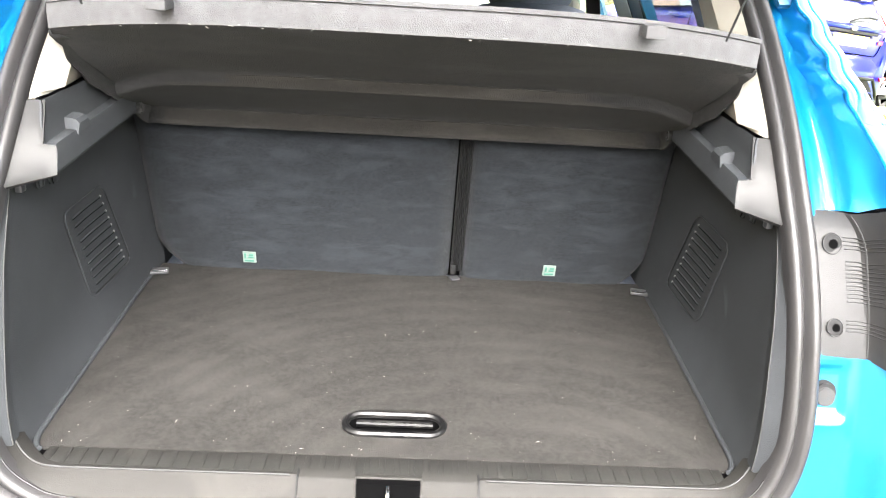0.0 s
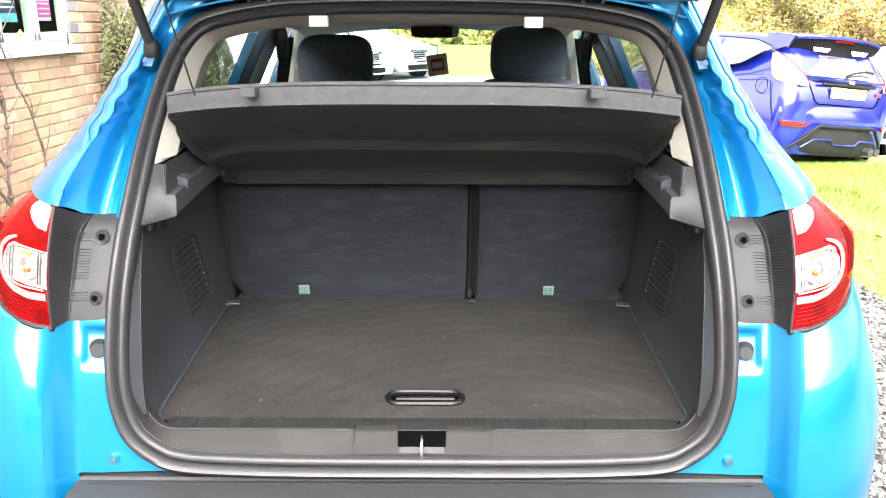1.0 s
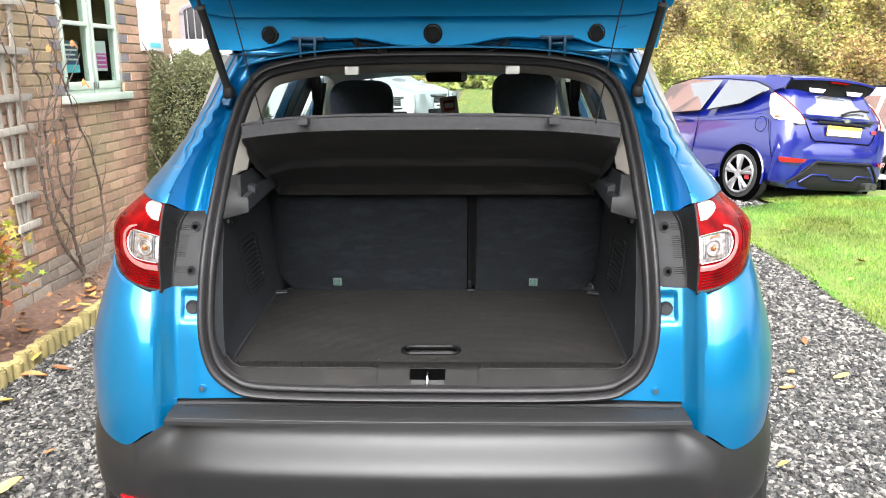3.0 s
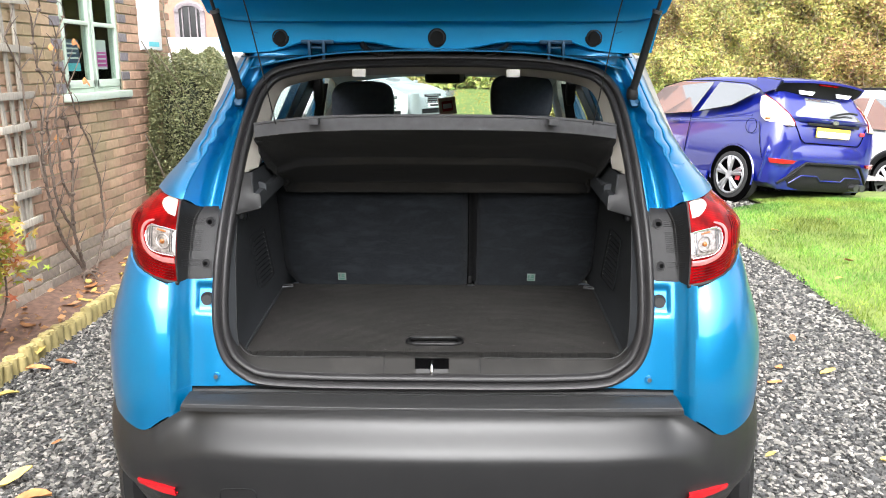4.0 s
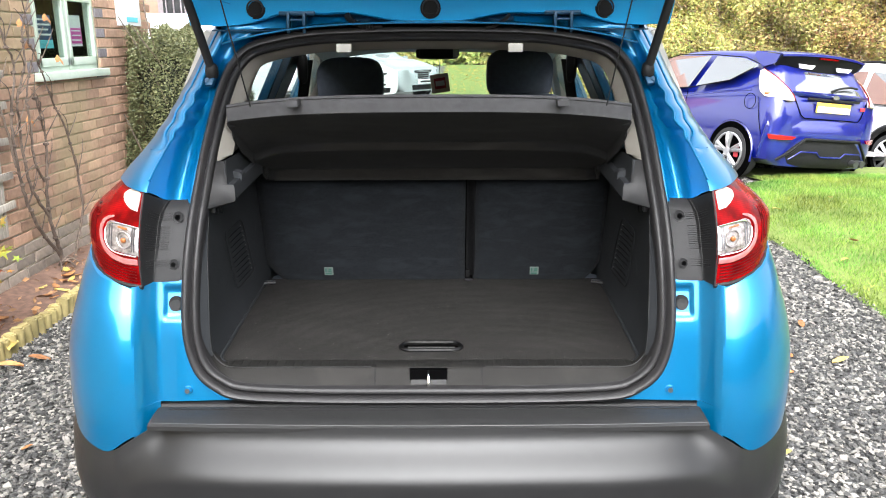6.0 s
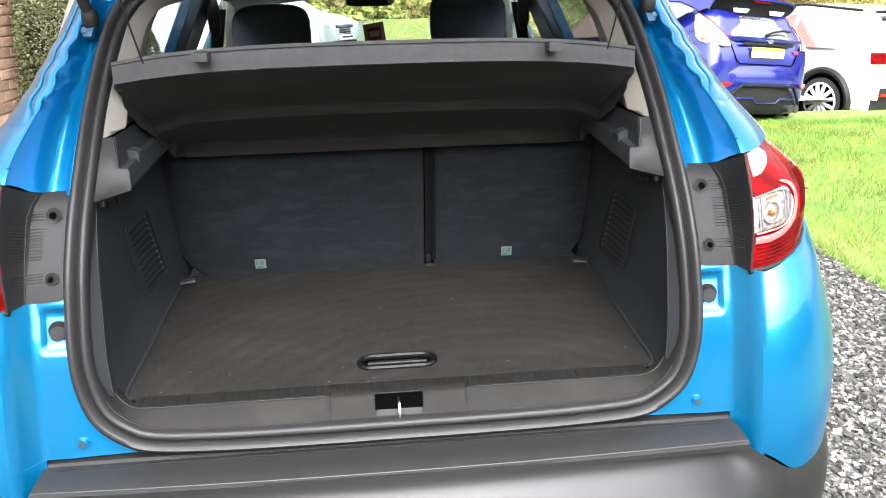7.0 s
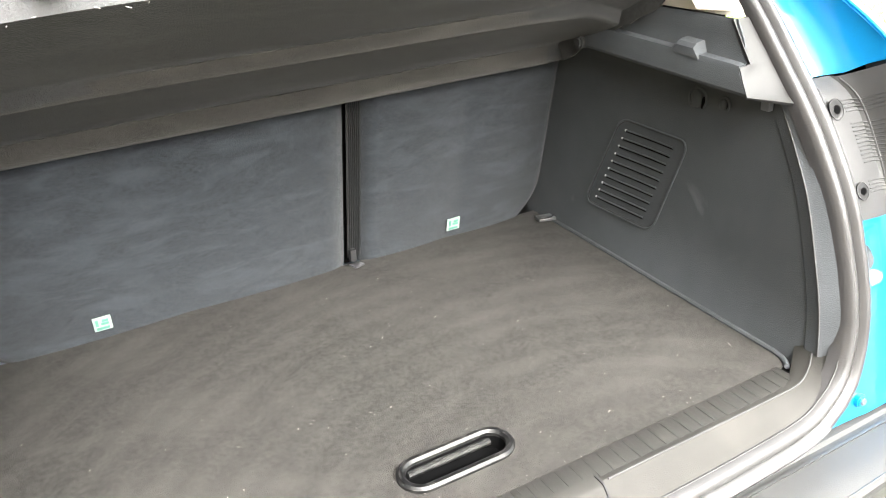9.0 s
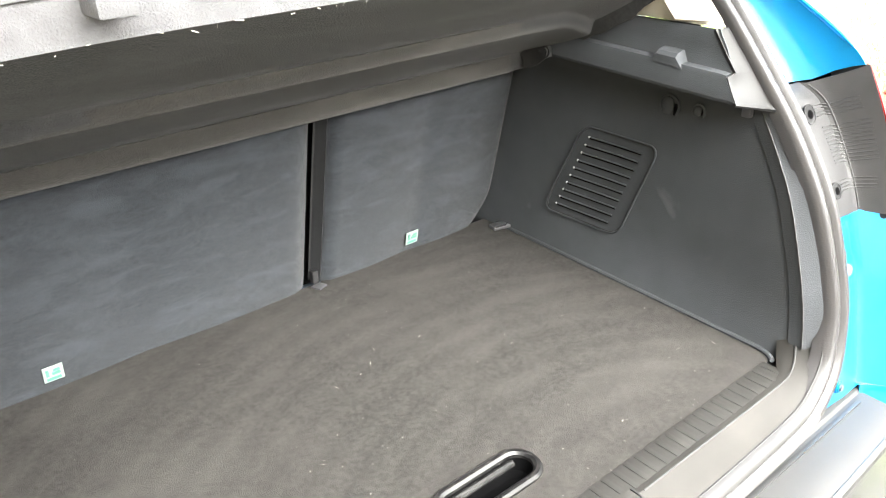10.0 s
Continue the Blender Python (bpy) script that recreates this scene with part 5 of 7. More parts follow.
# ---- rest of the hatchback ----
def shell():
    # roof
    rows = []
    for y, z, w in ((0.42, 1.545, 0.52), (0.6, 1.562, 0.54), (1.0, 1.575, 0.56), (1.6, 1.575, 0.57), (2.1, 1.545, 0.57), (2.35, 1.50, 0.57)):
        rows.append([(w * i / 10, y, z - 0.05 * (abs(i) / 10) ** 3) for i in range(-10, 11)])
    part("roof", sheet(rows, 0.004), PAINT, car, "blue roof")
    part("headlining", sheet([[(x * 0.98, y + (0.05 if y < 0.5 else 0.0), z - 0.05) for x, y, z in r] for r in rows], 0.004), LINING, car, "grey headlining")
    # sides below the windows
    for s in (1, -1):
        rows = []
        for y, hw in ((0.44, 0.866), (0.7, 0.880), (1.2, 0.885), (1.9, 0.885), (2.6, 0.88), (3.1, 0.86), (3.5, 0.80), (3.8, 0.68), (3.92, 0.45), (3.94, 0.0)):
            top = lerp(y, [0.4, 1.0, 2.4, 3.2, 3.94], [1.06, 1.03, 0.98, 0.92, 0.72])
            rows.append([(s * hw * 0.97, y, 0.24), (s * hw, y, 0.34), (s * hw * 1.0, y, 0.60), (s * hw * 1.0, y, 0.8), (s * hw * 0.97, y, top - 0.05), (s * hw * 0.93, y, top)])
        part("body_side", sheet(rows, 0.004), PAINT, car, "blue body side")
        # pillars and door frames inside
        # door frames are body blue, darkened in colour for the cabin's shade
        for name, y0, y1, mat, w in (("quarter_pillar", 0.55, 0.92, BEIGE, 0.03), ("rear_door_edge", 0.93, 1.10, BLACK, 0.03), ("rear_door_frame", 1.60, 1.78, HINGEM, 0.03), ("middle_pillar", 1.79, 2.02, BLACK, 0.04), ("front_door_frame", 2.42, 2.50, HINGEM, 0.03)):
            part(name, sheet([[(s * (0.80 + 0.0), y0, 1.0), (s * 0.82, (y0 + y1) / 2, 1.0), (s * 0.80, y1, 1.0)], [(s * 0.70, y0, 1.25), (s * 0.72, (y0 + y1) / 2, 1.25), (s * 0.70, y1, 1.25)], [(s * 0.57, y0, 1.52), (s * 0.58, (y0 + y1) / 2, 1.53), (s * 0.57, y1, 1.52)]], w), mat, car)
        part("windscreen_pillar", tube([(s * 0.565, 2.30, 1.49), (s * 0.68, 2.75, 1.22), (s * 0.76, 3.05, 1.0)], 0.05, 10), BEIGE, car)
        part("seat_belt", sheet([[(s * 0.60, 1.98, 1.42), (s * 0.56, 2.02, 1.42)], [(s * 0.64, 1.98, 1.2), (s * 0.60, 2.02, 1.2)], [(s * 0.68, 1.98, 0.95), (s * 0.64, 2.02, 0.95)]], 0.003), BLACK, car)
        part("belt_guide", turned(blob(0.025, 0.025, 0.075, 0.7, 12, 8), pose(s * 0.605, 2.0, 1.39)), GREYTRIM, car)
        for a, b in ((0.92, 1.62), (2.0, 2.5)):
            za, zb = 1.50, 1.50 if b < 2 else 1.36
            pane = part("side_window", sheet([[(s * 0.80, a, 1.01), (s * 0.80, b, 1.01)], [(s * 0.575, a + 0.06, za), (s * 0.58, b - 0.02, zb)]], 0.004), TINTED if a < 1.5 else GLASS, car, "side window")
            pane.visible_shadow = False
        part("door_lining", box(min(s * 0.74, s * 0.80), max(s * 0.74, s * 0.80), 0.8, 2.9, 0.4, 1.0, 0.02), TRIM, car)
        for y in (0.60, 3.21):
            w = part("wheel", turned(disc(0.32, 0.20, 40, bevel_r=0.03), pose(s * 0.79, y, 0.32, 0, 90, 0)), TYRE, car, "black tyre")
            part("rim", turned(disc(0.21, 0.205, 30, bevel_r=0.01), pose(s * 0.79, y, 0.32, 0, 90, 0)), ALLOY, w, "silver alloy rim")
            part("arch", tube([(s * 0.88, y + 0.37 * math.cos(a), 0.32 + 0.37 * math.sin(a)) for a in np.linspace(-0.2, math.pi + 0.2, 20)], 0.035, 8), BUMPER, car)
    rows = []
    for y, z, w in ((2.75, 1.00, 0.74), (3.1, 0.96, 0.74), (3.5, 0.90, 0.70), (3.8, 0.80, 0.60), (3.92, 0.70, 0.42)):
        rows.append([(w * i / 8, y, z - 0.02 * (i / 8) ** 2) for i in range(-8, 9)])
    part("bonnet", sheet(rows, 0.004), PAINT, car, "blue bonnet")
    part("dashboard", turned(blob(0.74, 0.26, 0.16, 0.5, 28, 12), pose(0, 2.62, 0.90)), TRIM, car, "dark dashboard")
    part("steering_wheel", turned(tube([(0.18 * math.cos(a), 0.18 * math.sin(a), 0) for a in np.linspace(0, 2 * math.pi, 33)[:-1]], 0.014, 8, closed=True), pose(0.34, 2.22, 1.02, 65, 0, 0)), BLACK, car, "black steering wheel")
    ws = part("windscreen", sheet([[(-0.74, 2.98, 1.0), (0, 3.08, 1.0), (0.74, 2.98, 1.0)], [(-0.56, 2.32, 1.50), (0, 2.38, 1.515), (0.56, 2.32, 1.50)]], 0.005), GLASS, car, "clear windscreen")
    ws.visible_shadow = False
    part("cabin_floor", box(-0.80, 0.80, 0.76, 3.0, 0.22, 0.26), TRIM, car)
    part("boot_well", box(-0.52, 0.52, 0.06, 0.78, 0.55, 0.60), TRIM, car)
    part("rear_wall", box(-0.52, 0.52, 0.01, 0.03, 0.42, 0.72), TRIM, car)
    part("rear_bench", box(-0.62, 0.62, 0.80, 1.25, 0.40, 0.66, 0.05), SEAT, car)
    m = part("mirror", turned(blob(0.105, 0.02, 0.033, 0.4, 24, 10), pose(0.0, 2.30, 1.447)), BLACK, car, "rear-view mirror")
    part("mirror_glass", box(-0.086, 0.070, 2.275, 2.279, 1.423, 1.472, 0.0), GLOSSBLACK, m)
    part("mirror_end", box(0.074, 0.098, 2.274, 2.278, 1.424, 1.471, 0.0), LINING, m)
    part("mirror_stalk", tube([(0.01, 2.31, 1.46), (0.01, 2.37, 1.52)], 0.01, 8), BLACK, m)


shell()
tag_ = thing("hanging_card", "small red and cream card hanging from the mirror", "air freshener")
card = part("card", turned(box(-0.045, 0.045, -0.002, 0.002, -0.045, 0.045, 0.002), pose(0.012, 2.30, 1.300, 0, -8, 0)), material("cream_card", (0.7, 0.55, 0.42), 0.6), tag_)
part("card_face", turned(box(-0.028, 0.028, -0.004, -0.0025, -0.026, 0.026), pose(0.012, 2.30, 1.300, 0, -8, 0)), REDTAG, card)
part("card_mark", turned(box(-0.022, 0.022, -0.0055, -0.0045, -0.012, 0.012), pose(0.012, 2.30, 1.300, 0, -8, 0)), material("pale_print", (0.75, 0.7, 0.65), 0.6), card)
part("card_string", tube([(0.010, 2.30, 1.342), (0.010, 2.30, 1.415)], 0.0015, 5), WHITEB, card)


# ---- house ----
WX = -2.65
WIN = (3.67, 4.61, 1.30, 2.62)
BW, BH, BT_ = 0.225, 0.075, 0.01
WY0, WY1 = 0.6, 5.72


def house_wall():
    # backing with the window's opening left out
    bm = box(WX - 0.33, WX - 0.010, -8.0, WIN[0], -0.2, 3.0)
    box(WX - 0.33, WX - 0.010, WIN[1], WY1, -0.2, 3.0, bm=bm)
    box(WX - 0.33, WX - 0.010, WIN[0], WIN[1], -0.2, WIN[2], bm=bm)
    box(WX - 0.33, WX - 0.010, WIN[0], WIN[1], WIN[3], 3.0, bm=bm)
    return tagged(part("wall_house", bm, MORTAR, flat=True), "weathered red brick house wall with pale mortar", "wall", kind="structure")


wall = house_wall()


# ---- window ----
def window():
    y0, y1, z0, z1 = WIN
    w = thing("window_1", "pale sage green casement window with posters behind it", "window", kind="structure")
    x = WX - 0.045
    fr = box(x - 0.03, x + 0.03, y0, y0 + 0.03, z0, z1, 0.004)
    box(x - 0.03, x + 0.03, y1 - 0.03, y1, z0, z1, 0.004, bm=fr)
    box(x - 0.03, x + 0.03, y0, y1, z1 - 0.045, z1, 0.004, bm=fr)
    box(x - 0.03, x + 0.03, y0, y1, z0, z0 + 0.04, 0.004, bm=fr)
    ym = (y0 + y1) / 2
    box(x - 0.03, x + 0.035, ym - 0.018, ym + 0.018, z0, z1, 0.004, bm=fr)
    part("window_frame", fr, SAGE, w)
    for a, b in ((y0 + 0.03, ym - 0.018), (ym + 0.018, y1 - 0.03)):
        zt = 1.80
        sash = box(x, x + 0.045, a, a + 0.028, z0 + 0.04, z1 - 0.045, 0.004)
        box(x, x + 0.045, b - 0.028, b, z0 + 0.04, z1 - 0.045, 0.004, bm=sash)
        box(x, x + 0.045, a, b, z0 + 0.04, z0 + 0.095, 0.004, bm=sash)
        box(x, x + 0.045, a, b, z1 - 0.09, z1 - 0.045, 0.004, bm=sash)
        box(x + 0.002, x + 0.043, a, b, zt - 0.015, zt + 0.015, 0.004, bm=sash)
        part("sash", sash, SAGE, w)
        for c, d in ((z0 + 0.095, zt - 0.015), (zt + 0.015, z1 - 0.09)):
            part("pane", box(x + 0.018, x + 0.022, a + 0.028, b - 0.028, c, d), WINGLASS, w)
    part("window_sill", box(WX - 0.09, WX + 0.055, y0 - 0.07, y1 + 0.05, z0 - 0.05, z0 + 0.004, 0.008), SAGE, w)
    # added room and reveal linings, near-black for the unlit inside
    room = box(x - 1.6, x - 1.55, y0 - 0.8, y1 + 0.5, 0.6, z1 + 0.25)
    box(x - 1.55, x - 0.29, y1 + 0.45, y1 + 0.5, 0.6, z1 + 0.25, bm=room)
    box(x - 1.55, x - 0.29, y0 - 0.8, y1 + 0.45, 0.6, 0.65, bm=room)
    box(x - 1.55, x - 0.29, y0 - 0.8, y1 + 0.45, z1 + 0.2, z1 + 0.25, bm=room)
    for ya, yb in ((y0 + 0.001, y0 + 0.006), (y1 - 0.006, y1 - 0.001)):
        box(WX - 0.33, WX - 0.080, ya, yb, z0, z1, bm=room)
    part("room_shade_lining", room, INNER, w)
    # posters: plain blocks of their colours
    po = part("poster", box(x - 0.006, x + 0.004, 3.77, 3.99, 1.46, 1.68), NAVY, w, "navy and cyan poster with illegible print")
    part("poster_band", box(x + 0.004, x + 0.006, 3.77, 3.99, 1.46, 1.515), CYAN, po)
    for i in range(4):
        part("print_bar", box(x + 0.004, x + 0.006, 3.79, 3.97 - 0.03 * (i % 2), 1.545 + 0.033 * i, 1.557 + 0.033 * i), WHITEB, po)
    po = part("poster", box(x - 0.006, x + 0.004, 4.26, 4.44, 1.47, 1.69), WHITEB, w, "white and pink poster with illegible print")
    part("poster_band", box(x + 0.004, x + 0.006, 4.26, 4.44, 1.49, 1.60), PINK, po)
    for i in range(3):
        part("print_bar", box(x + 0.006, x + 0.008, 4.28, 4.42, 1.51 + 0.033 * i, 1.52 + 0.033 * i), WHITEB, po)


window()
sign = thing("wall_sign", "white wall board with a turquoise mark and illegible print", "sign")
part("board", box(WX, WX + 0.025, 5.01, 5.48, 1.63, 2.30, 0.004), WHITEB, sign)
part("mark", box(WX + 0.025, WX + 0.028, 5.17, 5.40, 1.66, 1.70), CYAN, sign)

# far building and white garden wall
far = thing("far_house", "red brick house with an arched window", "house")
part("wall", box(-9.5, -4.0, 15.0, 15.4, 0.0, 6.0), BRICKFAR, far)
aw = part("window", box(-5.72, -5.28, 14.97, 15.0, 2.02, 2.58, 0.0), DARKGLASS, far, "arched dark window")
part("window_arch", tube([(-5.50 + 0.27 * math.cos(a), 14.96, 2.57 + 0.16 * math.sin(a)) for a in np.linspace(0, math.pi, 14)], 0.06, 6), BLUEBRICK, aw)
part("window_head", turned(disc(0.22, 0.04, 24), Matrix.Translation((-5.50, 14.98, 2.57)) @ Matrix.Diagonal((1, 1, 0.6, 1)) @ pose(0, 0, 0, 90, 0, 0)), DARKGLASS, aw)
for x in (-5.65, -5.50, -5.35):
    part("glazing_bar", box(x - 0.012, x + 0.012, 14.94, 14.97, 2.02, 2.66), BLUEBRICK, aw)
part("reveal", box(-5.82, -5.72, 14.95, 15.0, 2.0, 2.58), BLUEBRICK, aw)
part("reveal", box(-5.28, -5.18, 14.95, 15.0, 2.0, 2.58), BLUEBRICK, aw)
tagged(part("garden_wall", box(-7.5, -3.2, 14.0, 14.2, 0.0, 2.02, 0.01), WHITEB), "plain white rendered low wall behind the bush", "wall", kind="structure")

# ---- planting bed ----
rows = []
for i in range(60):
    y = -2.0 + 8.0 * i / 59
    rows.append([(WX + (0.50) * j / 9, y, 0.015 + 0.035 * noise.noise((j * 0.7, y * 4, 0)) + 0.02) for j in range(10)])
tagged(part("flower_bed", sheet(rows), SOIL), "brown bark and soil bed under the wall", "soil", kind="structure")


def edging():
    e = thing("log_edging", "row of short mossy half-round logs edging the bed", "edging")
    rnd = random.Random(4)
    base = disc(0.034, 0.2, 10, bevel_r=0.008)
    me = bpy.data.meshes.new("log")
    smooth(base, 40)
    base.to_mesh(me)
    base.free()
    me.materials.append(LOGWOOD)
    y = -0.6
    while y < 5.4:
        o = new("log", me)
        o.parent = e
        o.matrix_basis = pose(WX + 0.515 + rnd.uniform(-0.008, 0.008), y, 0.0 + rnd.uniform(-0.012, 0.012), rnd.uniform(-4, 4), rnd.uniform(-5, 5), rnd.uniform(0, 360))
        y += 0.064 + rnd.uniform(0, 0.004)


edging()


# ---- scatter tools ----
def scatter(name, verts, faces, mat, label, category):
    me = bpy.data.meshes.new(name)
    me.from_pydata(verts.tolist() if hasattr(verts, "tolist") else verts, [], faces.tolist() if hasattr(faces, "tolist") else faces)
    me.materials.append(mat)
    me.update()
    return tagged(new(name, me), label, category, kind="stuff")


def rotations(rng, count, tilt):
    """Random turns about z, with a tilt."""
    a, b, c = rng.uniform(0, 2 * np.pi, count), rng.normal(0, tilt, count), rng.normal(0, tilt, count)
    ca, sa, cb, sb, cc, sc = np.cos(a), np.sin(a), np.cos(b), np.sin(b), np.cos(c), np.sin(c)
    rz = np.stack([ca, -sa, 0 * a, sa, ca, 0 * a, 0 * a, 0 * a, 1 + 0 * a], 1).reshape(-1, 3, 3)
    rx = np.stack([1 + 0 * a, 0 * a, 0 * a, 0 * a, cb, -sb, 0 * a, sb, cb], 1).reshape(-1, 3, 3)
    ry = np.stack([cc, 0 * a, sc, 0 * a, 1 + 0 * a, 0 * a, -sc, 0 * a, cc], 1).reshape(-1, 3, 3)
    return rz @ rx @ ry


def gravel():
    rng = np.random.default_rng(3)
    # a stone: squashed eight-cornered lump
    unit = np.array([(-1, -0.6, -0.5), (0.2, -1, -0.5), (1, 0.1, -0.5), (-0.3, 0.9, -0.5), (-0.8, -0.5, 0.35), (0.15, -0.8, 0.45), (0.75, 0.15, 0.4), (-0.2, 0.75, 0.5)], float)
    quads = np.array([(4, 5, 6, 7), (0, 1, 5, 4), (1, 2, 6, 5), (2, 3, 7, 6), (3, 0, 4, 7)])
    pts = []
    for x0, x1, y0, y1, step in ((WX + 0.54, -0.70, -1.0, 2.4, 0.0175), (WX + 0.54, -0.70, 2.4, 5.6, 0.0195), (0.62, 2.75, -1.0, 2.6, 0.0185), (1.0, 2.9, 2.6, 7.0, 0.022), (2.4, 9.0, 6.6, 9.0, 0.045)):
        xs, ys = np.meshgrid(np.arange(x0, x1, step), np.arange(y0, y1, step))
        p = np.stack([xs.ravel(), ys.ravel(), np.full(xs.size, step)], 1)
        p[:, :2] += rng.normal(0, step * 0.4, (len(p), 2))
        pts.append(p)
    p = np.concatenate(pts)
    p = p[(p[:, 0] < lawn_edge(p[:, 1]) + 0.06 + rng.normal(0, 0.05, len(p))) | (p[:, 1] > 6.5)]
    m = len(p)
    size = p[:, 2] * rng.uniform(0.36, 0.72, m) * np.where(rng.random(m) < 0.10, 1.5, 1.0)
    sq = np.stack([rng.uniform(0.8, 1.35, m), rng.uniform(0.6, 1.0, m), rng.uniform(0.4, 0.75, m)], 1)
    v = unit[None] * (1 + rng.normal(0, 0.27, (m, 8, 3))) * (size[:, None] * sq)[:, None]
    v = np.einsum("nij,nkj->nki", rotations(rng, m, 0.35), v)
    low = np.array([ground_z(a, b) for a, b in p[:, :2]])
    v += np.stack([p[:, 0], p[:, 1], low + rng.uniform(0.002, 0.012, m)], 1)[:, None]
    f = quads[None] + (8 * np.arange(m))[:, None, None]
    scatter("gravel", v.reshape(-1, 3), f.reshape(-1, 4), STONES, "loose grey slate and pale gravel chips", "gravel")


def lawn_edge(y):
    """Where the lawn begins, to the right of the drive."""
    return np.interp(y, [-3, 1.5, 2.2, 3.0, 3.8, 4.6, 5.6, 6.3, 6.8], [2.9, 2.62, 2.48, 2.50, 2.56, 2.54, 2.6, 2.9, 3.6])


def lawn():
    rows = []
    for y in np.concatenate([np.linspace(-3, 7.2, 70), np.linspace(7.3, 8.4, 4)]):
        e = float(lawn_edge(y)) + 0.05 * noise.noise((0, y * 2.3, 1.0))
        top = max(e + 0.2, 12.0)
        hump = 0.05 * math.sin(min(1, max(0, (y - 2) / 5)) * math.pi)
        far_side = max(0.0, (y - 6.6) / 1.6)
        rows.append([(e + (top - e) * (j / 24) ** 1.6, y, (0.0 if j == 0 else 0.028 + hump * min(1, j / 8) + 0.012 * noise.noise((j, y, 0))) - 0.12 * far_side) for j in range(25)])
    tagged(part("lawn", sheet(rows), LAWN), "bright green lawn with fallen leaves", "lawn", kind="structure")
    rng = np.random.default_rng(5)
    m = 95000
    y = rng.uniform(0.6, 7.3, m)
    e = lawn_edge(y)
    x = e - 0.04 + np.abs(rng.normal(0, 1.0, m)) * 2.2
    hump = 0.05 * np.sin(np.clip((y - 2) / 5, 0, 1) * np.pi)
    z = 0.022 + hump * np.clip((x - e) / 1.5, 0, 1) - 0.12 * np.clip((y - 6.6) / 1.6, 0, 1)
    h = rng.uniform(0.022, 0.060, m) * np.clip(0.45 + (x - e) * 2, 0.45, 1)
    a, lean = rng.uniform(0, 2 * np.pi, m), rng.normal(0, 0.5, (m, 2))
    w = rng.uniform(0.002, 0.0045, m)
    b = np.stack([x, y, z], 1)
    side_ = np.stack([np.cos(a) * w, np.sin(a) * w, 0 * a], 1)
    tip = b + np.stack([lean[:, 0] * h, lean[:, 1] * h, h], 1)
    v = np.stack([b - side_, b + side_, tip], 1).reshape(-1, 3)
    scatter("grass", v, np.arange(3 * m).reshape(-1, 3), GRASS, "short bright green grass blades", "grass")


gravel()
lawn()


def leaf_cloud(name, centres, size, mat, label, category, rng, flat=0.9):
    """Many small leaves, each a bent four-sided blade."""
    m = len(centres)
    unit = np.array([(-1, 0, 0), (0, -0.55, 0.12), (1, 0, -0.1), (0, 0.55, 0.12)], float)
    s = size * rng.uniform(0.6, 1.4, m)
    v = unit[None] * s[:, None, None]
    v = np.einsum("nij,nkj->nki", rotations(rng, m, flat), v) + centres[:, None]
    return scatter(name, v.reshape(-1, 3), (np.arange(4)[None] + 4 * np.arange(m)[:, None]), mat, label, category)


def bank(name, line, height, depth, count, size, seed, mat, label):
    """A hedge bank along a line in plan, with a bulging, uneven face."""
    rng = np.random.default_rng(seed)
    line = np.array(line, float)
    seg = np.hypot(*np.diff(line, axis=0).T)
    acc = np.concatenate([[0], np.cumsum(seg)])
    t = rng.uniform(0, acc[-1], count)
    x, y = np.interp(t, acc, line[:, 0]), np.interp(t, acc, line[:, 1])
    u = rng.random(count) ** 0.8
    z = u * height * (0.85 + 0.15 * np.sin(t * 0.9) + 0.08 * np.sin(t * 2.7))
    clump = np.sin(t * 3.1 + z * 2.2) * np.sin(z * 3.7 - t * 1.3) + 0.6 * np.sin(t * 7.3 + 1) * np.sin(z * 6.1)
    back = depth * (u ** 1.5) + 0.28 * clump + np.abs(rng.normal(0, 0.30, count))
    dx, dy = np.gradient(line[:, 0]), np.gradient(line[:, 1])
    tx, ty = np.interp(t, acc, dx), np.interp(t, acc, dy)
    k = np.hypot(tx, ty)
    c = np.stack([x - ty / k * back, y + tx / k * back, z], 1)
    ob = leaf_cloud(name, c, size, mat, label, "hedge", rng)
    return ob


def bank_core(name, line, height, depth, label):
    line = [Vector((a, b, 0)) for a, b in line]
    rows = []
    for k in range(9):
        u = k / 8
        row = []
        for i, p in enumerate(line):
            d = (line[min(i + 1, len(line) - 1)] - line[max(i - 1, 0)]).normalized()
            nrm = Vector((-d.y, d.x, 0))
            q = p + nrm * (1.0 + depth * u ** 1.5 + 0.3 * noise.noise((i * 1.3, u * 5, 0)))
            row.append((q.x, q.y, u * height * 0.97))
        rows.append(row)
    # solid sheet whose dark colour stands for the shade behind the leaves
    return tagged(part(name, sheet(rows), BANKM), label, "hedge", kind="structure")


RIGHT = [(12.5, 5.5), (11.0, 8.0), (9.6, 10.2), (8.0, 12.0), (6.0, 13.2), (4.0, 13.8), (2.4, 15.5), (1.9, 18.5)]
RIGHT.reverse()
bank("hedge_leaves", RIGHT, 5.2, 2.2, 430000, 0.034, 11, HEDGEL, "dense autumn hedge leaves in yellow, olive and brown")
bank_core("hedge_bank", RIGHT, 5.2, 2.2, "hedge bank's core, coloured dark for the shade among twigs")


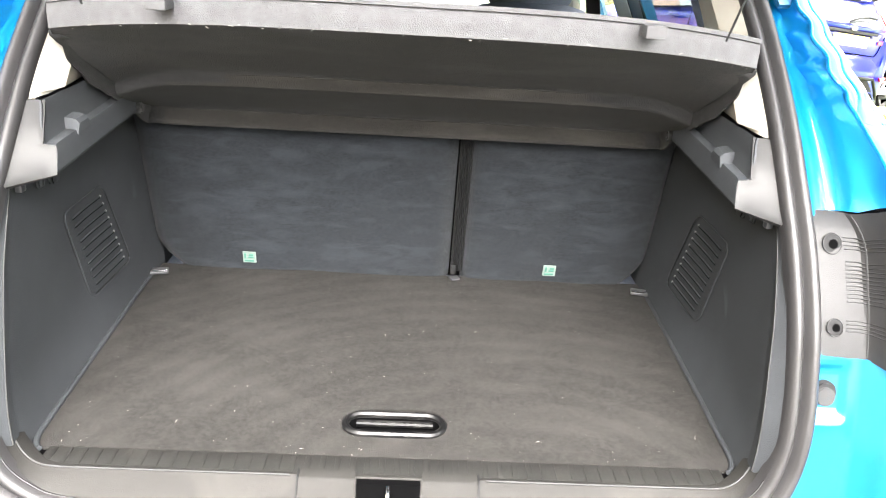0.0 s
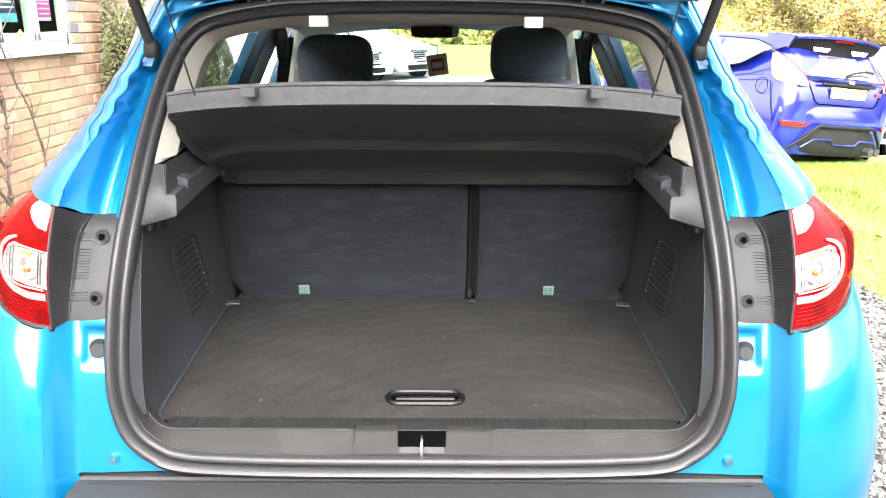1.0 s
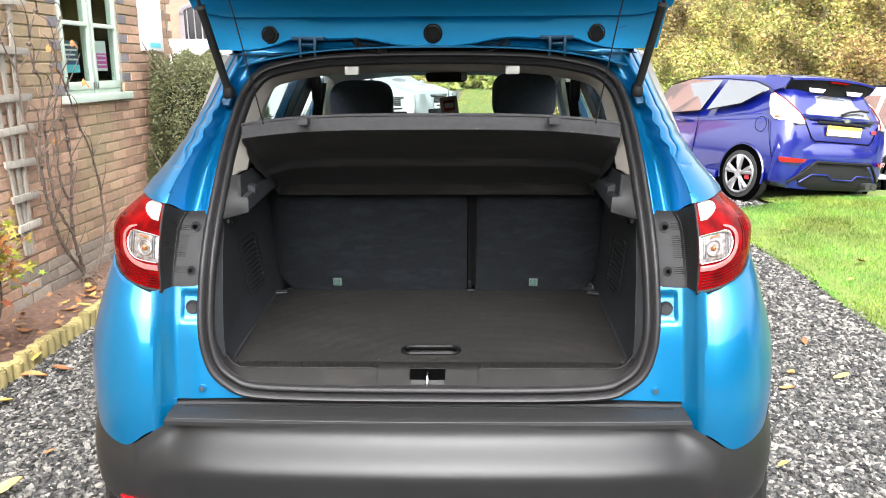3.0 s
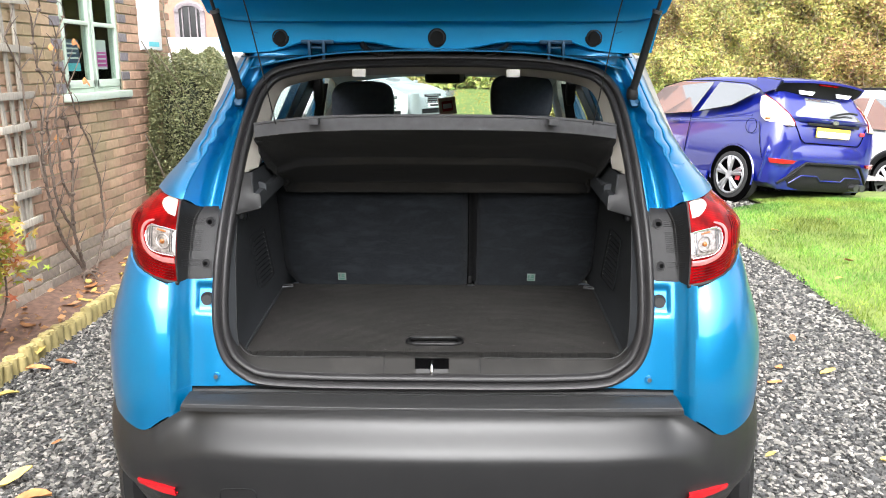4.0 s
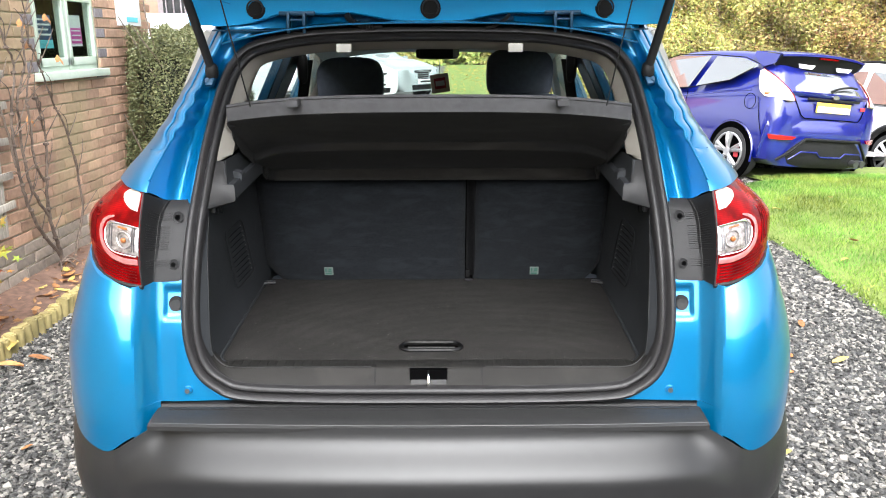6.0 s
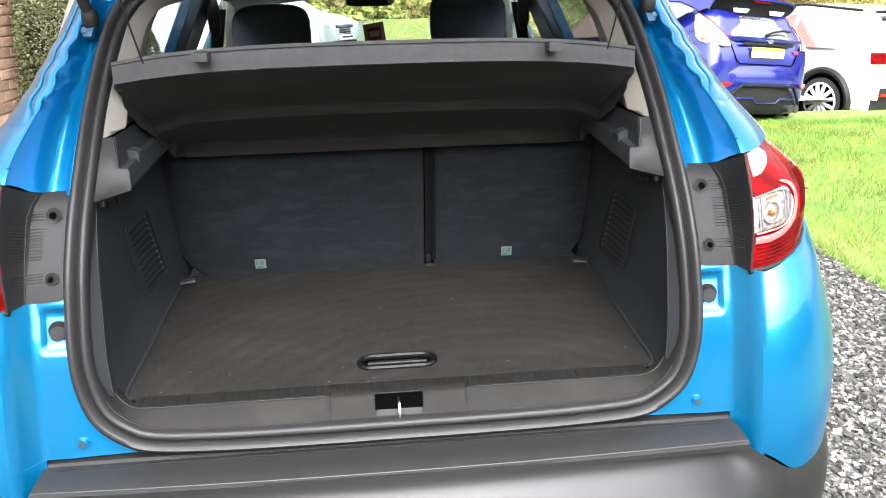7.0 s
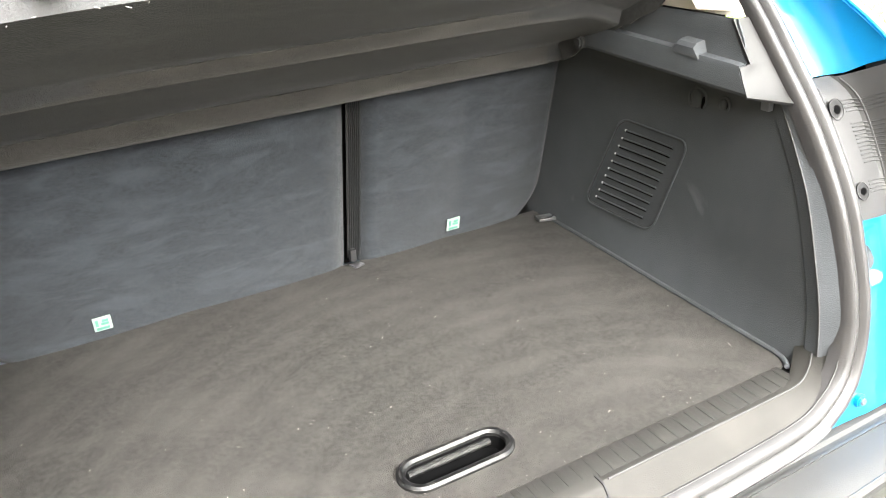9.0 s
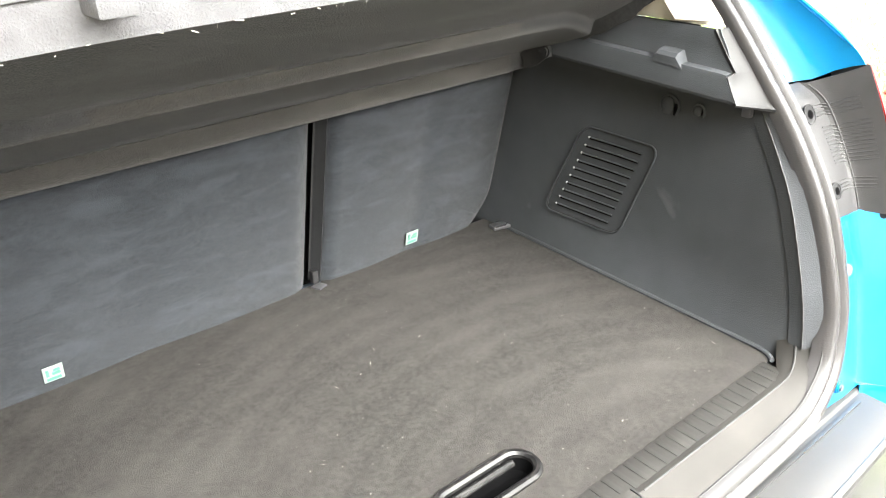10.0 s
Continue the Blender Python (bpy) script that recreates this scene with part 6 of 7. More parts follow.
def hedge_twigs():
    """Bare brown shoots that stand out of the hedge's face."""
    rng = np.random.default_rng(41)
    line = np.array(RIGHT, float)
    acc = np.concatenate([[0], np.cumsum(np.hypot(*np.diff(line, axis=0).T))])
    m = 9000
    t, u = rng.uniform(0, acc[-1], m), rng.random(m)
    tx, ty = np.interp(t, acc, np.gradient(line[:, 0])), np.interp(t, acc, np.gradient(line[:, 1]))
    k = np.hypot(tx, ty)
    back = 2.2 * u ** 1.5 - 0.05 + rng.normal(0, 0.15, m)
    p = np.stack([np.interp(t, acc, line[:, 0]) - ty / k * back, np.interp(t, acc, line[:, 1]) + tx / k * back, u * 5.0], 1)
    d = rng.normal(0, 0.16, (m, 3)) + np.array((0, 0, 0.16))
    w = np.cross(d, rng.normal(0, 1, (m, 3)))
    w *= (0.004 / np.linalg.norm(w, axis=1))[:, None]
    scatter("hedge_twigs", np.stack([p - w, p + w, p + d], 1).reshape(-1, 3), np.arange(3 * m).reshape(-1, 3), BARK, "bare brown shoots standing out of the hedge", "hedge")


hedge_twigs()
FARL = [(-24, 40), (-14, 44), (-4, 46), (4, 46), (12, 44)]
bank("far_trees", FARL, 7.5, 3.0, 50000, 0.17, 12, HEDGEL, "distant green and yellow hedge across the garden")
bank_core("far_tree_bank", FARL, 7.5, 3.0, "distant hedge's core, coloured dark for its inner shade")
# Added out of view, to darken the horizon that the paint reflects.
BACK = [(15, -3), (11, -10), (4, -14), (-5, -14), (-12, -9)]
bank("unseen_back_hedge", BACK, 4.4, 1.6, 16000, 0.16, 13, HEDGEL, "unseen hedge added behind the view to darken reflections")
bank_core("unseen_hedge_core", BACK, 4.4, 1.6, "core of the unseen hedge added to darken reflections")

# lawn and lane ahead of the car
tagged(part("far_lawn", sheet([[(x, y, 0.01 + 0.004 * max(0, y - 26)) for x in np.linspace(-0.4 + 0.02 * (y - 20), 14, 12)] for y in np.linspace(20.5, 45, 14)]), LAWN), "leaf-strewn lawn ahead of the car", "lawn", kind="structure")
tagged(part("lane", sheet([[(x, y, 0.006) for x in (-14, -6, 0, 8)] for y in (8.6, 14, 20.4)]), TARMAC), "pale tarmac lane ahead of the car", "road", kind="structure")


def small_leaves():
    rng = np.random.default_rng(8)
    c = np.stack([rng.uniform(-0.2, 9, 1500), rng.uniform(20.6, 43, 1500), np.full(1500, 0.05)], 1)
    c[:, 2] += 0.004 * np.clip(c[:, 1] - 26, 0, None)
    leaf_cloud("lawn_leaves", c, 0.05, YELLOWJ, "yellow leaves scattered on the far lawn", "leaves", rng, 0.3)
    c = np.stack([rng.uniform(WX + 0.05, WX + 0.46, 260), rng.uniform(0.5, 5.0, 260), rng.uniform(0.04, 0.07, 260)], 1)
    leaf_cloud("bed_litter", c, 0.022, LITTER, "bark chips and leaf litter on the bed", "litter", rng, 0.5)


small_leaves()


# ---- clipped bush ----
def bush():
    rng = np.random.default_rng(21)
    b = thing("clipped_bush", "dense dark green clipped bush against the wall", "bush")
    x0, x1, y0, y1, h = WX + 0.02, WX + 0.82, 4.82, 6.1, 1.60
    m = 80000
    f = rng.random(m)
    u, v = rng.uniform(-1, 1, m), rng.random(m)
    cx, cy = (x0 + x1) / 2, (y0 + y1) / 2
    face = rng.integers(0, 4, m)
    px = np.where(face == 0, 1.0, np.where(face == 1, -1.0, u))
    py = np.where(face == 2, 1.0, np.where(face == 3, -1.0, u))
    # round the upright corners
    k = np.maximum(1.0, (np.abs(px) ** 5 + np.abs(py) ** 5) ** 0.2)
    px, py = px / k, py / k
    r = np.where(f < 0.75, 1.0, np.sqrt(rng.random(m)))
    px, py = px * r, py * r
    th = np.arctan2(py, px)
    pz = np.where(f < 0.75, v, 1.0)
    bulge = 1 + 0.05 * np.sin(5 * th + 6 * pz) + 0.04 * np.sin(11 * th - 9 * pz) - 0.9 * np.clip(pz - 0.72, 0, 1) ** 1.3 - 0.15 * np.clip(0.25 - pz, 0, 1) + rng.normal(0, 0.03, m)
    c = np.stack([cx + px * bulge * (x1 - x0) / 2, cy + py * bulge * (y1 - y0) / 2, h * pz * (1 - 0.14 * r ** 2.5 * (pz > 0.99))  + 0.04 * np.sin(7 * px + 5 * py) + rng.normal(0, 0.02, m)], 1)
    c[:, 2] *= 1 - 0.13 * np.clip((c[:, 0] - cx) / (x1 - cx), 0, 1) ** 2
    me = leaf_cloud("leaves", c, 0.0112, BUSHL, "", "", rng, 0.8)
    for key in ("label", "category", "kind"):
        if key in me:
            del me[key]
    me.parent = b
    # solid near-black filler puts shade into the gaps between leaves
    core = blob((x1 - x0) / 2 * 0.80, (y1 - y0) / 2 * 0.84, h / 2 * 0.92, 0.5, 24, 14)
    part("shade_core", turned(core, pose(cx, cy, h / 2)), BUSHCORE, b)


bush()


# ---- climbing stems and trellis ----
def trellis():
    t = thing("trellis", "weathered grey wooden fan trellis fixed to the wall", "trellis")
    x = WX + 0.03
    for i, (yt, yb) in enumerate(((2.70, 2.915), (2.90, 2.945), (3.08, 2.975))):
        part("upright", sheet([[(x, yb - 0.014, 0.36), (x, yb + 0.014, 0.36)], [(x, yt - 0.016, 2.3), (x, yt + 0.016, 2.3)]], 0.014), TIMBER, t)
    for k, z in enumerate((0.54, 0.72, 0.93, 1.13, 1.32, 1.60, 1.88)):
        f = (z - 0.36) / 1.94
        half = 0.10 + 0.24 * f
        mid = 2.96 - 0.05 * f
        part("slat", turned(box(0, 0.016, -half, half, -0.022, 0.022, 0.002), pose(x + 0.004, mid, z, 2 - k % 3 * 2, 0, 0)), TIMBER, t)


trellis()


def climber():
    c = thing("bare_climbing_rose", "bare brown climbing rose stems on the wall", "climbing plant")
    rnd = random.Random(7)
    # thickness of each stem and its way up: off the wall, along it, height
    stems = [
        (0.015, [(0.09000000000000001, 3.48, 0.03), (0.07, 3.51, 0.1), (0.08, 3.42, 0.28), (0.09, 3.38, 0.49), (0.11, 3.38, 0.69), (0.12, 3.4, 0.91), (0.13, 3.35, 1.06), (0.13, 3.31, 1.18)]),
        (0.013, [(0.09000000000000001, 3.45, 0.03), (0.07, 3.48, 0.1), (0.08, 3.27, 0.32), (0.09, 3.14, 0.52), (0.11, 3.06, 0.7), (0.12, 3.02, 0.95), (0.13, 3.04, 1.13), (0.13, 3.13, 1.37), (0.13, 3.06, 1.5), (0.13, 3.05, 1.67), (0.13, 3.18, 1.86)]),
        (0.01, [(0.12, 3.34, 0.39), (0.12, 3.16, 0.61), (0.12, 3.11, 0.84), (0.12, 3.12, 1.02), (0.12, 3.14, 1.19), (0.12, 3.27, 1.36), (0.12, 3.29, 1.54), (0.12, 3.36, 1.68), (0.12, 3.5, 1.83)]),
        (0.01, [(0.09000000000000001, 3.6700000000000004, 0.03), (0.07, 3.7, 0.07), (0.08, 3.85, 0.31), (0.09, 3.84, 0.61), (0.11, 3.73, 0.88), (0.12, 3.55, 1.13), (0.13, 3.42, 1.36), (0.13, 3.33, 1.5)]),
        (0.009, [(0.12, 3.32, 0.64), (0.12, 3.23, 0.78), (0.12, 3.24, 0.99), (0.12, 3.24, 1.15), (0.12, 3.32, 1.33), (0.12, 3.42, 1.47)]),
        (0.008, [(0.12, 3.01, 0.78), (0.12, 2.97, 1.03), (0.12, 2.91, 1.21), (0.12, 2.88, 1.47), (0.12, 2.76, 1.66)]),
    ]
    for r, way in stems:
        p = [Vector((WX + x, y, z)) for x, y, z in way]
        line = [q + Vector((rnd.uniform(-0.004, 0.004), rnd.uniform(-0.006, 0.006), 0)) for q in spline(p, 5)]
        part("stem", tube(line, r, 7, r_end=0.004), BARK, c)
        for q in p[2:] + p[3:]:
            if rnd.random() < 0.8:
                d = Vector((0.03, rnd.choice((-1, 1)) * rnd.uniform(0.05, 0.22), rnd.uniform(0.06, 0.26)))
                part("twig", tube(spline([q, q + d * 0.5 + Vector((0.02, 0, 0.03)), q + d], 3), 0.0045, 5, r_end=0.0015), BARK, c)
        for q in line[4::5]:
            part("knot", turned(blob(r * 1.25, r * 1.25, r * 0.9, 0.9, 8, 6), pose(*q)), BARK, c)
    for k in range(7):
        a = k * 0.9
        part("root_stub", tube(spline([(WX + 0.09, 3.42, 0.05), (WX + 0.11 + 0.05 * abs(math.sin(a)), 3.42 + 0.07 * math.cos(a), 0.09), (WX + 0.12 + 0.09 * abs(math.sin(a)), 3.42 + 0.13 * math.cos(a), 0.05)], 3), 0.010, 6, r_end=0.004), BARK, c)
    for y, z in ((3.30, 1.58), (3.72, 1.36), (3.62, 1.62), (3.35, 1.45), (3.25, 1.0)):
        part("leaf", turned(sheet([[(-0.03, 0, 0), (0, 0.02, 0.008), (0.03, 0, 0)], [(-0.035, 0.03, 0.0), (0, 0.04, 0.012), (0.035, 0.03, 0)], [(-0.006, 0.07, 0), (0, 0.075, 0), (0.006, 0.07, 0)]], 0.001), pose(WX + 0.12, y, z, 60, 20, 70)), DEADL, c, "withered brown leaf")
    # second climber by the bush
    c2 = thing("bare_climber", "thin bare stems beside the clipped bush", "climbing plant")
    for pts in ([(WX + 0.3, 4.95, 0.05), (WX + 0.25, 4.75, 0.5), (WX + 0.14, 4.62, 0.95)], [(WX + 0.5, 5.0, 0.3), (WX + 0.35, 4.92, 1.1), (WX + 0.1, 4.80, 1.7)], [(WX + 0.62, 5.0, 0.85), (WX + 0.4, 4.95, 1.25), (WX + 0.22, 4.75, 1.62)], [(WX + 0.35, 5.0, 1.2), (WX + 0.25, 5.0, 1.7), (WX + 0.2, 5.1, 2.1)]):
        part("stem", tube(spline(pts, 6), 0.009, 6, r_end=0.004), BARK, c2)


climber()


def acer():
    a = thing("acer_shrub", "small acer with yellow-green and red leaves", "shrub")
    rng = np.random.default_rng(31)
    for k in range(5):
        part("branch", tube(spline([(WX + 0.30, 1.88, 0.02), (WX + 0.28 + 0.03 * k, 1.84 + 0.04 * k, 0.35), (WX + 0.32, 1.80 + 0.06 * k, 0.60 + 0.04 * k)], 5), 0.008, 6, r_end=0.003), BARK, a)
    m = 620
    c = np.stack([WX + 0.32 + rng.normal(0, 0.10, m), 1.92 + rng.normal(0, 0.12, m), 0.60 + rng.normal(0, 0.11, m)], 1)
    # each leaf a five-fingered star
    v, f = [], []
    for p, rot in zip(c, rotations(rng, m, 0.5)):
        s = rng.uniform(0.024, 0.044)
        n0 = len(v)
        v.append(p)
        for j in range(10):
            ang = 2 * math.pi * j / 10
            r = s * (1.0 if j % 2 == 0 else 0.35)
            v.append(p + rot @ np.array((r * math.cos(ang), r * math.sin(ang), -0.15 * r)))
        f += [(n0, n0 + 1 + j, n0 + 1 + (j + 1) % 10) for j in range(10)]
    me = bpy.data.meshes.new("leaves")
    me.from_pydata([tuple(p) for p in v], [], f)
    me.materials.append(ACERL)
    o = new("leaves", me)
    o.parent = a


acer()


# ---- fallen leaves near the car ----
def fallen_leaf(x, y, z, size, turn, mat, label, broad=0.55):
    rows = []
    for k in range(7):
        u = k / 6
        w = broad * size * math.sin(math.pi * min(1, u * 0.92 + 0.06)) ** 0.8 * (1.0 if k % 2 else 0.86)
        zc = 0.12 * size * math.sin(u * 3 + x * 9) + 0.03 * size
        rows.append([(size * (u - 0.5), -w / 2, zc + 0.10 * size), (size * (u - 0.5), -w / 4, zc + 0.02 * size), (size * (u - 0.5), 0, zc), (size * (u - 0.5), w / 4, zc + 0.03 * size), (size * (u - 0.5), w / 2, zc + 0.08 * size)])
    o = part("fallen_leaf", sheet(rows, 0.0012), mat)
    o.matrix_basis = pose(x, y, z, 0, 0, turn)
    return tagged(o, label, "leaf", "fallen leaves")


DRIVE = [(-2.10, 1.98, 0.05, 0.13, 100, 1), (-2.02, 1.80, 0.02, 0.14, 20, 0), (-1.93, 1.90, 0.02, 0.12, 10, 0), (-2.0, 1.50, 0.02, 0.12, 60, 1), (-2.12, 1.38, 0.03, 0.13, 140, 0),
         (-2.05, 1.30, 0.02, 0.10, 30, 0), (-1.95, 2.62, 0.02, 0.10, 80, 1), (-1.80, 2.75, 0.02, 0.09, 40, 0), (-1.62, 2.95, 0.02, 0.08, 10, 0), (-1.68, 2.25, 0.02, 0.07, 0, 0), (-1.42, 2.10, 0.02, 0.08, 60, 0),
         (-1.45, 2.55, 0.02, 0.07, 100, 1), (-1.42, 0.62, 0.02, 0.16, 15, 0), (-1.55, 0.75, 0.03, 0.15, 50, 1), (-1.35, 0.55, 0.02, 0.10, 160, 0), (-1.55, 1.05, 0.02, 0.05, 30, 0), (-1.62, 1.85, 0.02, 0.06, 120, 0),
         (1.92, 1.86, 0.02, 0.10, 10, 1), (1.70, 1.92, 0.02, 0.09, 50, 0), (1.60, 1.72, 0.02, 0.08, 150, 0), (1.75, 0.98, 0.02, 0.10, 20, 1), (1.95, 2.35, 0.02, 0.08, 80, 0), (1.30, 1.00, 0.02, 0.06, 20, 1), (1.05, 0.72, 0.02, 0.06, 70, 1),
         (3.02, 3.92, 0.08, 0.13, 30, 0), (3.3, 3.2, 0.08, 0.10, 90, 0), (2.9, 5.0, 0.08, 0.09, 10, 1), (3.6, 5.5, 0.08, 0.10, 60, 0), (3.1, 2.4, 0.06, 0.10, 140, 0), (2.75, 3.5, 0.05, 0.08, 20, 1), (4.2, 4.4, 0.08, 0.1, 70, 1)]
for x, y, z, s, a, kind_ in DRIVE:
    fallen_leaf(x, y, z, 0.8 * s, a, YELLOWL if kind_ else DEADL, "curled yellow fallen leaf" if kind_ else "curled brown fallen leaf")
rnd = random.Random(12)
for i in range(40):
    y = rnd.uniform(1.6, 5.0)
    k = rnd.random() < 0.3
    fallen_leaf(rnd.uniform(WX + 0.06, WX + 0.44), y, 0.05, rnd.uniform(0.05, 0.10), rnd.uniform(0, 360), YELLOWL if k else DEADL, "yellow leaf lying on the bed" if k else "brown leaf lying on the bed")


# ---- parked cars ----
def wheel(parent, x, y, r, s, spokes, mat, dark=True, caliper=False):
    """A wheel whose outer face looks along s."""
    w = part("wheel", turned(disc(r, 0.20, 40, bevel_r=0.03), pose(x, y, r, 0, 90, 0)), TYRE, parent, "black tyre")
    xf = x + s * 0.104
    part("rim_well", turned(disc(r * 0.70, 0.006, 32), pose(xf - s * 0.006, y, r, 0, 90, 0)), INNER, w)
    ringp = [(xf, y + r * 0.70 * math.cos(a), r + r * 0.70 * math.sin(a)) for a in np.linspace(0, 2 * math.pi, 37)[:-1]]
    rim = part("rim", tube(ringp, 0.013, 8, closed=True), mat, w, "alloy rim")
    for k in range(spokes):
        a = 2 * math.pi * k / spokes + 0.3
        for d in ((-0.16, 0.16) if dark else (0.0,)):
            p0 = Vector((xf + s * 0.004, y + 0.05 * math.cos(a), r + 0.05 * math.sin(a)))
            p1 = Vector((xf + s * 0.004, y + r * 0.69 * math.cos(a + d), r + r * 0.69 * math.sin(a + d)))
            part("spoke", tube([p0, (p0 + p1) / 2 + Vector((s * 0.008, 0, 0)), p1], 0.024 if dark else 0.026, 6), mat, rim)
    part("hub", turned(disc(0.055, 0.03, 20, bevel_r=0.006), pose(xf + s * 0.004, y, r, 0, 90, 0)), mat, rim)
    if caliper:
        part("brake_caliper", box(xf - 0.006, xf - 0.001, y - 0.17, y - 0.10, r - 0.05, r + 0.09, 0.002), REDTAG, w, "red brake caliper")
    return w


def saloon(name, label, loc, turn, paint, width, stations, wheels, r, glass_rows):
    """A car body lofted from its rear (y = 0) forward; a station is y, half width, belt height, roof half width, roof height."""
    c = thing(name, label, "car", loc, turn)
    rows = []
    for y, hw, belt, rw, top in stations:
        half = [(0.0, 0.22), (hw * 0.85, 0.22), (hw * 0.96, 0.28), (hw, 0.42), (hw, 0.58), (hw * 0.995, 0.70), (hw * 0.985, 0.78), (hw * 0.965, belt - 0.09), (hw * 0.935, belt - 0.02), (hw * 0.915, belt),
                (rw + (hw * 0.915 - rw) * 0.5, belt + (top - belt) * 0.52), (rw, top - 0.28 * (top - belt) * 0.45), (rw * 0.90, top - 0.025), (rw * 0.55, top - 0.005), (0.0, top)]
        rows.append([(x, y, z) for x, z in half] + [(-x, y, z) for x, z in reversed(half[1:-1])])
    # round the body along its length
    lines = [spline(line, 3) for line in zip(*rows)]
    rows = [list(r_) for r_ in zip(*lines)]
    bm = sheet(rows, wrap=True)
    bm.verts.ensure_lookup_table()
    nn = len(rows[0])
    bm.faces.new(bm.verts[:nn])
    bm.faces.new(bm.verts[-nn:])
    part("body", bm, paint, c, "", 40)
    for s in (1, -1):
        for y in wheels:
            hw = lerp(y, [q[0] for q in stations], [q[1] for q in stations])
            # flat near-black disc stands for the shade within the arch
            part("wheel_arch", turned(disc(r + 0.05, 0.02, 36), pose(s * (hw - 0.004), y, r + 0.01, 0, 90, 0)), INNER, c)
    return c


def side_glass(c, s, pts, mat=None, label="side window"):
    """A pane from its four or five corners, set just proud of the body."""
    bm = bmesh.new()
    bm.faces.new([bm.verts.new((s * x, y, z)) for x, y, z in pts])
    g = bm.faces[:]
    ext = bmesh.ops.extrude_face_region(bm, geom=g)
    for v in ext["geom"]:
        if isinstance(v, bmesh.types.BMVert):
            v.co.x += s * 0.006
    part("side_window", bm, mat or PALEGLASS, c, label, flat=True)


def blue_hatch():
    st = [(0.0, 0.60, 0.62, 0.48, 0.74), (0.02, 0.70, 0.80, 0.50, 0.92), (0.06, 0.775, 0.95, 0.53, 1.03), (0.12, 0.82, 0.99, 0.55, 1.12), (0.20, 0.845, 1.0, 0.565, 1.23), (0.30, 0.855, 1.0, 0.575, 1.35), (0.40, 0.86, 1.0, 0.585, 1.43), (0.60, 0.862, 0.995, 0.60, 1.468),
          (1.0, 0.862, 0.98, 0.61, 1.492), (1.5, 0.86, 0.95, 0.61, 1.49), (2.0, 0.86, 0.925, 0.60, 1.44), (2.45, 0.86, 0.90, 0.58, 1.22), (2.85, 0.855, 0.885, 0.66, 0.99), (3.3, 0.82, 0.82, 0.60, 0.88), (3.65, 0.72, 0.72, 0.5, 0.76), (3.85, 0.45, 0.58, 0.3, 0.6)]
    c = saloon("blue_hatchback", "deep blue sporty hatchback with a black roof spoiler", (4.337, 7.287, -0.149), 23, FIESTA, 0.86, st, (0.58, 3.07), 0.306, None)
    c.matrix_world = pose(4.337, 7.287, -0.149, 0, 5.5, 23)

    def bow(w, y, b, z, drop=0.0, n=12):
        """A level row across the car that sweeps forward by b at its ends."""
        return [(w * i / n, y + b * (abs(i) / n) ** 2.4, z - drop * (i / n) ** 2) for i in range(-n, n + 1)]

    for s in (1, -1):
        for y in (0.58, 3.07):
            wheel(c, s * 0.775, y, 0.306, s, 5, ALLOY, True, True)
            part("arch_lip", tube([(s * 0.862, y + 0.352 * math.cos(a), 0.315 + 0.345 * math.sin(a)) for a in np.linspace(-0.25, math.pi + 0.25, 26)], 0.012, 6), FIESTA, c)
        # quarter window tapering to the rear, and door window
        side_glass(c, s, [(0.828, 1.35, 1.02), (0.810, 0.774, 1.125), (0.752, 0.46, 1.285), (0.742, 0.47, 1.312), (0.70, 0.72, 1.375), (0.688, 1.20, 1.395)])
        side_glass(c, s, [(0.828, 1.475, 1.005), (0.83, 2.05, 0.945), (0.83, 2.62, 0.92), (0.70, 2.26, 1.30), (0.69, 1.90, 1.385), (0.688, 1.30, 1.395)])
        part("window_line", tube([(s * 0.832, 0.44, 1.265), (s * 0.838, 0.77, 1.115), (s * 0.842, 1.40, 1.005), (s * 0.843, 2.05, 0.935), (s * 0.842, 2.62, 0.91)], 0.006, 6), SOFTBLACK, c)
        part("roof_line", tube([(s * 0.742, 0.45, 1.318), (s * 0.695, 0.72, 1.388), (s * 0.684, 1.25, 1.410), (s * 0.687, 1.9, 1.398), (s * 0.70, 2.28, 1.31)], 0.006, 6), SOFTBLACK, c)
        # body crease along the flank
        part("flank_crease", tube([(s * 0.850, 0.40, 1.02), (s * 0.862, 0.9, 0.965), (s * 0.864, 1.69, 0.868), (s * 0.862, 2.4, 0.80)], 0.007, 6), FIESTA, c)
        # tall lamp from the spoiler's foot down to the hatch
        inner = [(0.700, 0.430, 1.270), (0.665, 0.255, 1.185), (0.612, 0.088, 1.057), (0.585, 0.035, 0.985), (0.580, 0.022, 0.942)]
        outer = [(0.735, 0.445, 1.245), (0.800, 0.375, 1.140), (0.835, 0.300, 1.020), (0.828, 0.235, 0.975), (0.745, 0.110, 0.945)]
        rows = []
        for a, b in zip(inner, outer):
            m_ = ((a[0] + b[0]) / 2 + 0.020, (a[1] + b[1]) / 2 - 0.045, (a[2] + b[2]) / 2)
            rows.append([(s * p.x, p.y - 0.012, p.z) for p in spline([a, m_, b], 4)])
        lamp = part("rear_lamp", sheet(rows, 0.020), PALELENS, c, "pale wrap-round rear lamp with red edge", 60)
        part("red_edge", tube([(s * x, y - 0.016, z) for x, y, z in inner], 0.006, 6), REDLENS, lamp)
        part("amber_part", turned(blob(0.05, 0.012, 0.016, 0.7, 12, 8), pose(s * 0.79, 0.195, 1.000, 0, 0, s * 42)), AMBER, lamp)
